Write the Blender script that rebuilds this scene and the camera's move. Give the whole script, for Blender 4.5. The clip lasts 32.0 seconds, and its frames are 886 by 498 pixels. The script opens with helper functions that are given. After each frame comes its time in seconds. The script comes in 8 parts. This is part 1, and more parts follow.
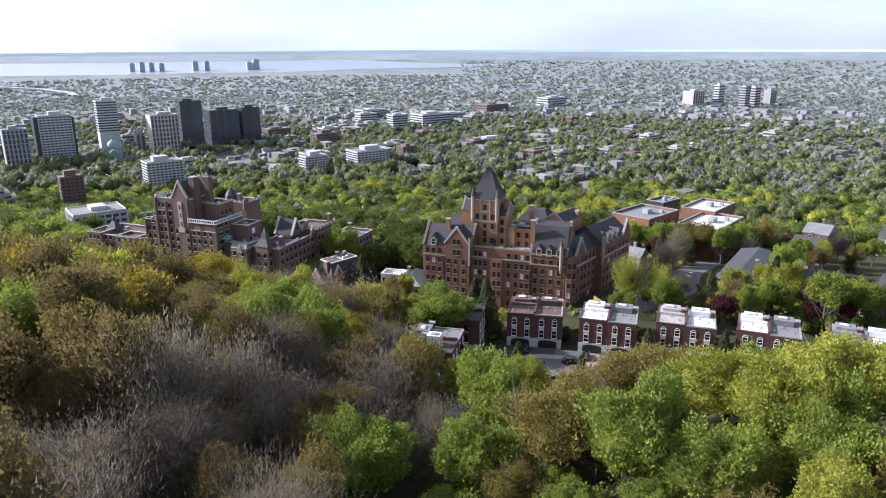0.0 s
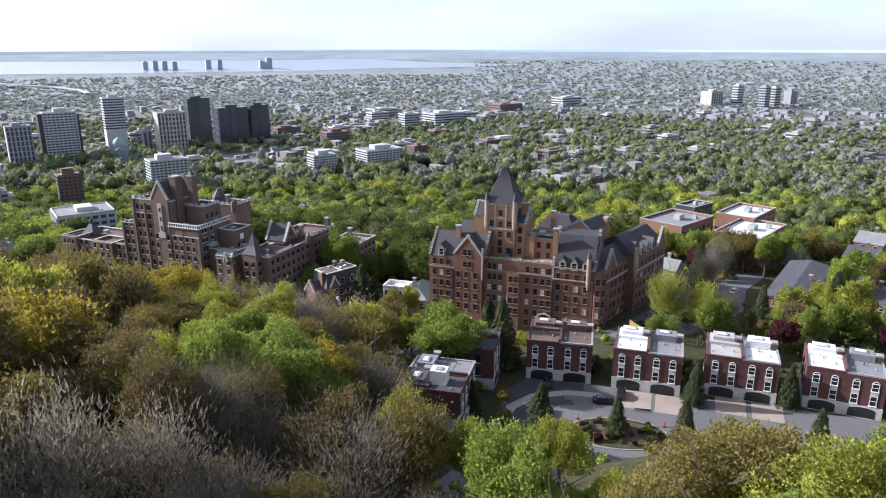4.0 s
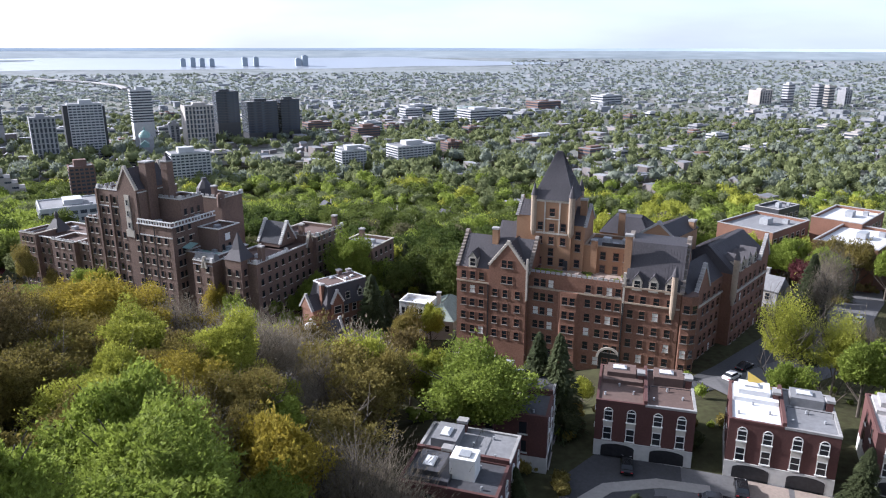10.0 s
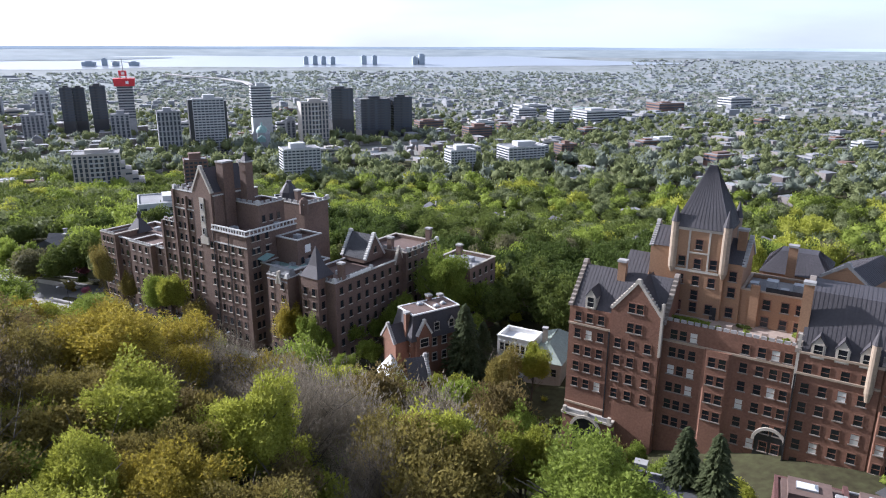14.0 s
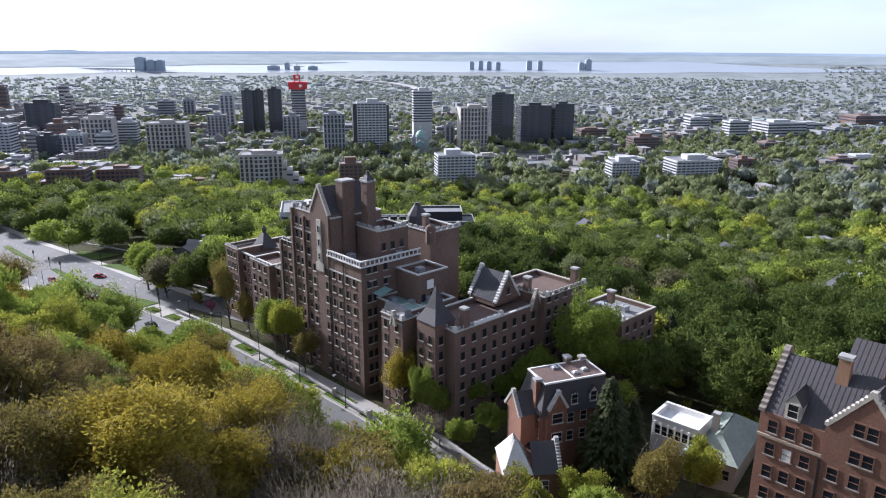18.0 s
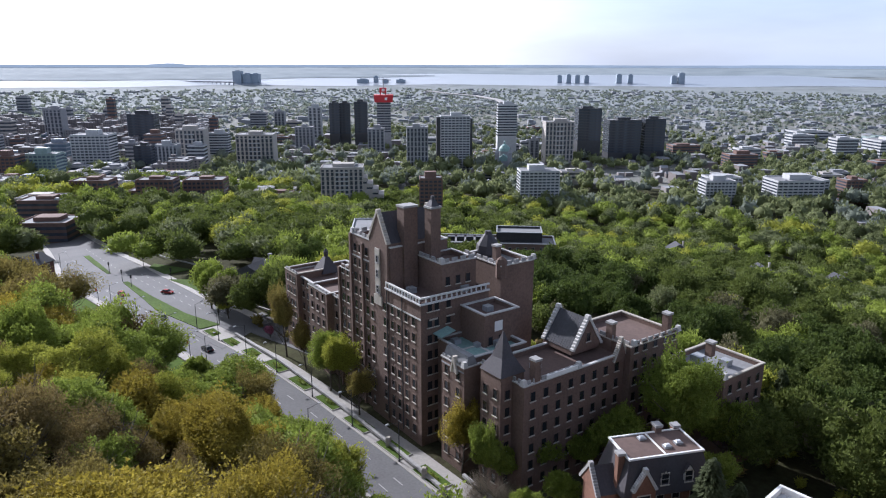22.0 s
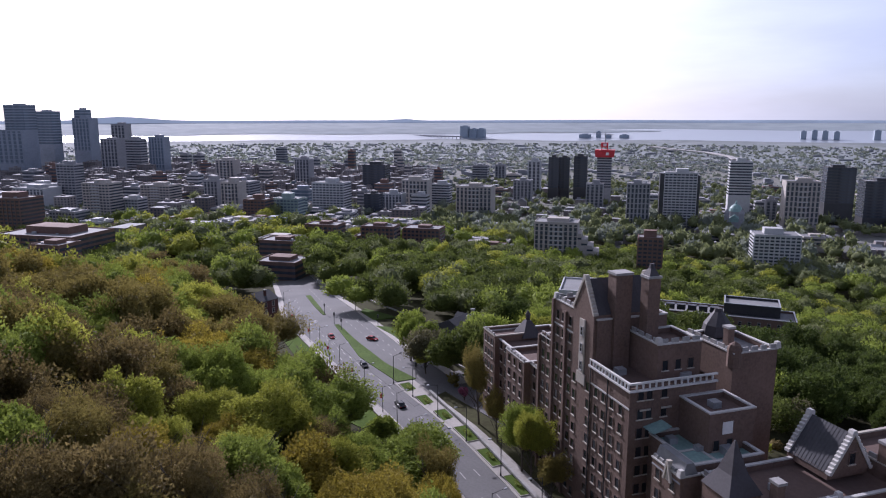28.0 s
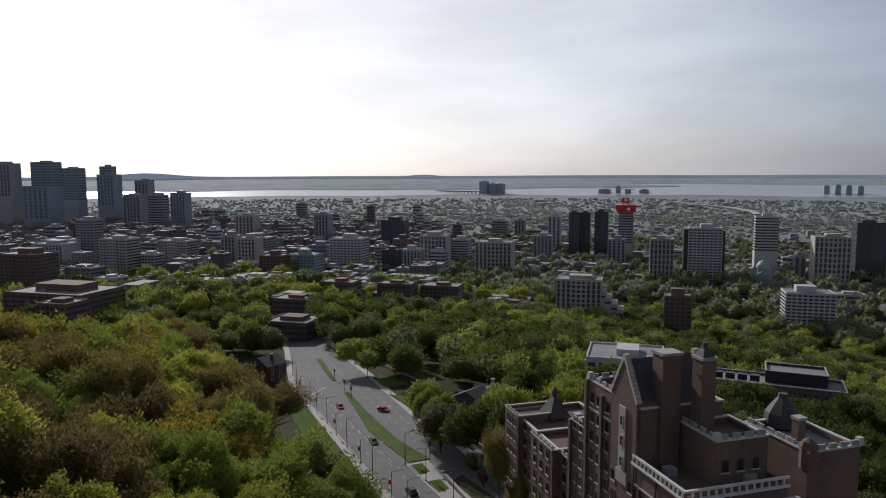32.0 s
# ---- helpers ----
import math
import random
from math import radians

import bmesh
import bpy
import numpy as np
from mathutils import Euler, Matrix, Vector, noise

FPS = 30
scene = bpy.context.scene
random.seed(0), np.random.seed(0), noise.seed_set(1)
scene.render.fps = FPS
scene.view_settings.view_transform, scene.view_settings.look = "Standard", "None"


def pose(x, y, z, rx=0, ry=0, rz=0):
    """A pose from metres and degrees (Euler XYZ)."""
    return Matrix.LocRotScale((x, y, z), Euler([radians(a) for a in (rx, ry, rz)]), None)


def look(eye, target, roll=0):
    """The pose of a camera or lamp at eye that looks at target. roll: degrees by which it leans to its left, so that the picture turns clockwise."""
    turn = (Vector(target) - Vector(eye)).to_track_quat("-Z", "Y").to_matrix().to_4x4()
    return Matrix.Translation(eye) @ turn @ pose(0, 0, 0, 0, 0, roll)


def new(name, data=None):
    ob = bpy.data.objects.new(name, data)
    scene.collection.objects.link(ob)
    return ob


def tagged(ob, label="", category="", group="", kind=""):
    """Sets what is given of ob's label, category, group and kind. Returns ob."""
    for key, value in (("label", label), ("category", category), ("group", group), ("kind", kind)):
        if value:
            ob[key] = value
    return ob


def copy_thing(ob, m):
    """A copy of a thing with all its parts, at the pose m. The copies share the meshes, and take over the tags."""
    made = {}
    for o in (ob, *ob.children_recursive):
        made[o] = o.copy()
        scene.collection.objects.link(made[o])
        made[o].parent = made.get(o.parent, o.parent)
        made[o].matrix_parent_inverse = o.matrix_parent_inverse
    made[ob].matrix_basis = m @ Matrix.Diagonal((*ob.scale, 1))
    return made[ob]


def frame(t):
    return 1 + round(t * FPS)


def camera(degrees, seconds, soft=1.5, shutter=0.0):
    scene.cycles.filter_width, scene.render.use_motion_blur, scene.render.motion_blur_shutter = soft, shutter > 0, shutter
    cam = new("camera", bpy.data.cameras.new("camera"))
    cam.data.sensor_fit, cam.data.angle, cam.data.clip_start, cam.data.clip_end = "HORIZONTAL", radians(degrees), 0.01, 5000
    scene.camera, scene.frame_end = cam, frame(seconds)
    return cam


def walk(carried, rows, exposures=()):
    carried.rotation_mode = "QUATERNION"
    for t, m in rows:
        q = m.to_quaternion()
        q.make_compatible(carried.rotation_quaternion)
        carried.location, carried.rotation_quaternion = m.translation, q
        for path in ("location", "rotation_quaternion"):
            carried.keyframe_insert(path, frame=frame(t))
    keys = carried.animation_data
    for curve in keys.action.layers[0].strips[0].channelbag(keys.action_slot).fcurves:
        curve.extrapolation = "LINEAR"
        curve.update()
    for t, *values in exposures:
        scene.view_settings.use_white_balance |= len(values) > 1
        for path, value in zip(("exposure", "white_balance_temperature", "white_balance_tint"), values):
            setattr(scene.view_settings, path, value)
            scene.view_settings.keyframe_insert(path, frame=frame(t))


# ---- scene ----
import itertools

# the camera's own exposure and white balance as it turns towards the sun
EXPO = [(0, 0.93, 5750, 17), (13, 0.97, 5700, 17), (19, 0.78, 5660, 17), (22, 0.56, 5650, 17), (25, 0.15, 5650, 17), (26.5, 0.08, 5640, 22), (28, 0.12, 5650, 29),
        (29, -0.08, 5750, 21), (30, -0.36, 6050, 15), (32, -0.69, 6150, 14)]
cam = camera(64.82, 32.0, soft=1.1)
# seconds, place in metres, then turn to the left, tilt and lean in degrees
PATH = [
    (0, 0.12, 0.03, 77.35, -0.59, -16.36, -0.27),
    (0.5, 0.35, 3.12, 76.98, -0.62, -16.38, -0.24),
    (1, 0.59, 6.15, 76.63, -0.66, -16.40, -0.21),
    (1.5, 0.82, 9.29, 76.24, -0.70, -16.38, -0.19),
    (2, 0.99, 12.68, 75.70, -0.72, -16.38, -0.16),
    (2.5, 1.10, 16.43, 75.00, -0.74, -16.36, -0.15),
    (3, 1.17, 20.44, 74.18, -0.75, -16.35, -0.14),
    (3.5, 1.21, 24.54, 73.27, 0.13, -16.34, -0.13),
    (5.5, 1.43, 40.54, 68.87, 0.76, -16.30, -0.08),
    (6, 1.45, 44.53, 67.79, 0.98, -16.38, -0.05),
    (6.5, 1.44, 48.54, 66.88, 0.98, -16.27, -0.03),
    (7, 1.39, 52.56, 66.07, 0.98, -16.28, -0.02),
    (7.5, 1.34, 56.57, 65.28, 1.07, -16.30, -0.01),
    (8, 1.29, 60.56, 64.42, 1.43, -16.33, -0.02),
    (8.5, 1.27, 64.53, 63.44, 1.90, -16.33, 0.00),
    (9, 1.26, 68.50, 62.39, 2.37, -16.38, -0.01),
    (9.5, 1.23, 72.42, 61.36, 2.82, -16.33, 0.04),
    (10, 1.15, 76.28, 60.45, 3.30, -16.32, 0.08),
    (10.5, 1.02, 80.03, 59.65, 3.93, -16.33, 0.04),
    (11, 0.84, 83.70, 58.92, 5.40, -16.37, 0.04),
    (11.5, 0.61, 87.35, 58.31, 5.71, -16.35, 0.10),
    (12, 0.33, 91.06, 57.86, 5.67, -16.32, 0.14),
    (12.5, -0.01, 94.84, 57.63, 5.65, -16.32, 0.17),
    (13, -0.42, 98.64, 57.59, 8.22, -16.34, 0.15),
    (13.5, -0.87, 102.48, 57.61, 10.75, -16.37, 0.19),
    (15.5, -2.84, 118.22, 57.25, 16.20, -16.28, 0.19),
    (16, -3.44, 121.97, 57.18, 17.71, -16.24, 0.19),
    (16.5, -4.11, 125.52, 57.18, 19.51, -16.19, 0.16),
    (17, -4.86, 128.94, 57.22, 21.40, -16.15, 0.18),
    (17.5, -5.64, 132.19, 57.28, 23.39, -16.09, 0.19),
    (18, -6.43, 135.24, 57.30, 25.59, -16.01, 0.20),
    (18.5, -7.25, 138.08, 57.28, 27.91, -15.93, 0.25),
    (19, -8.10, 140.74, 57.24, 28.60, -15.86, 0.30),
    (19.5, -8.94, 143.20, 57.20, 29.23, -15.75, 0.28),
    (20, -9.73, 145.44, 57.15, 29.93, -15.59, 0.27),
    (20.5, -10.45, 147.42, 57.10, 30.23, -15.46, 0.24),
    (21, -11.13, 149.16, 57.05, 30.62, -15.31, 0.20),
    (21.5, -11.78, 150.73, 57.00, 31.32, -15.18, 0.15),
    (22, -12.44, 152.20, 56.94, 32.57, -15.00, 0.09),
    (22.5, -13.09, 153.55, 56.87, 34.93, -14.75, 0.06),
    (23, -13.73, 154.74, 56.80, 37.97, -14.53, 0.08),
    (23.5, -14.39, 155.86, 56.72, 40.38, -14.17, 0.07),
    (24, -15.08, 156.99, 56.60, 43.36, -13.80, 0.05),
    (24.5, -15.84, 158.16, 56.42, 46.14, -13.45, 0.04),
    (25, -16.63, 159.32, 56.19, 47.21, -13.11, 0.04),
    (25.5, -17.43, 160.44, 55.97, 47.32, -12.78, 0.00),
    (27.5, -20.15, 163.80, 55.69, 48.87, -11.12, -0.03),
    (28, -20.92, 164.63, 55.68, 50.36, -10.66, -0.06),
    (28.5, -21.74, 165.55, 55.67, 51.30, -10.19, -0.06),
    (29, -22.61, 166.50, 55.66, 51.37, -9.62, -0.07),
    (29.5, -23.65, 167.57, 55.66, 51.42, -9.04, -0.12),
    (30, -25.01, 168.84, 55.65, 51.47, -8.48, -0.15),
    (30.5, -26.81, 170.39, 55.63, 51.45, -7.91, -0.20),
    (31, -28.94, 172.15, 55.61, 51.46, -7.34, -0.20),
    (31.5, -31.21, 174.00, 55.59, 51.52, -6.76, -0.22),
    (32, -33.41, 175.81, 55.56, 51.96, -6.19, -0.21),
]
walk(cam, [(t, pose(x, y, z, 90 + tilt, 0, turn) @ pose(0, 0, 0, 0, 0, lean)) for t, x, y, z, turn, tilt, lean in PATH],
     exposures=EXPO)
# ---- world and sun ----
SUN_TURN, SUN_UP = 77.0, 27.0   # degrees to the left of +y, degrees above the horizon
world = bpy.data.worlds.new("sky")
scene.world = world
world.use_nodes = True
wn, wl = world.node_tree.nodes, world.node_tree.links
wn.clear()
sky = wn.new("ShaderNodeTexSky")
sky.sky_type, sky.sun_disc = "NISHITA", False
sky.sun_elevation, sky.sun_rotation = radians(SUN_UP), radians(-SUN_TURN)
sky.air_density, sky.dust_density, sky.ozone_density = 1.0, 1.2, 1.5
w_coord = wn.new("ShaderNodeTexCoord")
w_map = wn.new("ShaderNodeMapping")
w_map.inputs["Scale"].default_value = (1.2, 1.2, 4.5)
w_noise = wn.new("ShaderNodeTexNoise")
w_noise.inputs["Scale"].default_value, w_noise.inputs["Detail"].default_value = 1.6, 5.0
w_ramp = wn.new("ShaderNodeMapRange")
w_ramp.inputs["From Min"].default_value, w_ramp.inputs["From Max"].default_value = 0.35, 0.75
w_ramp.inputs["To Min"].default_value, w_ramp.inputs["To Max"].default_value = 0.6, 0.88
w_mix = wn.new("ShaderNodeMix")
w_mix.data_type = "RGBA"
w_dot = wn.new("ShaderNodeVectorMath")
w_dot.operation = "DOT_PRODUCT"
w_dot.inputs[1].default_value = (-math.sin(radians(SUN_TURN)) * math.cos(radians(SUN_UP)), math.cos(radians(SUN_TURN)) * math.cos(radians(SUN_UP)), math.sin(radians(SUN_UP)))
w_glow = wn.new("ShaderNodeMapRange")
w_glow.interpolation_type = "SMOOTHSTEP"
w_glow.inputs["From Min"].default_value, w_glow.inputs["From Max"].default_value = 0.42, 1.0
w_veil = wn.new("ShaderNodeMix")
w_veil.data_type = "RGBA"
w_veil.inputs["A"].default_value, w_veil.inputs["B"].default_value = (4.7, 5.3, 6.2, 1), (17.0, 17.0, 16.5, 1)
wl.new(w_coord.outputs["Generated"], w_dot.inputs[0])
wl.new(w_dot.outputs["Value"], w_glow.inputs["Value"])
wl.new(w_glow.outputs["Result"], w_veil.inputs["Factor"])
wl.new(w_veil.outputs["Result"], w_mix.inputs["B"])
w_back = wn.new("ShaderNodeBackground")
w_back.inputs["Strength"].default_value = 0.11
w_out = wn.new("ShaderNodeOutputWorld")
wl.new(w_coord.outputs["Generated"], w_map.inputs["Vector"])
wl.new(w_map.outputs["Vector"], w_noise.inputs["Vector"])
wl.new(w_noise.outputs["Fac"], w_ramp.inputs["Value"])
wl.new(w_ramp.outputs["Result"], w_mix.inputs["Factor"])
wl.new(sky.outputs["Color"], w_mix.inputs["A"])
w_split = wn.new("ShaderNodeSeparateXYZ")
wl.new(w_coord.outputs["Generated"], w_split.inputs["Vector"])
w_high = wn.new("ShaderNodeMapRange")
w_high.inputs["From Min"].default_value, w_high.inputs["From Max"].default_value = 0.12, 0.75
w_high.inputs["To Min"].default_value, w_high.inputs["To Max"].default_value = 1.0, 0.45
w_fade = wn.new("ShaderNodeVectorMath")
w_long = wn.new("ShaderNodeMapping")
w_long.inputs["Scale"].default_value = (2.2, 2.2, 11.0)
w_long.inputs["Rotation"].default_value = (0.12, 0.05, 0.4)
w_thin = wn.new("ShaderNodeTexNoise")
w_thin.inputs["Scale"].default_value, w_thin.inputs["Detail"].default_value, w_thin.inputs["Roughness"].default_value = 1.3, 6.0, 0.55
w_cloud = wn.new("ShaderNodeMapRange")
w_cloud.inputs["From Min"].default_value, w_cloud.inputs["From Max"].default_value = 0.34, 0.66
w_cloud.inputs["To Min"].default_value, w_cloud.inputs["To Max"].default_value = 0.91, 1.07
w_both = wn.new("ShaderNodeMath")
w_both.operation = "MULTIPLY"
wl.new(w_coord.outputs["Generated"], w_long.inputs["Vector"])
wl.new(w_long.outputs["Vector"], w_thin.inputs["Vector"])
wl.new(w_thin.outputs["Fac"], w_cloud.inputs["Value"])
w_fade.operation = "SCALE"
wl.new(w_split.outputs["Z"], w_high.inputs["Value"])
wl.new(w_high.outputs["Result"], w_both.inputs[0])
wl.new(w_cloud.outputs["Result"], w_both.inputs[1])
wl.new(w_both.outputs["Value"], w_fade.inputs["Scale"])
wl.new(w_mix.outputs["Result"], w_fade.inputs[0])
wl.new(w_fade.outputs["Vector"], w_back.inputs["Color"])
wl.new(w_back.outputs["Background"], w_out.inputs["Surface"])

sun_data = bpy.data.lights.new("sun", "SUN")
sun_data.energy, sun_data.angle, sun_data.color = 5.0, radians(1.0), (1.0, 0.955, 0.88)
sun = new("sun", sun_data)
st, su = radians(SUN_TURN), radians(SUN_UP)
SUN_WAY = Vector((-math.sin(st) * math.cos(su), math.cos(st) * math.cos(su), math.sin(su)))
sun.matrix_world = look((0, 0, 300), Vector((0, 0, 300)) - SUN_WAY)


# ---- materials ----
def material(name, base, rough=0.8, vary=0.25, grain=3.0, stain=0.25, bump=0.2, metal=0.0, by_object=0.0, by_island=0.0,
             second=None, emit=0.0):
    """A surface with a base colour, grain at one scale, stains at a larger one, and fine relief."""
    m = bpy.data.materials.new(name)
    m.use_nodes = True
    n, l = m.node_tree.nodes, m.node_tree.links
    b = n["Principled BSDF"]
    b.inputs["Roughness"].default_value, b.inputs["Metallic"].default_value = rough, metal
    coord = n.new("ShaderNodeTexCoord")
    fine = n.new("ShaderNodeTexNoise")
    fine.inputs["Scale"].default_value, fine.inputs["Detail"].default_value = grain, 4.0
    wide = n.new("ShaderNodeTexNoise")
    wide.inputs["Scale"].default_value, wide.inputs["Detail"].default_value = stain, 3.0
    l.new(coord.outputs["Object"], fine.inputs["Vector"])
    l.new(coord.outputs["Object"], wide.inputs["Vector"])
    add = n.new("ShaderNodeMath")
    add.operation = "ADD"
    l.new(fine.outputs["Fac"], add.inputs[0])
    l.new(wide.outputs["Fac"], add.inputs[1])
    last = add.outputs["Value"]
    for factor, node, socket in ((by_object, "ShaderNodeObjectInfo", "Random"), (by_island, "ShaderNodeNewGeometry", "Random Per Island")):
        if factor:
            info = n.new(node)
            mul = n.new("ShaderNodeMath")
            mul.operation = "MULTIPLY_ADD"
            mul.inputs[1].default_value = factor
            l.new(info.outputs[socket], mul.inputs[0])
            l.new(last, mul.inputs[2])
            last = mul.outputs["Value"]
    span = n.new("ShaderNodeMapRange")
    extra = by_object + by_island
    span.inputs["From Min"].default_value, span.inputs["From Max"].default_value = 0.65, 1.35 + extra
    l.new(last, span.inputs["Value"])
    mix = n.new("ShaderNodeMix")
    mix.data_type = "RGBA"
    low = tuple(c * (1 - vary) for c in base)
    high = second if second else tuple(min(1, c * (1 + vary)) for c in base)
    mix.inputs["A"].default_value, mix.inputs["B"].default_value = (*low, 1), (*high, 1)
    l.new(span.outputs["Result"], mix.inputs["Factor"])
    l.new(mix.outputs["Result"], b.inputs["Base Color"])
    if bump:
        bn = n.new("ShaderNodeBump")
        bn.inputs["Strength"].default_value, bn.inputs["Distance"].default_value = bump, 0.05
        l.new(fine.outputs["Fac"], bn.inputs["Height"])
        l.new(bn.outputs["Normal"], b.inputs["Normal"])
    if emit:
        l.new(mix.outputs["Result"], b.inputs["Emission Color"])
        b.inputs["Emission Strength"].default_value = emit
    return m


def leaf_material(name, base, second):
    """Thin leaves: partly see-through to light, a tint of its own for each tree and each clump, shade of leaf gaps
    painted in.
    """
    m = material(name, base, rough=0.75, vary=0.35, grain=1.1, stain=0.11, bump=0, by_object=0.4, by_island=0.10, second=second)
    n, l = m.node_tree.nodes, m.node_tree.links
    b, out = n["Principled BSDF"], n["Material Output"]
    b.inputs["Specular IOR Level"].default_value = 0.15
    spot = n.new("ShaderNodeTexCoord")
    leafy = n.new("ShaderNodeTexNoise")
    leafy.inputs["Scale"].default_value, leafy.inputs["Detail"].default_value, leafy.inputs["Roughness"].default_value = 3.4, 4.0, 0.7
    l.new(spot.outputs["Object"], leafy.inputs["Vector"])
    # noise multiplied into the leaf colour stands for shaded gaps between leaves
    gap_shade = n.new("ShaderNodeMapRange")
    gap_shade.inputs["From Min"].default_value, gap_shade.inputs["From Max"].default_value = 0.34, 0.66
    gap_shade.inputs["To Min"].default_value, gap_shade.inputs["To Max"].default_value = 0.62, 1.42
    l.new(leafy.outputs["Fac"], gap_shade.inputs["Value"])
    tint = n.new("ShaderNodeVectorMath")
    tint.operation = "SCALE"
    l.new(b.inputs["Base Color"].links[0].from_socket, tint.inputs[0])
    l.new(gap_shade.outputs["Result"], tint.inputs["Scale"])
    relief = n.new("ShaderNodeBump")
    relief.inputs["Strength"].default_value, relief.inputs["Distance"].default_value = 0.8, 0.5
    l.new(leafy.outputs["Fac"], relief.inputs["Height"])
    l.new(relief.outputs["Normal"], b.inputs["Normal"])
    through_leaf = n.new("ShaderNodeBsdfTranslucent")
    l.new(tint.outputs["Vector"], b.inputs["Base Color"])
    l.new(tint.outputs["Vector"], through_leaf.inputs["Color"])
    both = n.new("ShaderNodeMixShader")
    both.inputs["Fac"].default_value = 0.38
    l.new(b.outputs["BSDF"], both.inputs[1])
    l.new(through_leaf.outputs["BSDF"], both.inputs[2])
    l.new(both.outputs["Shader"], out.inputs["Surface"])
    return m


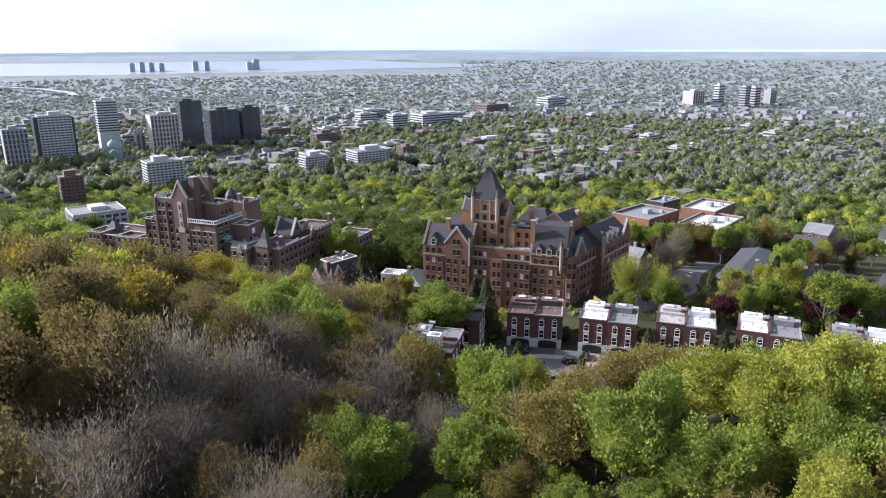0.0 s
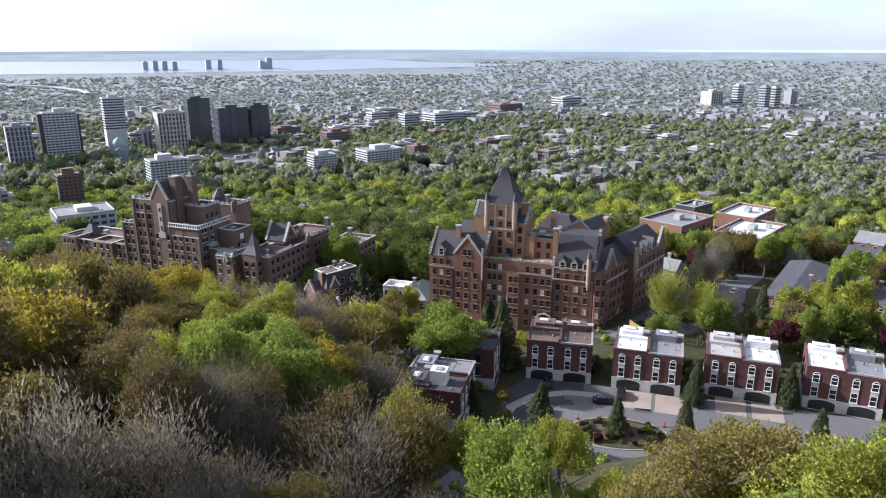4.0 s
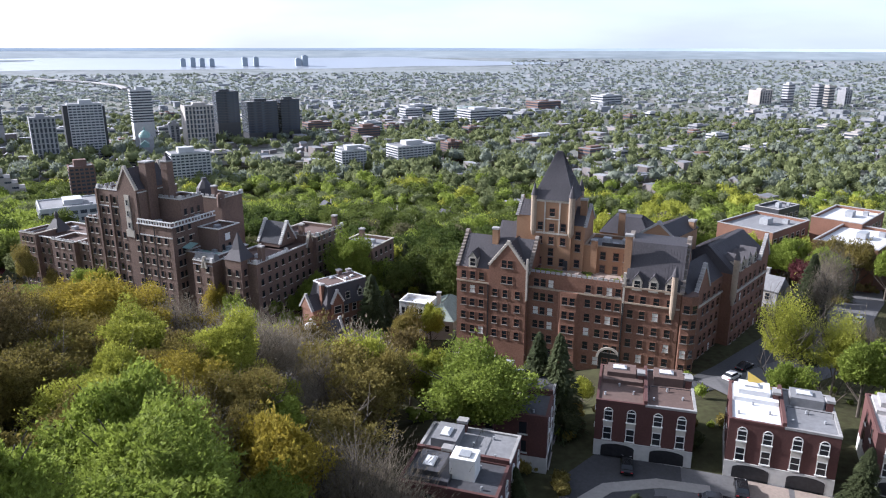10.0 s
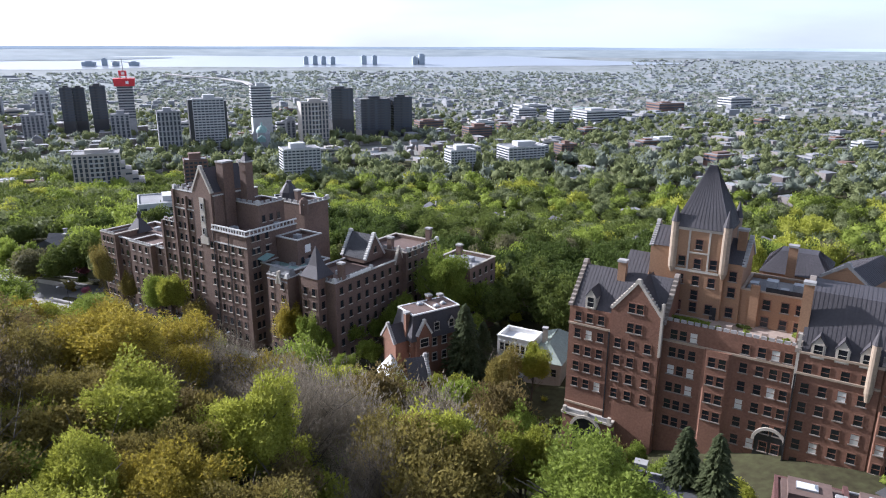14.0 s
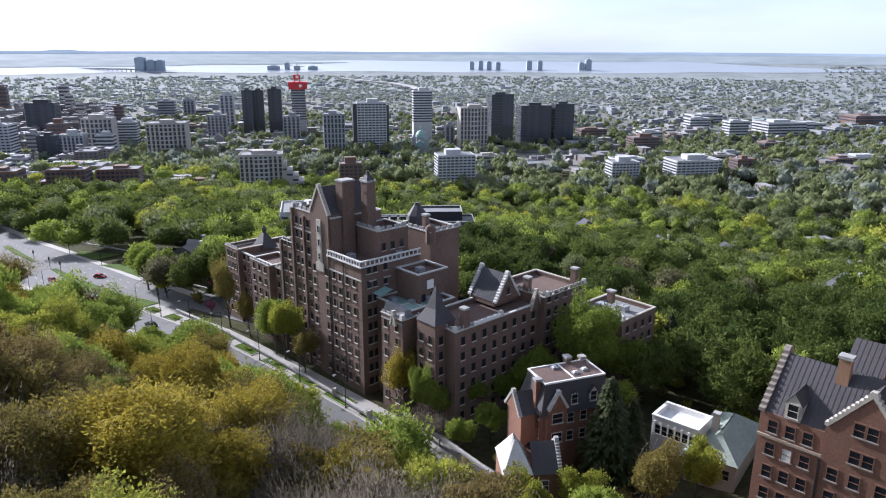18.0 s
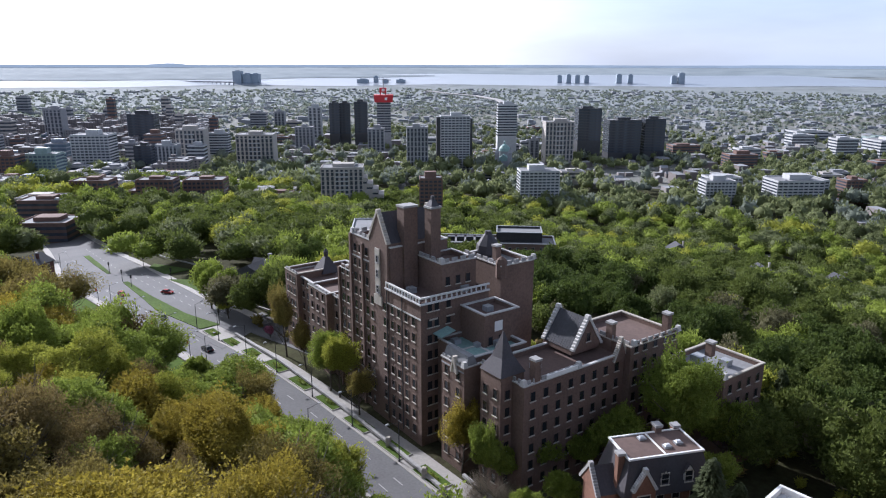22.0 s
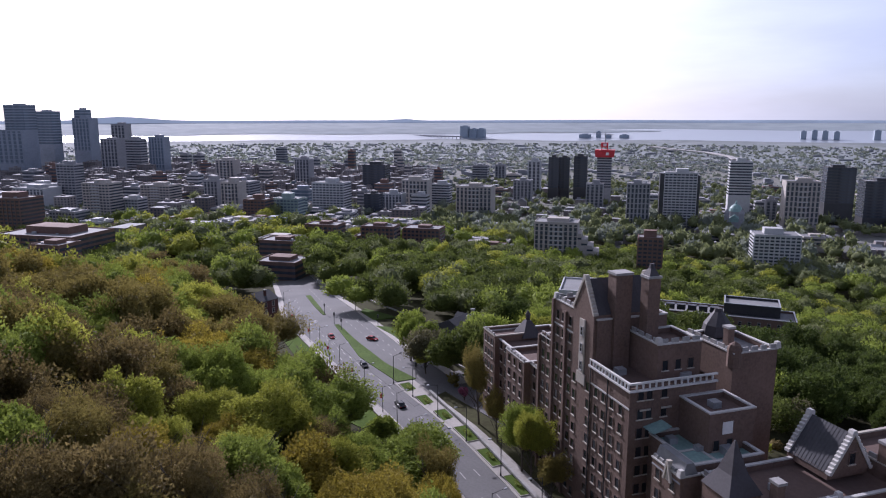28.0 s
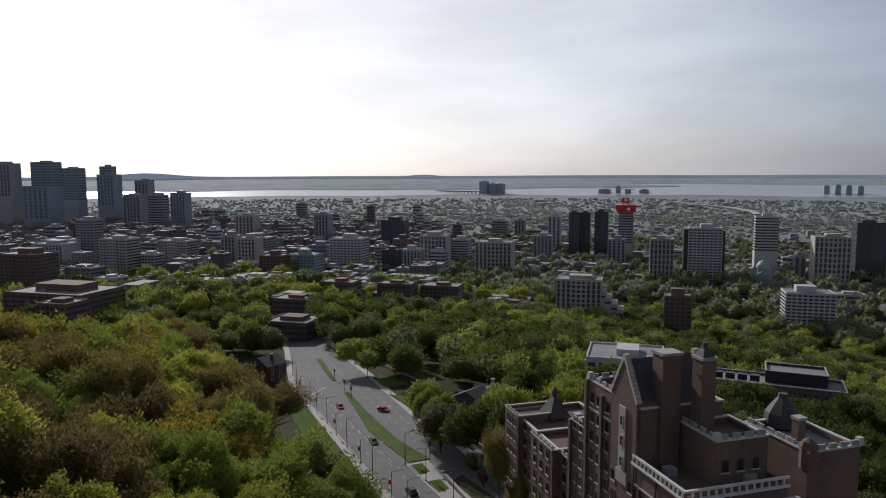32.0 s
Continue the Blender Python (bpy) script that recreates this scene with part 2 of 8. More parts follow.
M = {
    "grass": material("grass", (0.075, 0.115, 0.03), 0.9, 0.35, 1.5, 0.06, 0.4),
    "lawn": material("lawn", (0.075, 0.115, 0.024), 1.0, 0.3, 1.5, 0.06, 0.4),
    "forest_floor": material("forest_floor", (0.06, 0.052, 0.032), 0.95, 0.4, 0.8, 0.03, 0.5, second=(0.075, 0.078, 0.038)),
    "asphalt": material("asphalt", (0.118, 0.115, 0.116), 0.9, 0.18, 2.0, 0.09, 0.15),
    "dark_asphalt": material("dark_asphalt", (0.055, 0.055, 0.058), 0.9, 0.25, 2.0, 0.1, 0.15),
    "concrete": material("concrete", (0.31, 0.29, 0.265), 0.85, 0.15, 2.0, 0.15, 0.15),
    "paver": material("paver", (0.30, 0.24, 0.20), 0.85, 0.2, 2.5, 0.2, 0.2),
    "white_line": material("white_line", (0.30, 0.295, 0.285), 0.7, 0.2, 3.0, 0.3, 0),
    "brick_red": material("brick_red", (0.178, 0.088, 0.057), 0.9, 0.3, 2.6, 0.12, 0.3),
    "brick_orange": material("brick_orange", (0.27, 0.155, 0.088), 0.9, 0.2, 4.0, 0.15, 0.3),
    "brick_brown": material("brick_brown", (0.142, 0.092, 0.071), 0.9, 0.32, 2.2, 0.13, 0.3),
    "brick_dark": material("brick_dark", (0.095, 0.040, 0.035), 0.9, 0.25, 4.0, 0.2, 0.3),
    "stone": material("stone", (0.40, 0.36, 0.305), 0.85, 0.15, 2.5, 0.3, 0.2),
    "stone_grey": material("stone_grey", (0.30, 0.29, 0.28), 0.9, 0.25, 1.2, 0.2, 0.5),
    "slate": material("slate", (0.050, 0.045, 0.050), 0.7, 0.25, 2.5, 0.2, 0.2),
    "roof_tar": material("roof_tar", (0.115, 0.075, 0.062), 0.9, 0.2, 1.5, 0.12, 0.2),
    "roof_grey": material("roof_grey", (0.20, 0.20, 0.205), 0.85, 0.2, 1.5, 0.15, 0.1),
    "roof_white": material("roof_white", (0.62, 0.625, 0.63), 0.7, 0.08, 1.5, 0.2, 0.05),
    "white_paint": material("white_paint", (0.74, 0.73, 0.70), 0.6, 0.08, 2.0, 0.4, 0.05),
    "base_white": material("base_white", (0.50, 0.485, 0.46), 0.7, 0.15, 1.5, 0.3, 0.05),
    "copper": material("copper", (0.22, 0.34, 0.31), 0.6, 0.25, 2.0, 0.3, 0.1),
    "glass": material("glass", (0.020, 0.023, 0.028), 0.12, 0.3, 0.4, 0.2, 0),
    "blind": material("blind", (0.55, 0.54, 0.50), 0.6, 0.1, 1.0, 0.5, 0),
    "metal_dark": material("metal_dark", (0.05, 0.05, 0.055), 0.45, 0.2, 2.0, 0.5, 0, metal=0.6),
    "metal_grey": material("metal_grey", (0.34, 0.35, 0.36), 0.5, 0.15, 2.0, 0.5, 0, metal=0.3),
    "bark": material("bark", (0.085, 0.070, 0.055), 0.95, 0.3, 3.0, 0.5, 0.4),
    "water": material("water", (0.30, 0.33, 0.365), 0.3, 0.06, 0.004, 0.001, 0),
    "yellow": material("yellow", (0.75, 0.52, 0.10), 0.6, 0.1, 1.0, 0.3, 0),
    "red_paint": material("red_paint", (0.55, 0.03, 0.04), 0.5, 0.15, 0.2, 0.1, 0),
    "car_black": material("car_black", (0.015, 0.015, 0.017), 0.2, 0.1, 1.0, 0.5, 0),
    "car_white": material("car_white", (0.7, 0.7, 0.7), 0.25, 0.05, 1.0, 0.5, 0),
    "car_red": material("car_red", (0.30, 0.02, 0.02), 0.25, 0.1, 1.0, 0.5, 0),
    "rubber": material("rubber", (0.02, 0.02, 0.02), 0.9, 0.2, 3.0, 0.5, 0),
    # city walls and roofs are lightened a little in the colour, in place of haze
    "city_wall": material("city_wall", (0.175, 0.14, 0.13), 0.85, 0.4, 0.05, 0.01, 0, by_island=1.4, second=(0.30, 0.275, 0.265)),
    "city_roof": material("city_roof", (0.15, 0.15, 0.158), 0.85, 0.3, 0.05, 0.01, 0, by_island=1.2, second=(0.345, 0.35, 0.36)),
    # paler, bluer copies of the city wall and roof, with haze painted in
    "hazed_wall": material("hazed_wall", (0.205, 0.21, 0.225), 0.85, 0.2, 0.05, 0.01, 0, by_island=0.6, second=(0.265, 0.272, 0.285)),
    "hazed_roof": material("hazed_roof", (0.19, 0.20, 0.218), 0.85, 0.2, 0.05, 0.01, 0, by_island=0.7, second=(0.245, 0.262, 0.28)),
    "tower_dark": material("tower_dark", (0.035, 0.036, 0.042), 0.4, 0.2, 0.3, 0.03, 0),
    "tower_light": material("tower_light", (0.43, 0.43, 0.43), 0.8, 0.12, 0.3, 0.03, 0),
    "tower_beige": material("tower_beige", (0.39, 0.355, 0.32), 0.85, 0.15, 0.3, 0.03, 0),
    "tower_grey": material("tower_grey", (0.275, 0.272, 0.28), 0.8, 0.18, 0.3, 0.03, 0),
    # tower glass is lifted in its base colour to stand for haze before downtown
    "tower_glass": material("tower_glass", (0.21, 0.24, 0.285), 0.35, 0.25, 0.3, 0.03, 0),
    "tower_green": material("tower_green", (0.24, 0.31, 0.29), 0.5, 0.2, 0.3, 0.03, 0),
    "tower_brick": material("tower_brick", (0.16, 0.095, 0.075), 0.9, 0.25, 0.4, 0.04, 0.2),
    "band": material("band", (0.055, 0.063, 0.08), 0.2, 0.4, 0.2, 0.1, 0),
    "band_blue": material("band_blue", (0.10, 0.135, 0.175), 0.2, 0.3, 0.2, 0.1, 0),
    "soil": material("soil", (0.085, 0.055, 0.035), 0.95, 0.3, 2.0, 0.4, 0.4),
    "shingle": material("shingle", (0.058, 0.058, 0.064), 0.85, 0.25, 2.0, 0.3, 0.3),
    # river towers: pale blue in the base colour, for haze
    "hazed_tower_wall": material("hazed_tower_wall", (0.27, 0.315, 0.365), 0.7, 0.1, 0.05, 0.01, 0),
    "city_ground": material("city_ground", (0.135, 0.15, 0.115), 0.95, 0.35, 0.03, 0.006, 0, second=(0.19, 0.185, 0.17)),
    # distant ground: pale blue-grey haze is part of these base colours
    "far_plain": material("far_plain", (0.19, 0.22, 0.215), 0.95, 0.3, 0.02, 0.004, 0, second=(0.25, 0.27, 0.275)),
    "hazed_land": material("hazed_land", (0.195, 0.24, 0.265), 0.95, 0.25, 0.008, 0.0015, 0, second=(0.255, 0.295, 0.315)),
}
for key in ("lawn", "grass", "forest_floor"):
    M[key].node_tree.nodes["Principled BSDF"].inputs["Specular IOR Level"].default_value = 0.05
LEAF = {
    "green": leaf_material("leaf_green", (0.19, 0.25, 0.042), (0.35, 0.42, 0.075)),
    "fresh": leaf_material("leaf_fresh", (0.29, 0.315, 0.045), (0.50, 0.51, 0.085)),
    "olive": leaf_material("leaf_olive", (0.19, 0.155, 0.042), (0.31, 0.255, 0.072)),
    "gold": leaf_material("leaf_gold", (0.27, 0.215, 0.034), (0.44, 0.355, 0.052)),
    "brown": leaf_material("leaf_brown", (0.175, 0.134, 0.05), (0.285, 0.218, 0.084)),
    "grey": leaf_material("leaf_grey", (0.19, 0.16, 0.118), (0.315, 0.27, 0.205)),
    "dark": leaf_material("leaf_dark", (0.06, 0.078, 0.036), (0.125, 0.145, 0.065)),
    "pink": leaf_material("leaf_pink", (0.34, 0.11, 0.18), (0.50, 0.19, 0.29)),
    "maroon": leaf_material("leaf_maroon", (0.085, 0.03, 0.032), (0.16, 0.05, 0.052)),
    # wood green is darkened in the colour for the shade over the near woods
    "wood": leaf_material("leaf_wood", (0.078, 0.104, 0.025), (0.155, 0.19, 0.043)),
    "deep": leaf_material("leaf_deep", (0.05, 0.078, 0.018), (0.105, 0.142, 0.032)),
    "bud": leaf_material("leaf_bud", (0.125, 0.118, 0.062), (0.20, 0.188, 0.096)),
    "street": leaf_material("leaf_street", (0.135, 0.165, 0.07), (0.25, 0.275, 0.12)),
    # plain and outer leaves: greyed and paled in the colour to stand for haze
    "plain": leaf_material("leaf_hazed", (0.185, 0.215, 0.165), (0.28, 0.31, 0.24)),
    "outer": leaf_material("leaf_hazed_far", (0.225, 0.26, 0.245), (0.305, 0.34, 0.325)),
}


# ---- geometry helpers ----
class Geo:
    """Collects vertices and faces of one mesh."""

    def __init__(self):
        self.v, self.f = [], []

    def quad(self, *pts):
        k = len(self.v)
        self.v += [tuple(p) for p in pts]
        self.f.append(tuple(range(k, k + len(pts))))
        return self

    def box(self, x0, x1, y0, y1, z0, z1):
        k = len(self.v)
        self.v += [(x0, y0, z0), (x1, y0, z0), (x1, y1, z0), (x0, y1, z0), (x0, y0, z1), (x1, y0, z1), (x1, y1, z1), (x0, y1, z1)]
        self.f += [tuple(k + i for i in q) for q in ((3, 2, 1, 0), (4, 5, 6, 7), (0, 1, 5, 4), (1, 2, 6, 5), (2, 3, 7, 6), (3, 0, 4, 7))]
        return self

    def prism(self, outline, z0, z1):
        """An upright block over an outline that runs anticlockwise seen from above."""
        k, n = len(self.v), len(outline)
        self.v += [(x, y, z0) for x, y in outline] + [(x, y, z1) for x, y in outline]
        self.f += [tuple(range(k + n - 1, k - 1, -1)), tuple(range(k + n, k + 2 * n))]
        self.f += [(k + i, k + (i + 1) % n, k + n + (i + 1) % n, k + n + i) for i in range(n)]
        return self

    def slab(self, outline, y0, y1):
        """A wall with an outline in x and z (anticlockwise seen from -y), from y0 to y1."""
        k, n = len(self.v), len(outline)
        self.v += [(x, y0, z) for x, z in outline] + [(x, y1, z) for x, z in outline]
        self.f += [tuple(range(k, k + n)), tuple(range(k + 2 * n - 1, k + n - 1, -1))]
        self.f += [(k + (i + 1) % n, k + i, k + n + i, k + n + (i + 1) % n) for i in range(n)]
        return self

    def frustum(self, x0, x1, y0, y1, z0, z1, inx, iny):
        """A block whose top is drawn in by inx and iny on each side."""
        k = len(self.v)
        self.v += [(x0, y0, z0), (x1, y0, z0), (x1, y1, z0), (x0, y1, z0),
                   (x0 + inx, y0 + iny, z1), (x1 - inx, y0 + iny, z1), (x1 - inx, y1 - iny, z1), (x0 + inx, y1 - iny, z1)]
        self.f += [tuple(k + i for i in q) for q in ((3, 2, 1, 0), (4, 5, 6, 7), (0, 1, 5, 4), (1, 2, 6, 5), (2, 3, 7, 6), (3, 0, 4, 7))]
        return self

    def tube(self, points, radii, sides=6):
        k = len(self.v)
        for (x, y, z), r in zip(points, radii):
            self.v += [(x + r * math.cos(a), y + r * math.sin(a), z) for a in (2 * math.pi * i / sides for i in range(sides))]
        for j in range(len(points) - 1):
            for i in range(sides):
                a, b = k + j * sides + i, k + j * sides + (i + 1) % sides
                self.f.append((a, b, b + sides, a + sides))
        self.f += [tuple(range(k + sides - 1, k - 1, -1)), tuple(range(len(self.v) - sides, len(self.v)))]
        return self

    def rod(self, a, b, r0, r1, sides=5):
        """A tapered rod between two points in any direction."""
        a, b = Vector(a), Vector(b)
        q = (b - a).to_track_quat("Z", "Y")
        k = len(self.v)
        for p, r in ((a, r0), (b, r1)):
            for i in range(sides):
                w = 2 * math.pi * i / sides
                self.v.append(tuple(p + q @ Vector((r * math.cos(w), r * math.sin(w), 0))))
        self.f += [(k + i, k + (i + 1) % sides, k + sides + (i + 1) % sides, k + sides + i) for i in range(sides)]
        self.f += [tuple(range(k + sides - 1, k - 1, -1)), tuple(range(k + sides, k + 2 * sides))]
        return self

    def mesh(self, name, mat):
        me = bpy.data.meshes.new(name)
        me.from_pydata(self.v, [], self.f)
        me.materials.append(mat)
        me.update()
        return me


def part(name, geo, mat, parent, label="", at=None):
    """One mesh object under a thing or under a part; geo is a Geo, or mesh data to share."""
    data = geo.mesh(name, mat) if isinstance(geo, Geo) else geo
    ob = new(name, data)
    ob.parent = parent
    if at is not None:
        ob.matrix_basis = at
    if label:
        ob["label"] = label
    return ob


def thing(name, m, label, category, group="", kind=""):
    ob = new(name)
    ob.matrix_basis = m
    return tagged(ob, label, category, group, kind)


def mesh_from_arrays(name, verts, loops, size, mat):
    """A mesh of polygons with the same count of corners each, from arrays."""
    me = bpy.data.meshes.new(name)
    count = len(loops) // size
    me.vertices.add(len(verts))
    me.vertices.foreach_set("co", np.asarray(verts, dtype=np.float32).ravel())
    me.loops.add(len(loops))
    me.loops.foreach_set("vertex_index", np.asarray(loops, dtype=np.int32))
    me.polygons.add(count)
    me.polygons.foreach_set("loop_start", np.arange(0, len(loops), size, dtype=np.int32))
    me.polygons.foreach_set("use_smooth", np.ones(count, dtype=bool))
    me.materials.append(mat)
    me.update(calc_edges=True)
    return me


BALLS = {}


def ball(level):
    """Directions and triangles of a round body, from coarse to fine."""
    if level not in BALLS:
        bm = bmesh.new()
        bmesh.ops.create_icosphere(bm, subdivisions=level, radius=1.0)
        bm.verts.index_update()
        BALLS[level] = (np.array([v.co[:] for v in bm.verts]), np.array([[v.index for v in f.verts] for f in bm.faces]))
        bm.free()
    return BALLS[level]


def crown_arrays(seed, radius, height, base, leaves, size, lumps, body=0.8, level=3, depth=0.22, lobes=1.0):
    """A domed crown: an inner mass of boughs and sprays on the boughs, and many leaves over it, uneven, with gaps between."""
    rng = np.random.default_rng(seed)

    def knobs(k, lo):
        c = rng.normal(size=(k, 3))
        c /= np.linalg.norm(c, axis=1)[:, None]
        c[:, 2] = np.where(c[:, 2] < lo, -c[:, 2], c[:, 2])
        return c

    big, small = knobs(int(rng.integers(11, 17)), -0.3), knobs(lumps * 2, -0.5)
    reach, tight = rng.uniform(0.55, 1.2, len(big)), rng.uniform(0.55, 0.95, len(big)) * len(big)
    reach2, tight2 = rng.uniform(0.4, 1.0, len(small)), rng.uniform(0.6, 0.9, len(small)) * len(small)

    def shape(u):
        lift = reach * np.exp(np.maximum(tight * (u @ big.T - 1), -40))
        spray = reach2 * np.exp(np.maximum(tight2 * (u @ small.T - 1), -40))
        az = np.arctan2(u[:, 1], u[:, 0])
        r = 1 - 0.5 * lobes + 0.36 * lobes * lift.max(1) + 0.17 * lobes * spray.max(1)
        return r * (1 + 0.13 * np.sin(2 * az + seed) + 0.08 * np.sin(3 * az + 2.3 * seed)) * (1 - 0.3 * np.maximum(0, -u[:, 2])), spray.argmax(1)

    span = np.array((radius, radius, height * 0.5))
    u0, faces = ball(level)
    r0, _ = shape(u0)
    inner = u0 * (r0 * body)[:, None] * span
    u = rng.normal(size=(leaves, 3))
    u /= np.linalg.norm(u, axis=1)[:, None]
    u[:, 2] = np.where(u[:, 2] < -0.55, -u[:, 2], u[:, 2])
    r, best = shape(u)
    p = u * (r * (1.02 - 1.3 * depth * rng.random(leaves) ** 1.3 + 0.16 * rng.random(leaves) ** 5))[:, None] * span
    way = u * 0.55 + (u - small[best]) * 1.4 + (0, 0, 0.5) + rng.normal(scale=0.5, size=(leaves, 3))
    way /= np.linalg.norm(way, axis=1)[:, None]
    side = np.cross(way, rng.normal(size=(leaves, 3)) + u * 0.8)
    side /= np.linalg.norm(side, axis=1)[:, None]
    t = size * rng.uniform(0.5, 1.35, (leaves, 1))
    tri = np.stack([p + way * t * 1.7, p + side * t * 0.8 - way * t * 0.7, p - side * t * 0.8 - way * t * 0.7], 1).reshape(-1, 3)
    verts = np.concatenate([inner, tri]) + (0, 0, base + height * 0.5)
    return verts, np.concatenate([faces.ravel(), len(inner) + np.arange(3 * leaves)])


def twig_arrays(seed, radius, height, base, twigs, width, lumps):
    """A bare or budding crown: brushes of fine twigs that strive outwards and up from a core of limbs."""
    rng = np.random.default_rng(seed)
    lumps = max(14, lumps // 2)
    c = rng.normal(size=(lumps, 3))
    c /= np.linalg.norm(c, axis=1)[:, None]
    c[:, 2] = np.abs(c[:, 2]) * 1.1 - 0.05
    c /= np.linalg.norm(c, axis=1)[:, None]
    far = rng.uniform(0.62, 1.02, lumps)
    which = rng.integers(0, lumps, twigs)
    f = 0.32 + 0.68 * rng.random(twigs) ** 0.62
    u = c[which] * f[:, None] * far[which][:, None] + rng.normal(size=(twigs, 3)) * (0.07 + 0.16 * f)[:, None]
    span = np.array((radius, radius, height * 0.62))
    p = u * span + (0, 0, base + height * 0.33)
    way = c[which] * 0.7 + (0, 0, 0.75) + rng.normal(scale=0.3, size=(twigs, 3))
    way /= np.linalg.norm(way, axis=1)[:, None]
    side = np.cross(way, rng.normal(size=(twigs, 3)))
    side /= np.linalg.norm(side, axis=1)[:, None]
    length = (rng.uniform(0.4, 1.0, twigs) * height * 0.045)[:, None]
    w = (width * rng.uniform(0.6, 1.3, twigs))[:, None]
    verts = np.stack([p + way * length, p - way * length * 0.6 + side * w, p - way * length * 0.6 - side * w], 1).reshape(-1, 3)
    return verts, np.arange(3 * twigs)


def twig_mesh(name, mat, seed, radius, height, base, twigs, width, lumps=40):
    verts, loops = twig_arrays(seed, radius, height, base, twigs, width, lumps)
    return mesh_from_arrays(name, verts, loops, 3, mat)


def crown_mesh(name, mat, seed, radius, height, base, leaves, size, lumps=34, **form):
    verts, loops = crown_arrays(seed, radius, height, base, leaves, size, lumps, **form)
    return mesh_from_arrays(name, verts, loops, 3, mat)


# ---- terrain ----
def smooth(a, b, x):
    t = min(1.0, max(0.0, (x - a) / (b - a)))
    return t * t * (3 - 2 * t)


def ground_z(x, y):
    """Height of the ground: the wooded hill, the shelf with the houses, the slope to the plain, the far plain."""
    s = -0.255 * (x + 80) - 0.967 * (y - 240)
    west = -x - 135
    base = -17 + 13.5 * smooth(-15, 45, x) - 0.075 * min(max(west, 0.0), 285) - 0.05 * min(max(west - 285, 0.0), 700)
    z = base
    if s >= 0:
        hill = 1 - smooth(215, 420, -x)
        z = base + hill * ((0.37 - 0.10 * smooth(-35, 8, x)) * min(max(s - 6, 0), 115) + 0.06 * min(max(s - 121, 0), 600))
        z += 6.0 * math.exp(-((x + 70) ** 2 + (y - 185) ** 2) / 2600) * smooth(5, 40, s)
        court = smooth(-26, -8, x) * smooth(112, 128, y) * (1 - smooth(176, 196, y))
        z = z * (1 - court)
    d = max(0.0, -s - 45)
    plain = max(-95 - 0.008 * max(0.0, d - 700), -106)
    drop = 0.7 * min(1.0, d / 420) + 0.3 * smooth(0, 420, d)
    z = z * (1 - drop) + plain * drop
    far = math.hypot(x, y - 100)
    if far > 2600:
        low = math.radians(float(np.interp(far, [2600, 2900, 3300, 3800, 4300, 4600, 4860], [3.5, 3.15, 2.55, 1.85, 0.92, 0.55, 0.33])))
        mix = smooth(2600, 2900, far)
        z = z * (1 - mix) + (57 - far * math.tan(low)) * mix
    return z


def ground_mesh():
    cx, cy = -30.0, 170.0
    radii, r = [0.0], 3.0
    while r < 4750:
        radii.append(r)
        r += 3.0 if r < 300 else (r * 0.02 if r < 1000 else r * 0.035)
    radii.append(4750)
    n = 300
    verts = [(cx, cy, ground_z(cx, cy))]
    for r in radii[1:]:
        for i in range(n):
            a = 2 * math.pi * i / n
            x, y = cx + r * math.cos(a), cy + r * math.sin(a)
            verts.append((x, y, ground_z(x, y)))
    faces = [(0, 1 + i, 1 + (i + 1) % n) for i in range(n)]
    for j in range(len(radii) - 2):
        k = 1 + j * n
        faces += [(k + i, k + n + i, k + n + (i + 1) % n, k + (i + 1) % n) for i in range(n)]
    me = bpy.data.meshes.new("ground")
    me.from_pydata(verts, [], faces)
    for p in me.polygons:
        p.use_smooth = True
    me.materials.append(M["forest_floor"])
    return me


ground = tagged(new("ground", ground_mesh()), "leaf-strewn wooded slope running down to a wide city plain", "ground", kind="structure")


def ribbon(name, line, width0, width1, lift, mat, label, category, kind="structure", step=4.0):
    """A strip of paving along a line, from width0 on its left to width1 on its right, with a thickness."""
    pts = []
    for (x0, y0), (x1, y1) in zip(line, line[1:]):
        k = max(1, int(math.hypot(x1 - x0, y1 - y0) / step))
        pts += [(x0 + (x1 - x0) * i / k, y0 + (y1 - y0) * i / k) for i in range(k)]
    pts.append(line[-1])
    g = Geo()
    rows = []
    for i, (x, y) in enumerate(pts):
        a, b = pts[max(0, i - 2)], pts[min(len(pts) - 1, i + 2)]
        dx, dy = b[0] - a[0], b[1] - a[1]
        q = math.hypot(dx, dy)
        nx, ny = -dy / q, dx / q
        rows.append(((x + nx * width0, y + ny * width0), (x - nx * width1, y - ny * width1)))
    for l0, r0 in rows:
        zl, zr = ground_z(*l0) + lift, ground_z(*r0) + lift
        g.v += [(*l0, zl), (*r0, zr), (*l0, zl - 0.5), (*r0, zr - 0.5)]
    for i in range(len(rows) - 1):
        k = 4 * i
        g.f += [(k + 1, k + 5, k + 4, k), (k, k + 4, k + 6, k + 2), (k + 5, k + 1, k + 3, k + 7)]
    return tagged(new(name, g.mesh(name, mat)), label, category, kind=kind)


# ---- roads and paving ----
# the boulevard below the dark apartment house: south edge line, driven from the near end to the junction
BOULEVARD = [(-20, 214), (-55, 226.5), (-84, 237), (-115, 247.5), (-153, 259), (-180, 266.5), (-230, 281), (-280, 295), (-355, 328), (-470, 372)]
ribbon("road", BOULEVARD, 0.0, 9.8, 0.10, M["asphalt"], "worn grey asphalt boulevard with pale lane marks", "road")
ribbon("pavement", BOULEVARD, 2.6, 0.0, 0.24, M["concrete"], "pale concrete footway along the boulevard", "pavement")
NORTH = [(x + 2.6, y + 9.2) for x, y in BOULEVARD[:6]]
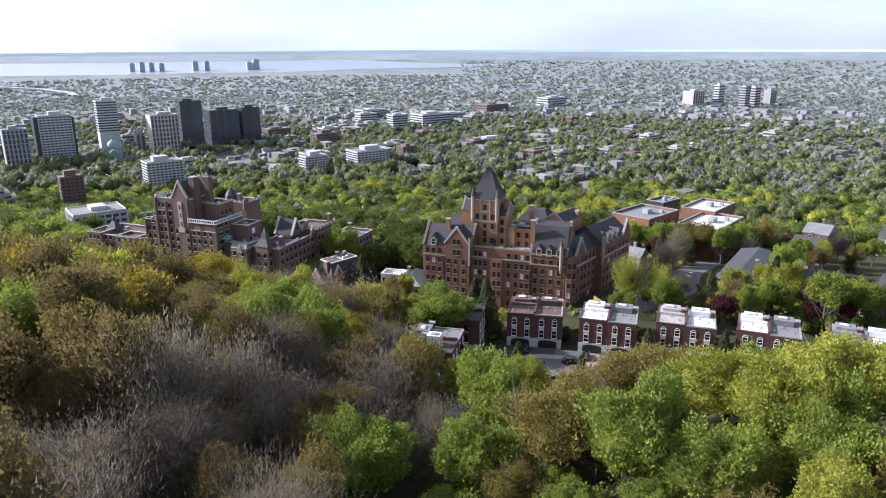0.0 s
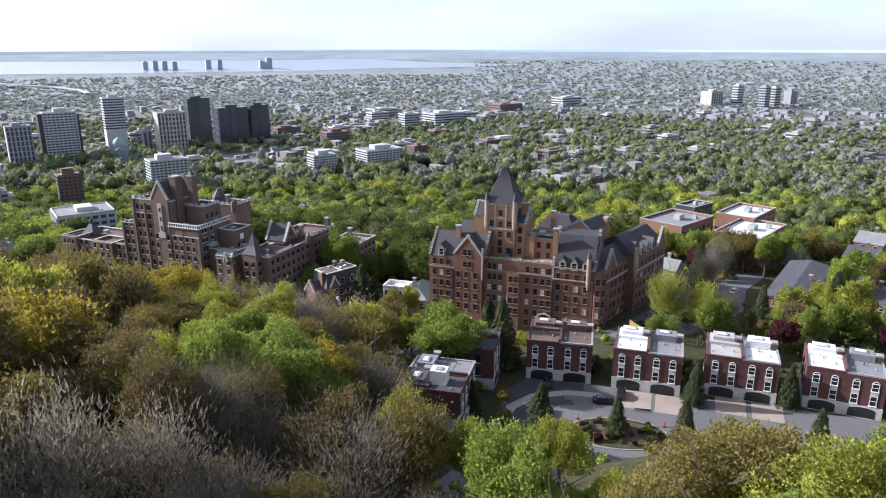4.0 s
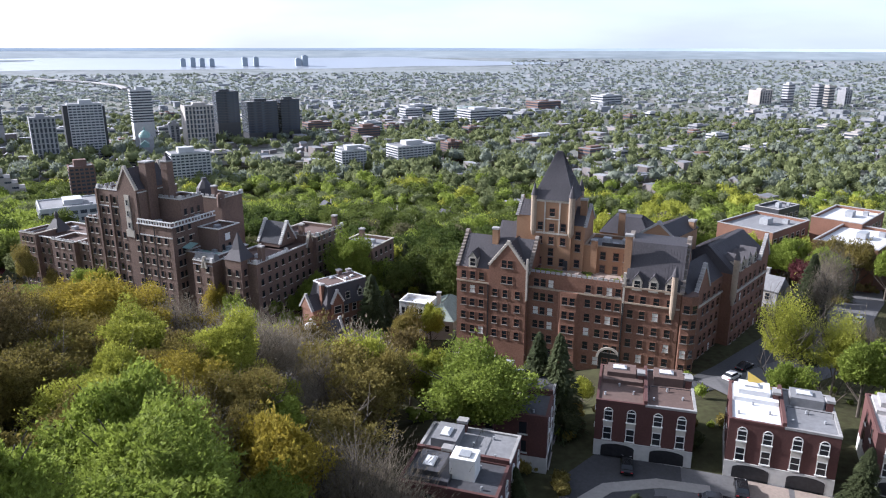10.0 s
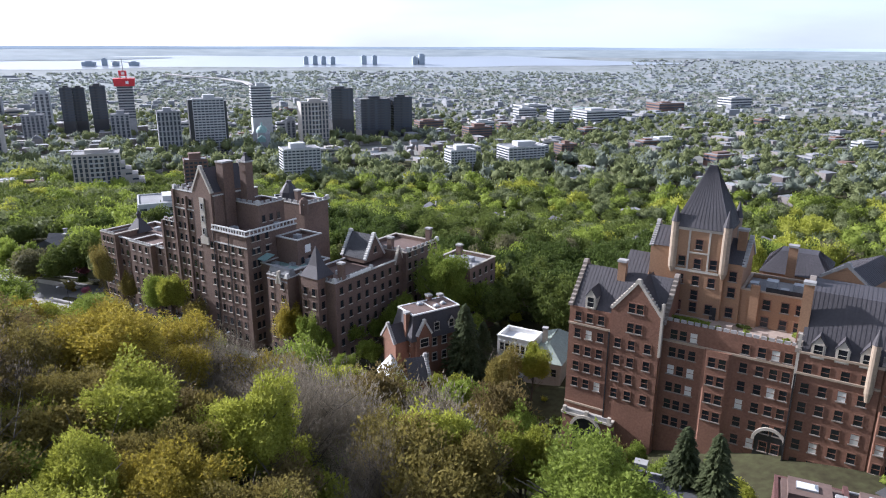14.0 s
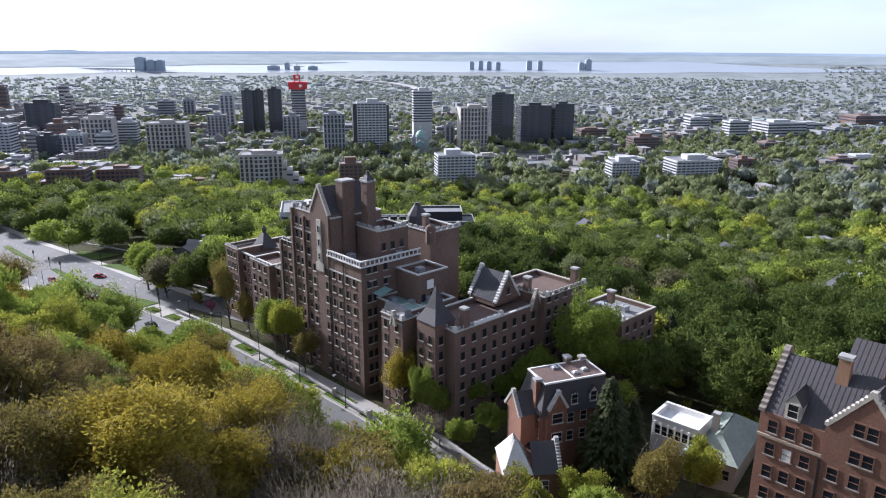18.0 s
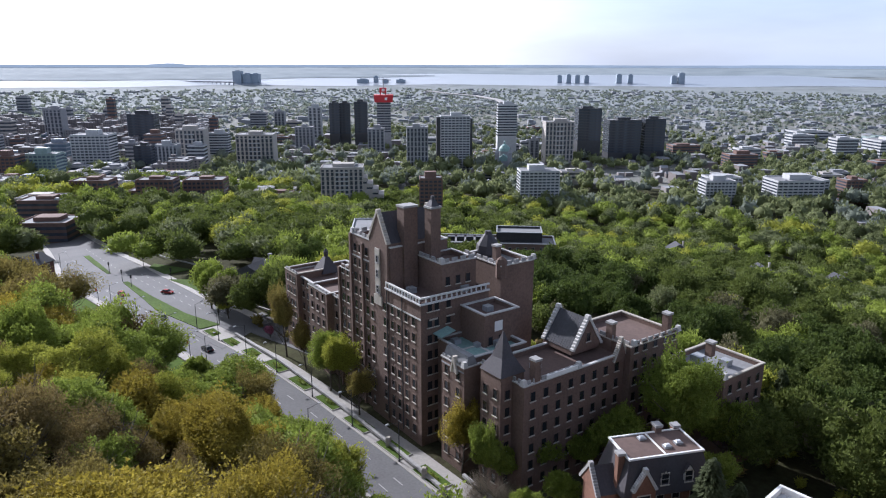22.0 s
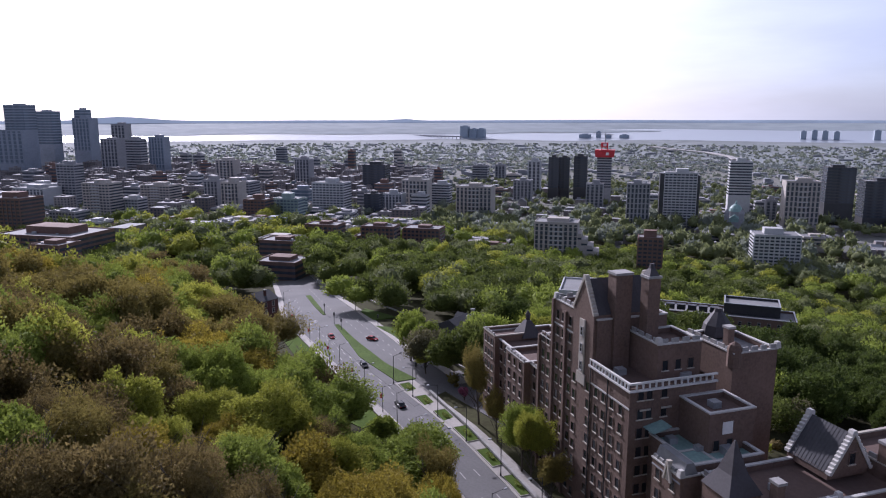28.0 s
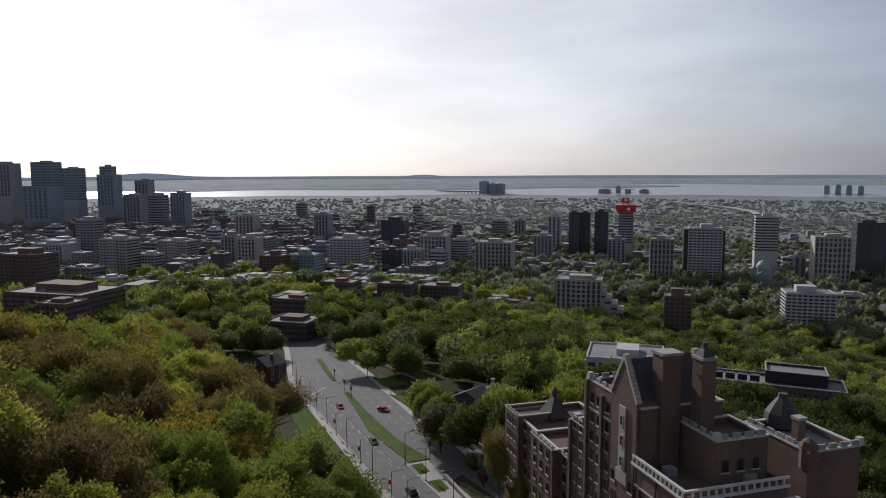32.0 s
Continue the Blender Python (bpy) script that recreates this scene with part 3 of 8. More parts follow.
ribbon("pavement", NORTH, 0.0, 6.2, 0.24, M["concrete"], "wide concrete footway with planting beds", "pavement")


# ---- windows ----
def window_meshes(w, h, frame_mat, pane_mat, arch=False, bars=True, sill_mat=None):
    """Frame and pane of one sash window; x across, z up, the wall at y = 0 and the outside towards -y."""
    f, p = Geo(), Geo()
    t, d = 0.11, 0.09
    f.box(-w / 2 - t * 1.8, w / 2 + t * 1.8, -d * 2.2, 0.05, -t * 1.6, 0)
    f.box(-w / 2 - t, -w / 2, -d, 0.05, 0, h).box(w / 2, w / 2 + t, -d, 0.05, 0, h)
    f.box(-w / 2 - t, w / 2 + t, -d, 0.05, h, h + t * 1.6)
    if bars:
        f.box(-w / 2, w / 2, -d * 0.7, 0, h * 0.48, h * 0.53)
    p.quad((-w / 2, -0.02, 0), (w / 2, -0.02, 0), (w / 2, -0.02, h), (-w / 2, -0.02, h))
    if arch:
        k = 8
        ring = [(math.cos(math.pi * i / k) * w / 2, h + math.sin(math.pi * i / k) * w / 2) for i in range(k + 1)]
        p.quad(*[(x, -0.02, z) for x, z in ring])
        outer = [(x * (1 + 2 * t / w), h + (z - h) * (1 + 2 * t / w)) for x, z in ring]
        for i in range(k):
            f.quad((ring[i][0], -d, ring[i][1]), (outer[i][0], -d, outer[i][1]), (outer[i + 1][0], -d, outer[i + 1][1]), (ring[i + 1][0], -d, ring[i + 1][1]))
            f.quad((outer[i][0], -d, outer[i][1]), (outer[i][0], 0, outer[i][1]), (outer[i + 1][0], 0, outer[i + 1][1]), (outer[i + 1][0], -d, outer[i + 1][1]))
    me = f.mesh("window", frame_mat)
    if sill_mat:
        me.materials.append(sill_mat)
        for poly in me.polygons[:6]:
            poly.material_index = 1
    return me, p.mesh("pane", pane_mat)


M["trim_white"] = material("trim_white", (0.55, 0.54, 0.52), 0.7, 0.15, 2.0, 0.3, 0.1)
M["trim_pale"] = material("trim_pale", (0.47, 0.455, 0.43), 0.8, 0.15, 2.5, 0.3, 0.2)
M["sill_grey"] = material("sill_grey", (0.20, 0.17, 0.145), 0.85, 0.2, 3.0, 0.4, 0.1)
WIN = {
    "std": window_meshes(1.15, 1.75, M["stone"], M["glass"]),
    "std_dark": window_meshes(1.05, 1.7, M["brick_brown"], M["glass"], bars=False, sill_mat=M["stone"]),
    "std_stone": window_meshes(1.05, 1.7, M["stone_grey"], M["glass"]),
    "blind": window_meshes(1.1, 1.65, M["brick_red"], M["blind"], sill_mat=M["sill_grey"]),
    "small": window_meshes(0.6, 1.4, M["stone_grey"], M["glass"]),
    "red": window_meshes(1.1, 1.65, M["brick_red"], M["glass"], bars=True, sill_mat=M["sill_grey"]),
    "arch": window_meshes(1.1, 1.5, M["white_paint"], M["glass"], arch=True),
    "tall": window_meshes(1.1, 1.9, M["brick_dark"], M["glass"], bars=False, sill_mat=M["base_white"]),
    "french": window_meshes(1.1, 1.95, M["white_paint"], M["glass"]),
    "wide": window_meshes(2.0, 1.8, M["stone"], M["glass"]),
}
win_rng = random.Random(5)


def window(parent, kind, m):
    if kind in ("std", "red") and win_rng.random() < 0.07:
        kind = "blind"
    f, p = WIN[kind]
    ob = part("window", f, None, parent, at=m)
    part("pane", p, None, ob)
    return ob


def window_rows(parent, kind, xs, zs, y=0.0, m=Matrix()):
    for z in zs:
        for x in xs:
            window(parent, kind, m @ pose(x, y, z))


def crenels(parent, x0, x1, y0, y1, z, w=0.9, h=0.7, mat=None):
    """Merlons along a parapet line, one part each."""
    n = max(1, int(max(abs(x1 - x0), abs(y1 - y0)) / (2 * w)))
    lx, ly = abs(x1 - x0) / n * 0.5 / 2 + 0.15, abs(y1 - y0) / n * 0.5 / 2 + 0.15
    me = Geo().box(-lx, lx, -ly, ly, 0, h).mesh("merlon", mat or M["stone_grey"])
    for i in range(n):
        a = (i + 0.5) / n
        part("merlon", me, None, parent, at=pose(x0 + (x1 - x0) * a, y0 + (y1 - y0) * a, z))


def rim_ring(g, x0, x1, y0, y1, z0, z1, w):
    """A closed ring of wall, one connected piece."""
    k = len(g.v)
    for z in (z0, z1):
        g.v += [(x0, y0, z), (x1, y0, z), (x1, y1, z), (x0, y1, z), (x0 + w, y0 + w, z), (x1 - w, y0 + w, z), (x1 - w, y1 - w, z), (x0 + w, y1 - w, z)]
    for i in range(4):
        j = (i + 1) % 4
        g.f += [(k + i, k + j, k + 8 + j, k + 8 + i), (k + 4 + j, k + 4 + i, k + 12 + i, k + 12 + j), (k + 8 + i, k + 8 + j, k + 12 + j, k + 12 + i), (k + j, k + i, k + 4 + i, k + 4 + j)]
    return g


def coping(g, x0, x1, y0, y1, z, w=0.45, h=0.25, out=0.12):
    """A stone coping round the rim of a flat roof."""
    rim_ring(g, x0 - out, x1 + out, y0 - out, y1 + out, z, z + h, w + out)


def flat_block(parent, name, x0, x1, y0, y1, z0, z1, wall, roof, rim, rim_h=0.9, m=None, label=""):
    """A block with parapet walls round a sunk flat roof and a coping on top."""
    g = Geo()
    t = 0.4
    o = [(x0, y0), (x1, y0), (x1, y1), (x0, y1)]
    n = [(x0 + t, y0 + t), (x1 - t, y0 + t), (x1 - t, y1 - t), (x0 + t, y1 - t)]
    g.v += [(*p, z0) for p in o] + [(*p, z1) for p in o] + [(*p, z1) for p in n] + [(*p, z1 - rim_h) for p in n]
    for i in range(4):
        j = (i + 1) % 4
        g.f += [(i, j, 4 + j, 4 + i), (4 + i, 4 + j, 8 + j, 8 + i), (8 + i, 8 + j, 12 + j, 12 + i)]
    g.f += [(3, 2, 1, 0), (12, 13, 14, 15)]
    w = part(name, g, wall, parent, label, at=m)
    part("roof", Geo().box(x0 + t, x1 - t, y0 + t, y1 - t, z1 - rim_h - 0.1, z1 - rim_h + 0.05), roof, parent, at=m)
    if rim:
        g = Geo()
        coping(g, x0, x1, y0, y1, z1)
        part("coping", g, rim, parent, at=m)
    return w


def seam_roof(parent, quads, mat, m=None, step=0.6, name="roof"):
    """Sloping metal roof planes with standing seams; a plane is given as lower left, lower right, upper right, upper left."""
    for a, b, c, d in quads:
        a, b, c, d = Vector(a), Vector(b), Vector(c), Vector(d)
        n = (b - a).cross(d - a).normalized()
        k = max(2, int((b - a).length / step))
        g = Geo()
        line = [(0.0, 0.0)]
        for i in range(1, k):
            f = i / k
            e = 0.03 / max((b - a).length, 0.5)
            line += [(f - e, 0.0), (f - e, 0.04), (f + e, 0.04), (f + e, 0.0)]
        line.append((1.0, 0.0))
        for f, o in line:
            g.v += [tuple(a.lerp(b, f) + n * o), tuple(d.lerp(c, f) + n * o)]
        g.f += [(2 * i, 2 * i + 2, 2 * i + 3, 2 * i + 1) for i in range(len(line) - 1)]
        part(name, g, mat, parent, at=m)


def gable_wall(parent, xc, half, z_eave, z_top, y, depth, wall, cope, m=None):
    """A pointed gable wall with a stepped stone coping."""
    g = Geo().slab([(xc - half, z_eave), (xc + half, z_eave), (xc, z_top)], y, y + depth)
    part("gable", g, wall, parent, at=m)
    k = 11
    rise, run = (z_top - z_eave) / k, half / k
    left = []
    for i in range(k):
        x, z = xc - half + run * i, z_eave + rise * i
        left += [(x - 0.16, z), (x - 0.16, z + rise * 0.8)]
    right = [(2 * xc - x, z) for x, z in left]
    outline = right[:] + [(xc + 0.3, z_top + 0.35), (xc - 0.3, z_top + 0.35)] + left[::-1] + [(xc - half + 0.25, z_eave - 0.1), (xc, z_top - 0.4), (xc + half - 0.25, z_eave - 0.1)]
    part("coping", Geo().slab(outline, y - 0.14, y + depth + 0.14), cope, parent, at=m)


def chimney(parent, x, y, z0, z1, w, d, wall, m=None):
    c = part("chimney", Geo().box(x - w / 2, x + w / 2, y - d / 2, y + d / 2, z0, z1 - 0.4), wall, parent, at=m)
    part("cap", Geo().box(x - w / 2 - 0.15, x + w / 2 + 0.15, y - d / 2 - 0.15, y + d / 2 + 0.15, z1 - 0.4, z1), M["stone_grey"], c)


def dormer(parent, x, y, z, w, h, wall, roof, m=Matrix()):
    """A gabled dormer with one window; its front stands at y and it runs back into the roof."""
    g = Geo().box(x - w / 2, x + w / 2, y, y + 3.2, z, z + h)
    g.slab([(x - w / 2, z + h), (x + w / 2, z + h), (x, z + h + w * 0.75)], y, y + 0.3)
    d = part("dormer", g, wall, parent, at=m)
    a, b = (x - w / 2 - 0.15, z + h - 0.1), (x + w / 2 + 0.15, z + h - 0.1)
    top = (x, z + h + w * 0.8)
    g = Geo()
    for p, q in ((a, top), (top, b)):
        g.quad((p[0], y - 0.1, p[1]), (q[0], y - 0.1, q[1]), (q[0], y + 3.6, q[1]), (p[0], y + 3.6, p[1]))
        g.quad((p[0], y - 0.1, p[1] - 0.15), (p[0], y - 0.1, p[1]), (q[0], y - 0.1, q[1]), (q[0], y - 0.1, q[1] - 0.15))
    part("dormer_roof", g, roof, d)
    window(d, "std", pose(x, y, z + 0.4))


# ---- the red-brick apartment house with the pointed tower ----
M["stone_warm"] = material("stone_warm", (0.30, 0.232, 0.17), 0.85, 0.2, 2.5, 0.3, 0.2)


def red_house():
    h = thing("apartment_house", pose(40.8, 208.9, 0, 0, 0, -20), "large red-brick apartment house with a pointed slate tower", "apartment building")
    red, org, st, sl = M["brick_red"], M["brick_orange"], M["stone"], M["slate"]
    part("wall", Geo().box(-48, -31.5, 0, 16, -18, 13), red, h)
    part("wall", Geo().box(-31.5, -11, 1.0, 16, -18, 12.2).box(-31.5, -11, 1.0, 1.5, 12.2, 13.4), red, h)
    part("wall", Geo().box(-11, 0, 0, 16, -18, 13), red, h)
    part("terrace", Geo().box(-31.5, -11, 1.5, 9, 12.2, 12.32), M["paver"], h)
    crenels(h, -31.3, -11.2, 1.25, 1.25, 13.4, 0.55, 0.5)
    # bands of stone across the front
    for x0, x1, y, z in ((-48, -40.3, 0, 9.6), (-31.5, -11, 1.0, 9.8), (-11, 0, 0, 9.6), (-48, -31.5, 0, -6.0), (-11, 0, 0, 13.0)):
        part("string_course", Geo().box(x0 - 0.05, x1 + 0.05, y - 0.25, y, z, z + 0.35), M["stone_warm"], h)
    for x, z1 in ((-31.65, 16.5), (-11.15, 16.0)):
        part("quoin_strip", Geo().box(x - 0.2, x + 0.2, -0.5 if x < -20 else -0.12, 0.3, 7.0, z1), st, h)
    # left roof with its gable
    seam_roof(h, [((-48, 0.1, 13), (-31.5, 0.1, 13), (-31.5, 6, 19.2), (-48, 6, 19.2)),
                  ((-31.5, 13, 13), (-48, 13, 13), (-48, 6, 19.2), (-31.5, 6, 19.2))], sl)
    gable_wall(h, 6.5, 6.6, 13, 19.6, 31.2, 0.5, red, M["sill_grey"], Matrix.Rotation(radians(90), 4, "Z"))
    gable_wall(h, 6.5, 6.6, 13, 19.6, 47.6, 0.5, red, M["sill_grey"], Matrix.Rotation(radians(90), 4, "Z"))
    part("wall", Geo().box(-40.3, -31.7, -0.35, 1.5, -18, 14.2), red, h)
    gable_wall(h, -36, 4.3, 14.2, 19.7, -0.35, 0.5, red, st)
    seam_roof(h, [((-40.2, 0.2, 14), (-36, 0.2, 19.2), (-36, 8, 19.2), (-40.2, 4, 14)), ((-36, 0.2, 19.2), (-31.8, 0.2, 14), (-31.8, 4, 14), (-36, 8, 19.2))], sl)
    dormer(h, -44.2, -0.1, 13.0, 1.9, 2.3, st, sl)
    # right mansard with three dormers
    seam_roof(h, [((-11, 0.2, 13.2), (0, 0.2, 13.2), (0, 4.6, 21.6), (-11, 4.6, 21.6)), ((0, 16, 13.2), (-11, 16, 13.2), (-11, 11.5, 21.6), (0, 11.5, 21.6)),
                  ((-11, 4.6, 21.6), (0, 4.6, 21.6), (0, 11.5, 21.7), (-11, 11.5, 21.7))], sl)
    gable_wall(h, 8, 8.0, 13, 22.6, 10.9, 0.6, red, M["sill_grey"], Matrix.Rotation(radians(90), 4, "Z"))
    gable_wall(h, 8, 8.0, 13, 22.6, -0.4, 0.6, red, M["sill_grey"], Matrix.Rotation(radians(90), 4, "Z"))
    for x in (-8.6, -5.4, -2.2):
        dormer(h, x, -0.05, 12.6, 1.9, 2.2, st, sl)
    t = part("turret", Geo().tube([(-1.4, -0.1, 7.5), (-1.4, -0.1, 9), (-1.4, -0.1, 16.6)], [0.3, 0.6, 0.6], 12), M["stone_warm"], h)
    part("spire", Geo().tube([(-1.4, -0.1, 16.6), (-1.4, -0.1, 19.0)], [0.72, 0.05], 12), sl, t)
    # oriel bay in the middle
    part("bay", Geo().prism([(-25, 1.1), (-24.2, 0.35), (-20.8, 0.35), (-20, 1.1)], -9, 10), red, h)
    # tower
    part("tower", Geo().box(-33.2, -24.4, 8, 17, 12, 28), org, h)
    for x0, x1, z0, z1 in ((-30.6, -30.3, 20.6, 28), (-27.3, -27.0, 20.6, 28), (-32.4, -25.2, 20.3, 20.7), (-30.3, -27.3, 23.6, 23.85), (-32.4, -25.2, 27.5, 28.1)):
        part("stone_strip", Geo().box(x0, x1, 7.86, 8.0, z0, z1), st, h)
    for x, y in ((-33.0, 8.2), (-24.6, 8.2), (-24.6, 16.8), (-33.0, 16.8)):
        q = part("turret", Geo().tube([(x, y, 19.8), (x, y, 20.8), (x, y, 28.8)], [0.3, 0.72, 0.72], 10), M["stone_warm"], h)
        part("spire", Geo().tube([(x, y, 28.8), (x, y, 31.6)], [0.82, 0.05], 10), sl, q)
    a = [(-33.5, 7.7, 28), (-24.1, 7.7, 28), (-24.1, 17.3, 28), (-33.5, 17.3, 28)]
    b = [(-29.4, 12.2, 38.0), (-28.2, 12.2, 38.0), (-28.2, 12.8, 38.0), (-29.4, 12.8, 38.0)]
    seam_roof(h, [(a[i], a[(i + 1) % 4], b[(i + 1) % 4], b[i]) for i in range(4)], sl, name="tower_roof", step=0.7)
    part("tower_roof", Geo().box(-29.4, -28.2, 12.2, 12.8, 37.9, 38.15), sl, h)
    part("wall", Geo().box(-37.2, -33.2, 9.3, 17, 12, 23.8), org, h)
    seam_roof(h, [((-37.3, 9.2, 23.8), (-33.2, 9.2, 23.8), (-33.2, 12.5, 26.8), (-37.3, 12.5, 26.8)), ((-33.2, 17.1, 23.8), (-37.3, 17.1, 23.8), (-37.3, 12.5, 26.8), (-33.2, 12.5, 26.8))], sl)
    gable_wall(h, 13.1, 3.9, 23.6, 27.2, 36.9, 0.4, org, M["stone_grey"], Matrix.Rotation(radians(90), 4, "Z"))
    part("wall", Geo().box(-41.5, -37.2, 8, 16, 12, 17.6), org, h)
    seam_roof(h, [((-41.6, 7.9, 17.6), (-37.2, 7.9, 17.6), (-37.2, 12, 21.4), (-41.6, 12, 21.4)), ((-37.2, 16.1, 17.6), (-41.6, 16.1, 17.6), (-41.6, 12, 21.4), (-37.2, 12, 21.4))], sl)
    # stepped blocks behind the terrace
    part("wall", Geo().box(-24.4, -21.6, 8.6, 18, 12, 22.6), org, h)
    seam_roof(h, [((-24.5, 8.5, 22.6), (-21.5, 8.5, 22.6), (-21.5, 13, 26.0), (-24.5, 13, 26.0)), ((-21.5, 18.1, 22.6), (-24.5, 18.1, 22.6), (-24.5, 13, 26.0), (-21.5, 13, 26.0))], sl)
    gable_wall(h, 13.3, 4.7, 22.4, 26.4, 21.3, 0.4, org, M["stone_grey"], Matrix.Rotation(radians(90), 4, "Z"))
    flat_block(h, "wall", -21.6, -11, 9.0, 19, 12, 18.4, org, M["roof_grey"], M["stone_warm"], 0.6)
    part("wall_pier", Geo().box(-20.0, -18.6, 8.4, 9.0, 12, 19.6), org, h)
    for x, y, w in ((-20, 12, 1.4), (-17.4, 13.5, 1.8), (-15.2, 11.2, 1.2), (-13.4, 14, 1.6)):
        part("roof_unit", Geo().box(x - w / 2, x + w / 2, y - w / 2, y + w / 2, 17.8, 18.0 + w * 0.8), M["metal_grey"], h)
    part("deck_rail", Geo().box(-17.8, -11.6, 9.1, 9.2, 18.6, 19.4), M["metal_dark"], h)
    part("wall", Geo().box(-20.5, -9.5, 20.2, 33, -12, 18.8), org, h)
    a = [(-20.6, 20.1, 18.8), (-9.4, 20.1, 18.8), (-9.4, 33.1, 18.8), (-20.6, 33.1, 18.8)]
    b = [(-18.0, 25, 21.8), (-12.0, 25, 21.8), (-12.0, 28.5, 21.8), (-18.0, 28.5, 21.8)]
    seam_roof(h, [(a[k], a[(k + 1) % 4], b[(k + 1) % 4], b[k]) for k in range(4)] + [tuple(b)], sl)
    for y in (22.5, 25.5, 28.5, 31.5):
        for z in (13.0, 17.0):
            window(h, "red", pose(-9.48, y, z - 1.5, 0, 0, 90))
    for x, y, z0, z1 in ((-22.6, 11.5, 22, 28.2), (-15.5, 19.6, 18, 24.5), (-40.6, 5, 16, 21.4), (-11.2, 2.5, 13, 23.6)):
        chimney(h, x, y, z0, z1, 1.4, 1.1, org)
    # front windows
    rows = [9.9 - 3.2 * k + 0.5 for k in range(0, 6)]
    window_rows(h, "red", (-46.3, -44.2, -42.1), rows[0:5])
    window_rows(h, "red", (-38.8, -36.4, -33.6), rows[1:5], -0.35)
    window_rows(h, "red", (-36.8, -35.4), (10.4, 14.0), -0.35)
    window_rows(h, "red", (-29.8, -28.3, -26.6, -18.6, -16.2, -14.2, -12.4), rows[0:6], 1.0)
    window_rows(h, "red", (-23.3, -21.7), rows[1:5], 0.35)
    window_rows(h, "red", (-9.6, -7.2, -4.6, -2.0), [z - 0.6 for z in rows[0:6]])
    window_rows(h, "red", (-31.4, -28.8, -26.2), (13.2, 18.0), 8.0)
    window_rows(h, "red", (-28.8,), (15.4, 21.0, 24.4), 8.0)
    window_rows(h, "red", (-31.4, -26.2), (21.2,), 8.0)
    window_rows(h, "red", (-17.4, -14.6, -12.4), (12.6, 15.6), 9.0)
    window_rows(h, "red", (-23.0,), (13.2, 16.8, 19.6), 8.6)
    # carriage porch with a terrace on top, planters on the roof terrace
    part("porch", Geo().box(-47.6, -38.4, -1.8, 0.1, -18, -7.4), red, h)
    part("porch_ledge", Geo().box(-47.8, -38.2, -2.05, 0.0, -7.4, -7.0), st, h)
    for x in (-47.2, -43, -38.8):
        part("pedestal", Geo().box(x - 0.3, x + 0.3, -2.0, -1.4, -7.0, -6.0), st, h)
    part("ledge_rail", Geo().box(-47.0, -39.0, -1.85, -1.6, -7.0, -6.3), M["stone_grey"], h)
    part("hedge", crown_mesh("hedge", LEAF["green"], 7, 1.0, 1.4, -0.2, 900, 0.11, 30), None, h, at=pose(-28.2, 4.2, 12.4) @ Matrix.Diagonal((3.8, 0.8, 0.9, 1)))
    part("hedge", crown_mesh("hedge", LEAF["wood"], 8, 0.6, 1.0, -0.1, 400, 0.10, 16), None, h, at=pose(-20, 6.4, 12.4) @ Matrix.Diagonal((2.2, 0.8, 0.9, 1)))
    part("door", Geo().box(-25.9, -24.9, 7.9, 8.0, 12.35, 14.6), M["metal_dark"], h)
    part("door", Geo().box(-31.9, -30.9, 7.9, 8.0, 12.35, 14.6), M["brick_dark"], h)
    for x, y, w in ((-30.2, 3.4, 0.7), (-26.0, 3.0, 0.8), (-23.4, 3.6, 0.6), (-19.2, 3.2, 0.9), (-16.0, 2.8, 0.6), (-13.2, 3.4, 0.8), (-12.2, 6.5, 0.9)):
        part("planter", crown_mesh("planter", LEAF["green" if w > 0.7 else "wood"], int(-x * 10), w, w * 1.6, -0.1, 160, 0.12, 9, level=2), None, h, at=pose(x, y, 12.4))
    for x in (-22.5, -17, -14.8):
        part("terrace_box", Geo().box(x, x + 0.9, 4.6, 5.4, 12.35, 13.1), M["paver"], h)
    for x, z0, z1 in ((-31.6, -9, 12.0), (-11.1, -7, 9.6), (-40.4, -9, 9.6)):
        part("downpipe", Geo().box(x - 0.1, x + 0.1, -0.5 if x < -35 or x > -20 else 0.8, 1.05, z0, z1), M["metal_dark"], h)
    # arches at the foot
    for x, z, w in ((-43, -13.0, 5.0), (-13.4, -7.0, 4.4)):
        k = 10
        ring = [(x + math.cos(math.pi * i / k) * w / 2, z + 3.2 + math.sin(math.pi * i / k) * w / 2) for i in range(k + 1)]
        y = -1.83 if x < -31 else 0.98
        # a flat dark sheet stands in for the shade inside the arch
        g = Geo().quad(*[(px, y, pz) for px, pz in [(x - w / 2, z - 2), (x + w / 2, z - 2)] + ring])
        arch = part("archway", g, M["metal_dark"], h, "dark arched carriage entrance")
        g = Geo()
        for i in range(k):
            p, q = ring[i], ring[i + 1]
            po, qo = [(x + (c[0] - x) * 1.22, z + 3.2 + (c[1] - z - 3.2) * 1.22) for c in (p, q)]
            g.quad((p[0], y - 0.3, p[1]), (po[0], y - 0.3, po[1]), (qo[0], y - 0.3, qo[1]), (q[0], y - 0.3, q[1]))
            g.quad((po[0], y - 0.3, po[1]), (po[0], y + 0.3, po[1]), (qo[0], y + 0.3, qo[1]), (qo[0], y - 0.3, qo[1]))
            g.quad((p[0], y + 0.3, p[1]), (p[0], y - 0.3, p[1]), (q[0], y - 0.3, q[1]), (q[0], y + 0.3, q[1]))
        part("surround", g, st, arch)
    # the wing that runs back to the east
    e = pose(1.6, 1.0, 0, 0, 0, 72)
    part("wing_wall", Geo().box(0, 18, 0, 11, -16, 12.4), red, h, at=e)
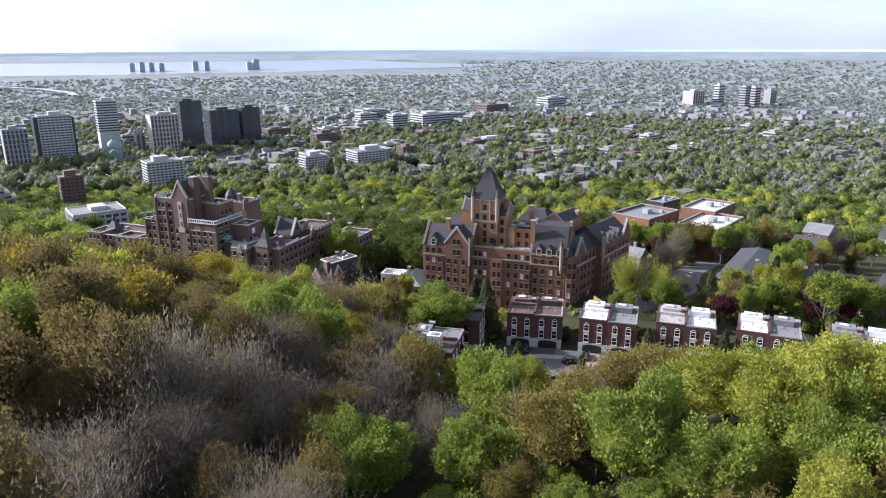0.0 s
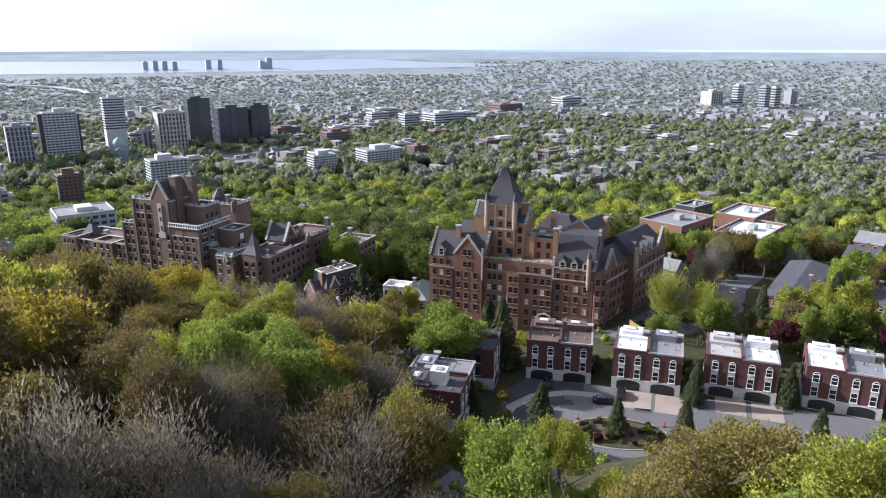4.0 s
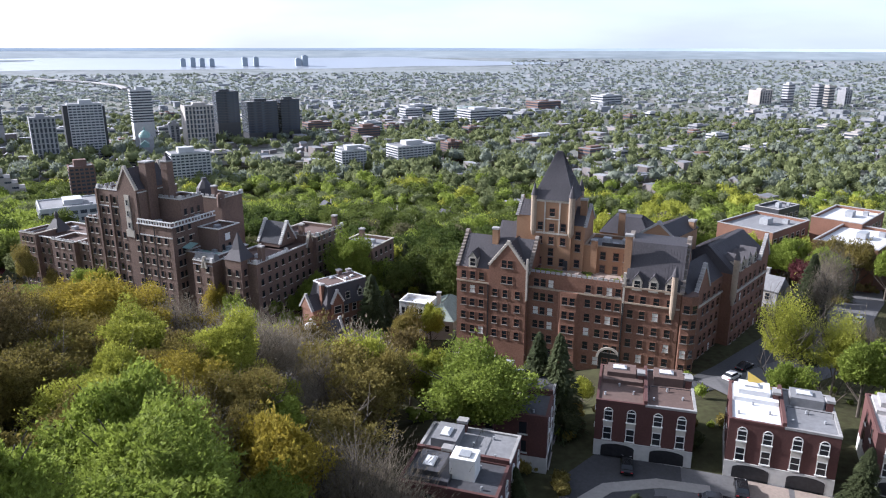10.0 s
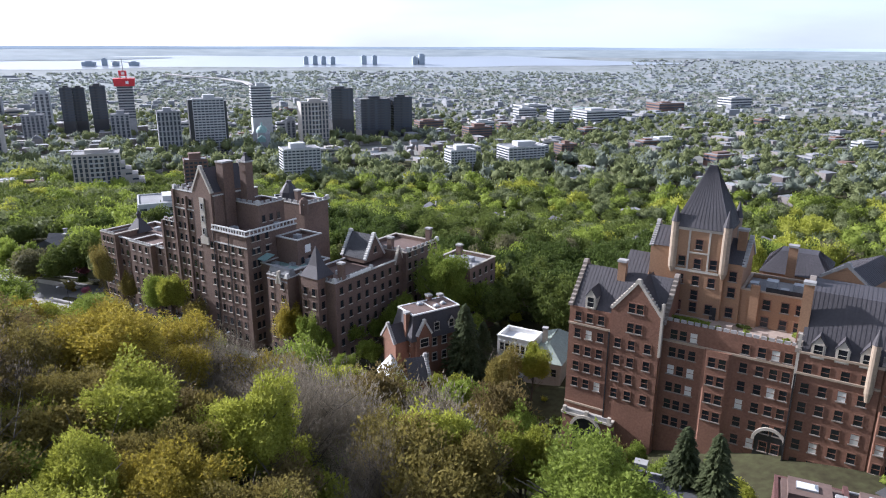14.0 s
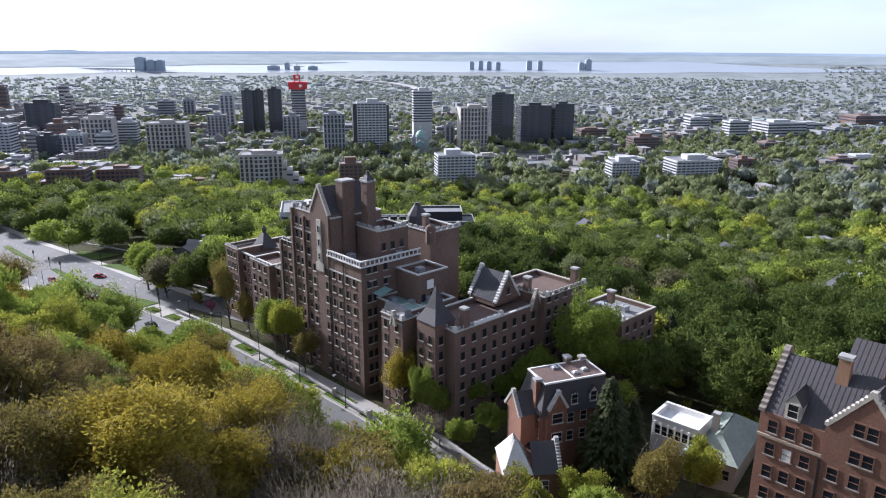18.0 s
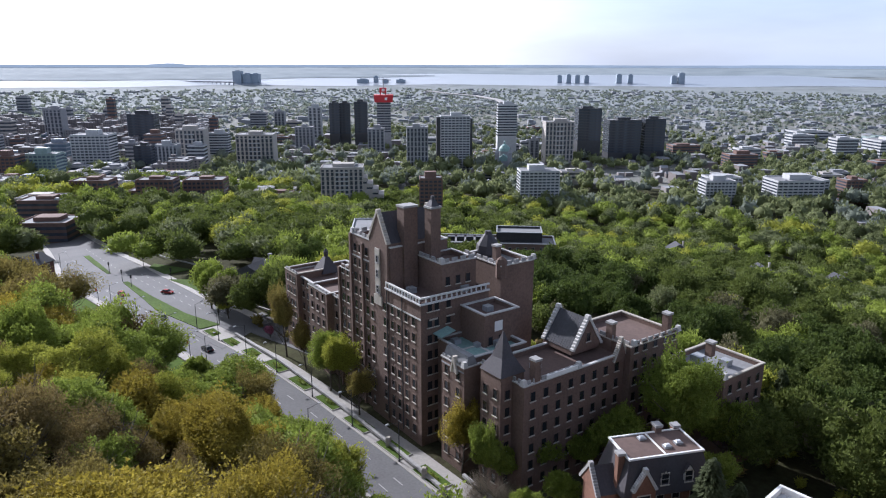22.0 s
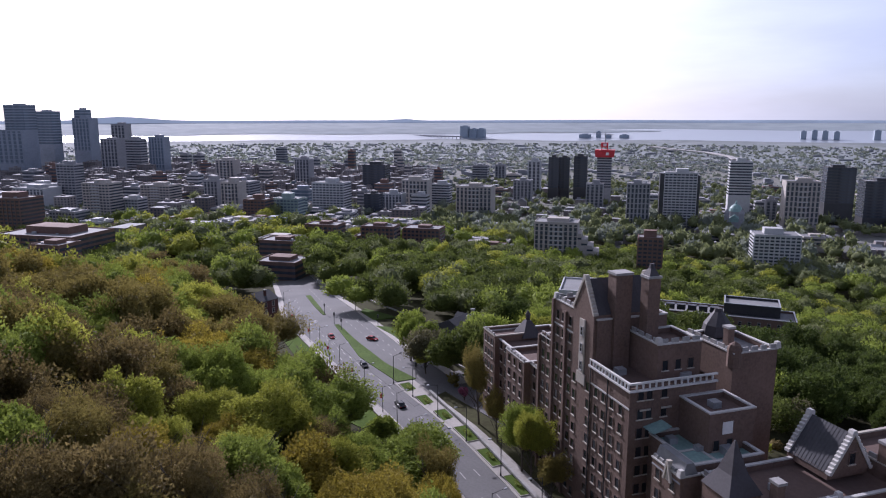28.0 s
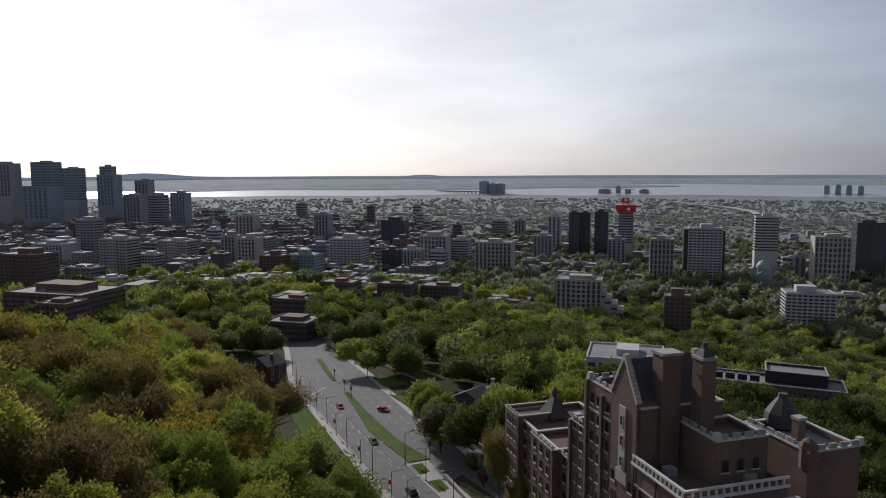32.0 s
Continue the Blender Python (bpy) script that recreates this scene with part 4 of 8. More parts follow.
    part("wing_wall", Geo().box(18, 40, -2.5, 13, -16, 13.0), red, h, at=e)
    seam_roof(h, [((0, 0.1, 12.4), (18, 0.1, 12.4), (18, 4.4, 16.6), (0, 4.4, 16.6)), ((18, 11, 12.4), (0, 11, 12.4), (0, 4.4, 16.6), (18, 4.4, 16.6)),
                  ((18, -2.3, 13), (40, -2.3, 13), (40, 4, 17.8), (18, 4, 17.8)), ((40, 13, 13), (18, 13, 13), (18, 5, 17.8), (40, 5, 17.8)),
                  ((18, 4, 17.8), (40, 4, 17.8), (40, 5, 17.8), (18, 5, 17.8))], sl, m=e)
    gable_wall(h, 6, 3.4, 12.4, 17.8, -0.4, 0.5, red, M["stone_grey"], e)
    gable_wall(h, 36, 3.2, 13, 18.4, -2.9, 0.5, red, M["stone_grey"], e)
    seam_roof(h, [((18, 13, 13), (18, -2.3, 13), (18.2, 4, 18.4), (18.2, 5, 18.4))], sl, m=e)
    for x in (22, 26, 30):
        dormer(h, x, -2.5, 12.9, 1.9, 2.2, st, sl, e)
    for k in range(6):
        z = 9.4 - 3.2 * k
        for x in (1.8, 4.4, 7.8, 10.2, 13.2, 16):
            window(h, "red", e @ pose(x, -0.02, z))
        for x in (19.6, 22.4, 25.2, 28, 31, 34.6, 37.2):
            window(h, "red", e @ pose(x, -2.52, z))
    part("turret", Geo().tube([(18, -2.5, 6), (18, -2.5, 8), (18, -2.5, 16.5)], [0.3, 0.65, 0.65], 12), M["stone_warm"], h, at=e)
    part("spire", Geo().tube([(18, -2.5, 16.5), (18, -2.5, 18.6)], [0.72, 0.05], 12), sl, h, at=e)
    part("wing_wall", Geo().box(12, 24, 9, 17, 10, 20.4), org, h, at=e)
    seam_roof(h, [((11.8, 8.8, 20.4), (24.2, 8.8, 20.4), (24.2, 12, 22.8), (11.8, 12, 22.8)), ((24.2, 17.2, 20.4), (11.8, 17.2, 20.4), (11.8, 12, 22.8), (24.2, 12, 22.8))], sl, m=e)
    gable_wall(h, 13, 4.0, 20.2, 23.2, -12.4, 0.4, org, M["stone_grey"], e @ Matrix.Rotation(radians(90), 4, "Z"))
    window(h, "red", e @ pose(14.4, 8.98, 16.4))
    chimney(h, 22, 9.5, 12, 22.6, 1.4, 1.2, org, e)
    ring8 = [(1.3 + 2.2 * math.cos(math.pi * (k + 0.5) / 4), 1.9 + 2.2 * math.sin(math.pi * (k + 0.5) / 4)) for k in range(8)]
    part("corner_bay", Geo().prism(ring8, -16, 12.6), red, h)
    part("corner_bay_roof", Geo().prism([(1.3 + (x - 1.3) * 0.92, 1.9 + (y - 1.9) * 0.92) for x, y in ring8], 12.6, 12.8), M["roof_tar"], h)
    for k in range(6):
        for turn in (-90, -45):
            c, q = math.cos(radians(turn)), math.sin(radians(turn))
            window(h, "red", pose(1.3 + 2.06 * c, 1.9 + 2.06 * q, 9.2 - 3.2 * k, 0, 0, turn + 90))
    for z, x0, x1, y in ((9.2, 0, 18, 0), (9.2, 18, 40, -2.5), (-3.5, 0, 18, 0), (-3.5, 18, 40, -2.5)):
        part("string_course", Geo().box(x0, x1, y - 0.25, y, z - 0.6, z - 0.2), st, h, at=e)
    return h


red_house()


# ---- the dark brown apartment house with the stepped tower ----
def brown_house():
    h = thing("apartment_house", pose(-83, 255, 0, 0, 0, -22), "tall dark-brown brick apartment house with a stepped gabled tower", "apartment building")
    br, st, sg, tar, sl = M["brick_brown"], M["stone"], M["trim_pale"], M["roof_tar"], M["slate"]
    # west block
    flat_block(h, "wall", -65, -33, 1.2, 18, -24, 3.2, br, tar, sg)
    flat_block(h, "wall", -65.4, -58, 0, 10, -24, 4.0, br, tar, st)
    flat_block(h, "wall", -50, -40, -0.4, 8, -24, 3.6, br, tar, sg)
    part("finial_roof", Geo().frustum(-63, -57, 7, 12, 3, 6.8, 2.3, 1.9).tube([(-60, 9.5, 6.8), (-60, 9.5, 8.2), (-60, 9.5, 9.2)], [0.5, 0.7, 0.1], 8), sl, h)
    # steps of the tower
    flat_block(h, "wall", -33, -27, 0, 16, -24, 12.2, br, tar, sg)
    flat_block(h, "wall", -27, -11, 0, 14, -24, 21.2, br, tar, sg)
    flat_block(h, "wall", -12, 0.5, -0.4, 16, -24, 13.2, br, tar, None)
    part("wall", Geo().box(-18.6, -11.4, -0.5, 12, -24, 22.0), br, h)
    gable_wall(h, -15, 3.7, 22, 28.2, -0.5, 0.6, br, st)
    gable_wall(h, -15, 3.7, 22, 28.2, 11.4, 0.6, br, st)
    seam_roof(h, [((-18.6, 12, 22), (-18.6, 0, 22), (-15, 0, 27.8), (-15, 12, 27.8)), ((-11.4, 0, 22), (-11.4, 12, 22), (-15, 12, 27.8), (-15, 0, 27.8))], sl)
    chimney(h, -11.6, 4.5, 12, 29.5, 2.6, 3.2, br)
    chimney(h, -8.0, 8.2, 12, 29.4, 2.3, 2.3, br)
    part("chimney_cap", Geo().frustum(-9.0, -7.0, 7.2, 9.2, 29.4, 30.6, 0.6, 0.6).tube([(-8, 8.2, 30.5), (-8, 8.2, 31.4)], [0.5, 0.4], 6), sl, h)
    flat_block(h, "wall", -11, -2.5, 6.5, 15, 12, 18.8, br, tar, sg)
    flat_block(h, "wall", -12, 0.6, 19, 28, -24, 17.0, br, M["roof_grey"], sg)
    part("turret_roof", Geo().tube([(-11, 25, 16.5), (-11, 25, 18.4), (-11, 25, 19.6), (-11, 25, 20.8), (-11, 25, 21.4)], [2.8, 2.5, 1.7, 0.8, 0.7], 8), sl, h)
    part("turret_roof", Geo().tube([(-0.2, 19.8, 14.5), (-0.2, 19.8, 17.6), (-0.2, 19.8, 18.4), (-0.2, 19.8, 18.9)], [1.2, 1.2, 0.9, 0.1], 8), br, h)
    chimney(h, -5.0, 22.5, 16.5, 20.0, 1.3, 1.3, br)
    crenels(h, -27, -19, 0.2, 0.2, 21.45)
    crenels(h, -26.8, -26.8, 0, 14, 21.45)
    crenels(h, -11, -2.5, 6.7, 6.7, 19.05)
    crenels(h, -2.7, -2.7, 6.7, 15, 19.05)
    crenels(h, -12, 0.4, 19.2, 19.2, 17.25)
    crenels(h, 0.4, 0.4, 20.5, 28, 17.25)
    crenels(h, -33, -27, 0.2, 0.2, 12.45)
    crenels(h, 24.8, 24.8, 4, 17, 4.65)
    crenels(h, 26.2, 26.2, 30, 43, 6.15)
    crenels(h, 6, 13, 0.7, 0.7, 4.45, 0.6, 0.5)
    # white balustrade round the balcony roof
    b = part("balustrade", Geo().box(-12, 0.8, -0.7, -0.3, 13.9, 14.2).box(0.4, 0.8, -0.3, 16, 13.9, 14.2).box(-12.2, 0.9, -0.8, -0.2, 12.7, 13.0).box(0.3, 0.95, -0.2, 16, 12.7, 13.0), M["trim_white"], h, "white balustrade")
    for i in range(13):
        part("baluster", Geo().box(-12 + i, -11.75 + i, -0.65, -0.4, 13.0, 13.9), M["trim_white"], b)
        part("baluster", Geo().box(0.45, 0.7, 0.6 + i * 1.2, 0.85 + i * 1.2, 13.0, 13.9), M["trim_white"], b)
    # tall stone window in the gabled tower
    part("stone_surround", Geo().box(-15.9, -14.1, -0.75, -0.5, 8.5, 20.5).box(-16.5, -13.5, -0.8, -0.5, 8.5, 10.5), st, h, "pale carved stone window surround")
    for z in (11.2, 14.5, 17.6):
        window(h, "small", pose(-15, -0.77, z))
    # penthouse, terrace and low corner block
    flat_block(h, "penthouse", 0.6, 8, 9, 17.5, -24, 10.8, br, tar, M["trim_pale"])
    flat_block(h, "wall", 0.5, 12, 3.5, 16, -24, 5.2, br, M["copper"], sg)
    flat_block(h, "wall", 6, 13, 0.5, 9, -24, 4.2, br, M["roof_grey"], sg)
    part("mansard", Geo().frustum(6, 13, 0.4, 4, 3.2, 6.2, 0.2, 1.2), M["roof_grey"], h)
    part("wall", Geo().box(16.6, 22.0, 1.4, 6.6, -24, 5.6), br, h)
    part("pyramid_roof", Geo().frustum(16.4, 22.2, 1.2, 6.8, 5.6, 8.2, 1.5, 1.45).frustum(17.9, 20.7, 2.65, 5.35, 8.2, 12.6, 1.3, 1.25), sl, h, "concave dark slate roof")
    # east wing
    flat_block(h, "wing_wall", 13, 25, 4, 30, -24, 4.4, br, tar, sg)
    flat_block(h, "wing_wall", 12, 26.4, 29, 43, -24, 5.9, br, tar, st)
    flat_block(h, "wing_wall", 26.4, 39, 40, 53, -26, 1.2, br, M["roof_grey"], st)
    r90 = Matrix.Rotation(radians(90), 4, "Z")
    part("attic_wall", Geo().box(12.2, 19.8, 20.3, 27.7, 4.2, 5.4), br, h)
    for y in (-20.3, -12.6):
        gable_wall(h, 24, 3.8, 5.2, 11.2, y, 0.6, br, M["trim_pale"], r90)
    window(h, "std_dark", pose(20.32, 24, 6.4, 0, 0, 90))
    seam_roof(h, [((12.4, 20.2, 5.2), (19.8, 20.2, 5.2), (19.8, 24, 10.9), (12.4, 24, 10.9)), ((19.8, 27.8, 5.2), (12.4, 27.8, 5.2), (12.4, 24, 10.9), (19.8, 24, 10.9))], M["shingle"])
    for x, y, z in ((24.3, 7, 8.8), (21, 29.5, 9.4), (25, 41, 10), (33, 44, 6)):
        chimney(h, x, y, 3, z, 1.4, 1.2, br)
    # downpipes, roof plant, terrace things
    for x, y, z0, z1 in ((-27.1, -0.1, -16, 20), (-11.6, -0.6, -16, 12.5), (-6.0, -0.5, -16, 12.5), (-19.0, -0.1, -16, 20)):
        part("downpipe", Geo().box(x - 0.12, x + 0.12, y - 0.12, y, z0, z1), M["metal_dark"], h)
    for x, y, z, w in ((-8, 3, 12.3, 1.6), (-3, 12, 12.3, 2.0), (3, 6, 4.3, 1.5), (6.5, 8.5, 4.3, 1.2), (9, 12, 4.3, 1.8), (4, 13, 9.9, 1.6), (19, 12, 3.5, 1.5), (30, 45, 0.3, 2.2), (34, 48, 0.3, 1.8), (-58, 14, 2.3, 1.6)):
        part("roof_unit", Geo().box(x - w / 2, x + w / 2, y - w / 2, y + w / 2, z, z + w * 0.7), M["metal_grey"], h)
    part("awning", Geo().quad((0.7, 2.2, 6.6), (3.6, 2.2, 6.6), (3.6, 5.6, 7.4), (0.7, 5.6, 7.4)).quad((0.7, 5.6, 7.3), (3.6, 5.6, 7.3), (3.6, 2.2, 6.5), (0.7, 2.2, 6.5)), M["copper"], h, "pale blue terrace awning")
    part("light_panel", Geo().box(8.0, 8.08, 11.5, 13.4, 7.2, 9.2), M["white_paint"], h)
    gable_wall(h, 10.2, 0.9, 2.6, 5.4, 0.2, 0.5, st, st)
    crenels(h, 13.2, 24.8, 4.2, 4.2, 4.65)
    crenels(h, 12.4, 26, 29.3, 29.3, 6.15)
    part("parapet_rail", Geo().box(24.6, 25.15, 9, 17, 4.6, 5.3), M["white_paint"], h)
    gable_wall(h, 27.8, 1.9, 3.4, 7.6, -25.2, 0.5, br, st, Matrix.Rotation(radians(90), 4, "Z"))
    # carved parapets, stone caps and bay piers
    for x0, x1, y0, z in ((-65, -58, 0.1, 4.25), (-50, -40, -0.3, 3.85), (-40, -33, 1.3, 3.45)):
        crenels(h, x0, x1, y0, y0, z, 0.8, 0.5)
    for x, z1 in ((-27.3, 21.2), (-22.2, 20.0), (-33.2, 12.2)):
        part("wall_pier", Geo().box(x - 0.35, x + 0.35, -0.45, 0.05, -20, z1), br, h)
    for x, y, z in ((-26.8, 0.2, 21.4), (-19, 0.2, 21.4), (-2.7, 6.7, 19.0), (0.4, 28, 17.2), (24.8, 4, 4.6), (24.8, 17, 4.6), (26.2, 30, 6.1), (26.2, 43, 6.1), (38.8, 40.2, 1.4), (12.9, 0.6, 4.4)):
        part("stone_cap", Geo().frustum(x - 0.5, x + 0.5, y - 0.5, y + 0.5, z, z + 1.1, 0.15, 0.15), M["trim_pale"], h)
    for y in (2.5, 6.5, 11.0):
        part("string_course", Geo().box(0.5, 0.62, y - 1.0, y + 1.0, 9.2, 9.5), st, h)
    part("string_course", Geo().box(-27, -18.6, -0.12, 0.0, 16.4, 16.7), sg, h)
    part("string_course", Geo().box(-12, 0.5, -0.52, -0.4, 9.6, 9.9), sg, h)
    # windows on the south front
    rows = [17.6 - 3.25 * k for k in range(11)]
    window_rows(h, "std_dark", (-25.6, -23.4, -20.6), rows, 0.0)
    window_rows(h, "std_dark", (-31.6, -29.4), rows[2:], 0.0)
    window_rows(h, "std_dark", (-17.6, -12.6), rows[3:], -0.5)
    window_rows(h, "std_dark", (-9.8, -7.4, -4.6, -2.0), rows[3:], -0.4)
    window_rows(h, "std_dark", (-63.6, -61.6, -59.6), rows[5:], 0.0)
    window_rows(h, "std_dark", (-56.6, -54, -51.5, -38, -35.5), rows[5:], 1.2)
    window_rows(h, "std_dark", (-48, -45, -42), rows[5:], -0.4)
    window_rows(h, "std_dark", (7.6, 11.2), rows[5:], 0.5)
    window_rows(h, "std_dark", (17.9, 20.6), rows[5:], 1.4)
    # on the east side
    east = Matrix.Rotation(radians(90), 4, "Z")
    window_rows(h, "std_dark", (1.6, 3.2, 6.0), rows[2:], -0.5, east)
    window_rows(h, "std_dark", (10.5, 13), rows[4:5], -8.0, east)
    window_rows(h, "std_dark", (6, 9, 12, 15, 18, 21, 24, 27), rows[5:], -25.0, east)
    window_rows(h, "std_dark", (30.5, 33, 36, 39, 41.5), rows[4:], -26.4, east)
    window_rows(h, "std_dark", (42, 45, 48, 51), rows[6:], -39.0, east)
    window_rows(h, "std_dark", (2.9, 5.2), rows[5:], -22.0, east)
    window_rows(h, "std_dark", (8, 10.5, 13), rows[1:2], 2.5, east)
    return h


brown_house()


# ---- townhouses round the court ----
def townhouse(m, roof_l, roof_r, label):
    """Two joined units: white arched garage base, dark brick above with tall arched windows, two flat roofs with skylights."""
    h = thing("townhouse", m, label, "house", "brick townhouses round the court")
    w, d, z = 14.3, 12.5, 9.0
    part("wall", Geo().box(0, w, 0, d, 2.6, z), M["brick_dark"], h)
    part("base", Geo().box(0, w, -0.15, d, -4, 2.6), M["base_white"], h, "white painted garage storey")
    for k in (0, 1):
        x0 = k * w / 2
        part("roof", Geo().box(x0 + 0.25, x0 + w / 2 - 0.25, 0.3, d - 0.3, z, z + 0.12), (roof_l, roof_r)[k], h)
        g = Geo()
        coping(g, x0, x0 + w / 2, 0, d, z, 0.35, 0.35, 0.05)
        part("parapet", g, (M["brick_dark"], M["stone_grey"])[k], h)
        part("roof_hatch", Geo().box(x0 + 1.2, x0 + 5.6, d - 5.0, d - 1.5, z + 0.1, z + 1.5), (roof_l, roof_r)[k], h)
        s = part("skylight", Geo().box(x0 + 2.0, x0 + 4.2, d - 3.9, d - 2.5, z + 1.5, z + 1.72), M["metal_grey"], h)
        part("pane", Geo().frustum(x0 + 2.1, x0 + 4.1, d - 3.8, d - 2.6, z + 1.72, z + 1.9, 0.3, 0.3), M["roof_white"], s)
        chimney(h, x0 + 6.4, d - 4.5, z, z + 1.9, 0.9, 1.2, M["brick_dark"])
        for vx, vy in ((1.2, 2.2), (5.4, 3.4), (3.2, 5.6)):
            part("roof_vent", Geo().tube([(x0 + vx, vy, z), (x0 + vx, vy, z + 0.6)], [0.16, 0.16], 8), M["metal_grey"], h)
        gw = 4.9
        gx = x0 + w / 4
        ring = [(gx + math.cos(math.pi * i / 8) * gw / 2, 1.65 + math.sin(math.pi * i / 8) * 0.65) for i in range(9)]
        door = part("garage_opening", Geo().quad(*[(px, -0.17, pz) for px, pz in [(gx - gw / 2, 0.02), (gx + gw / 2, 0.02)] + ring]), M["metal_dark"], h, "dark segmental garage door")
        part("threshold", Geo().box(gx - gw / 2, gx + gw / 2, -0.4, -0.15, -0.2, 0.06), M["concrete"], door)
        for x in (x0 + 1.9, x0 + w / 2 - 1.9):
            window(h, "arch", pose(x, -0.02, 6.1))
            part("panel", Geo().box(x - 0.68, x + 0.68, -0.1, 0, 5.05, 5.95), M["panel_cream"], h)
            window(h, "french", pose(x, -0.02, 2.95))
    part("roof_stair", Geo().box(0.6, w / 2 - 0.4, d - 6.2, d - 1.0, z + 0.1, z + 0.75), roof_l, h)
    part("party_wall", Geo().box(w / 2 - 0.25, w / 2 + 0.25, 0.1, d - 0.1, z + 0.1, z + 0.95), M["brick_dark"], h)
    part("deck_rail", Geo().box(w / 2 + 0.5, w - 0.5, 5.2, 5.26, z + 0.9, z + 0.98).box(w / 2 + 0.5, w / 2 + 0.58, 5.2, 5.26, z, z + 0.9).box(w - 0.58, w - 0.5, 5.2, 5.26, z, z + 0.9).box(w * 0.74, w * 0.745, 5.2, 5.26, z, z + 0.9), M["metal_dark"], h)
    for y in (3.5, 8.5):
        for zz in (3.2, 6.2):
            window(h, "tall", pose(w, y, zz, 0, 0, 90))
            window(h, "tall", pose(0, y, zz, 0, 0, -90))
    return h


M["panel_cream"] = material("panel_cream", (0.52, 0.49, 0.43), 0.7, 0.12, 2.0, 0.3, 0.05)
M["roof_pale"] = material("roof_pale", (0.36, 0.34, 0.33), 0.85, 0.2, 1.2, 0.2, 0.1)
RW, RG, RT = M["roof_white"], M["roof_grey"], M["roof_tar"]
TH = [(pose(18.8, 171.9, 0, 0, 0, -12), RT, RT, "dark brick townhouse with brown flat roofs"),
      (pose(37.0, 167.5, 0, 0, 0, -18), RW, RG, "dark brick townhouse, half its flat roof bright white"),
      (pose(56.0, 164.5, 0, 0, 0, -20), M["roof_pale"], RW, "dark brick townhouse with pale flat roofs and deck"),
      (pose(74.5, 159.0, 0, 0, 0, -24), RW, RG, "dark brick townhouse with a pale roof"),
      (pose(93.5, 151.5, 0, 0, 0, -27), RG, RW, "dark brick townhouse with grey and white flat roofs"),
      (pose(3.5, 147.0, 0, 0, 0, 76), M["shingle"], RG, "dark brick townhouse with a grey roof and white hatch"),
      (pose(11.0, 166.0, 0, 0, 0, 78), M["shingle"], M["shingle"], "dark brick townhouse half hidden by a maple")]
town = [townhouse(*row) for row in TH]
hatch = part("roof_hatch", Geo().box(2.4, 5.2, 3.4, 6.6, 9.0, 12.0), M["white_paint"], town[5], "tall white roof hatch")
part("skylight", Geo().box(2.9, 4.3, 4.2, 5.6, 12.0, 12.25), M["metal_grey"], hatch)
court_outline = [(-4, 128), (30, 122), (75, 126), (115, 132), (120, 148), (90, 152), (72, 158), (52, 163), (20, 172), (14, 166), (12, 150)]
tagged(new("court_paving", Geo().prism(court_outline, -0.6, 0.06).mesh("court_paving", M["asphalt"])), "grey asphalt turning court between the townhouses", "pavement", kind="structure")
# the dark patch also stands for shade falling over this end of the court
tagged(new("court_paving", Geo().prism([(9.5, 150), (19, 152), (26, 162), (27, 169.5), (19, 171.5), (14, 166)], -0.5, 0.1).mesh("court_paving", M["dark_asphalt"])), "dark asphalt before the garages, court shade painted in", "pavement", kind="structure")
# ---- trees ----
def limbs_mesh(name, seed, radius, height, base, twigs=0):
    rng = random.Random(seed)
    g = Geo()
    top = base + height * 0.75
    g.tube([(0, 0, -1.5), (0.05, 0, base * 0.6), (0.15, 0.1, base + height * 0.3), (0.1, 0.2, top)], [0.34, 0.26, 0.17, 0.05], 7)
    ends = []
    for i in range(14):
        a, z = rng.uniform(0, 6.28), rng.uniform(base * 0.7, base + height * 0.5)
        r = radius * rng.uniform(0.5, 0.85)
        e = (r * math.cos(a), r * math.sin(a), z + height * rng.uniform(0.2, 0.45))
        g.rod((0.08, 0.05, z), e, 0.12, 0.035, 4)
        ends.append(((0.08, 0.05, z), e))
    for i in range(twigs):
        (s, e) = ends[i % len(ends)]
        f = rng.uniform(0.35, 1.0)
        p = [s[k] + (e[k] - s[k]) * f for k in range(3)]
        a = rng.uniform(0, 6.28)
        q = (p[0] + math.cos(a) * radius * 0.35, p[1] + math.sin(a) * radius * 0.35, p[2] + height * rng.uniform(0.05, 0.3))
        g.rod(p, q, 0.04, 0.012, 3)
    return g.mesh(name, M["bark"])


TREE_KINDS = {}
BARE = ("grey",)
OPEN = {"brown": {"body": 0.62, "depth": 0.42}, "olive": {"body": 0.68, "depth": 0.36}, "gold": {"body": 0.72, "depth": 0.3}, "willow": {"body": 0.25, "depth": 0.7, "lobes": 1.25}}


def tree_kind(key, leaf, words, variants, radius, height, base, leaves, size, twigs=0):
    made = []
    for k in range(variants):
        t = thing("tree", pose(0, 0, -500), words, "tree", "trees on the wooded slope")
        part("trunk", limbs_mesh("trunk", 17 * k + len(TREE_KINDS) * 131, radius, height, base, twigs), None, t)
        if key in BARE:
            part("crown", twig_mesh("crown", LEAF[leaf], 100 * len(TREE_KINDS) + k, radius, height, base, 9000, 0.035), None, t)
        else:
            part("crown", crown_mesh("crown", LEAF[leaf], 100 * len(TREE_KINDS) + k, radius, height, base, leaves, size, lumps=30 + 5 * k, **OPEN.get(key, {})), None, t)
        made.append(t)
    TREE_KINDS[key] = made


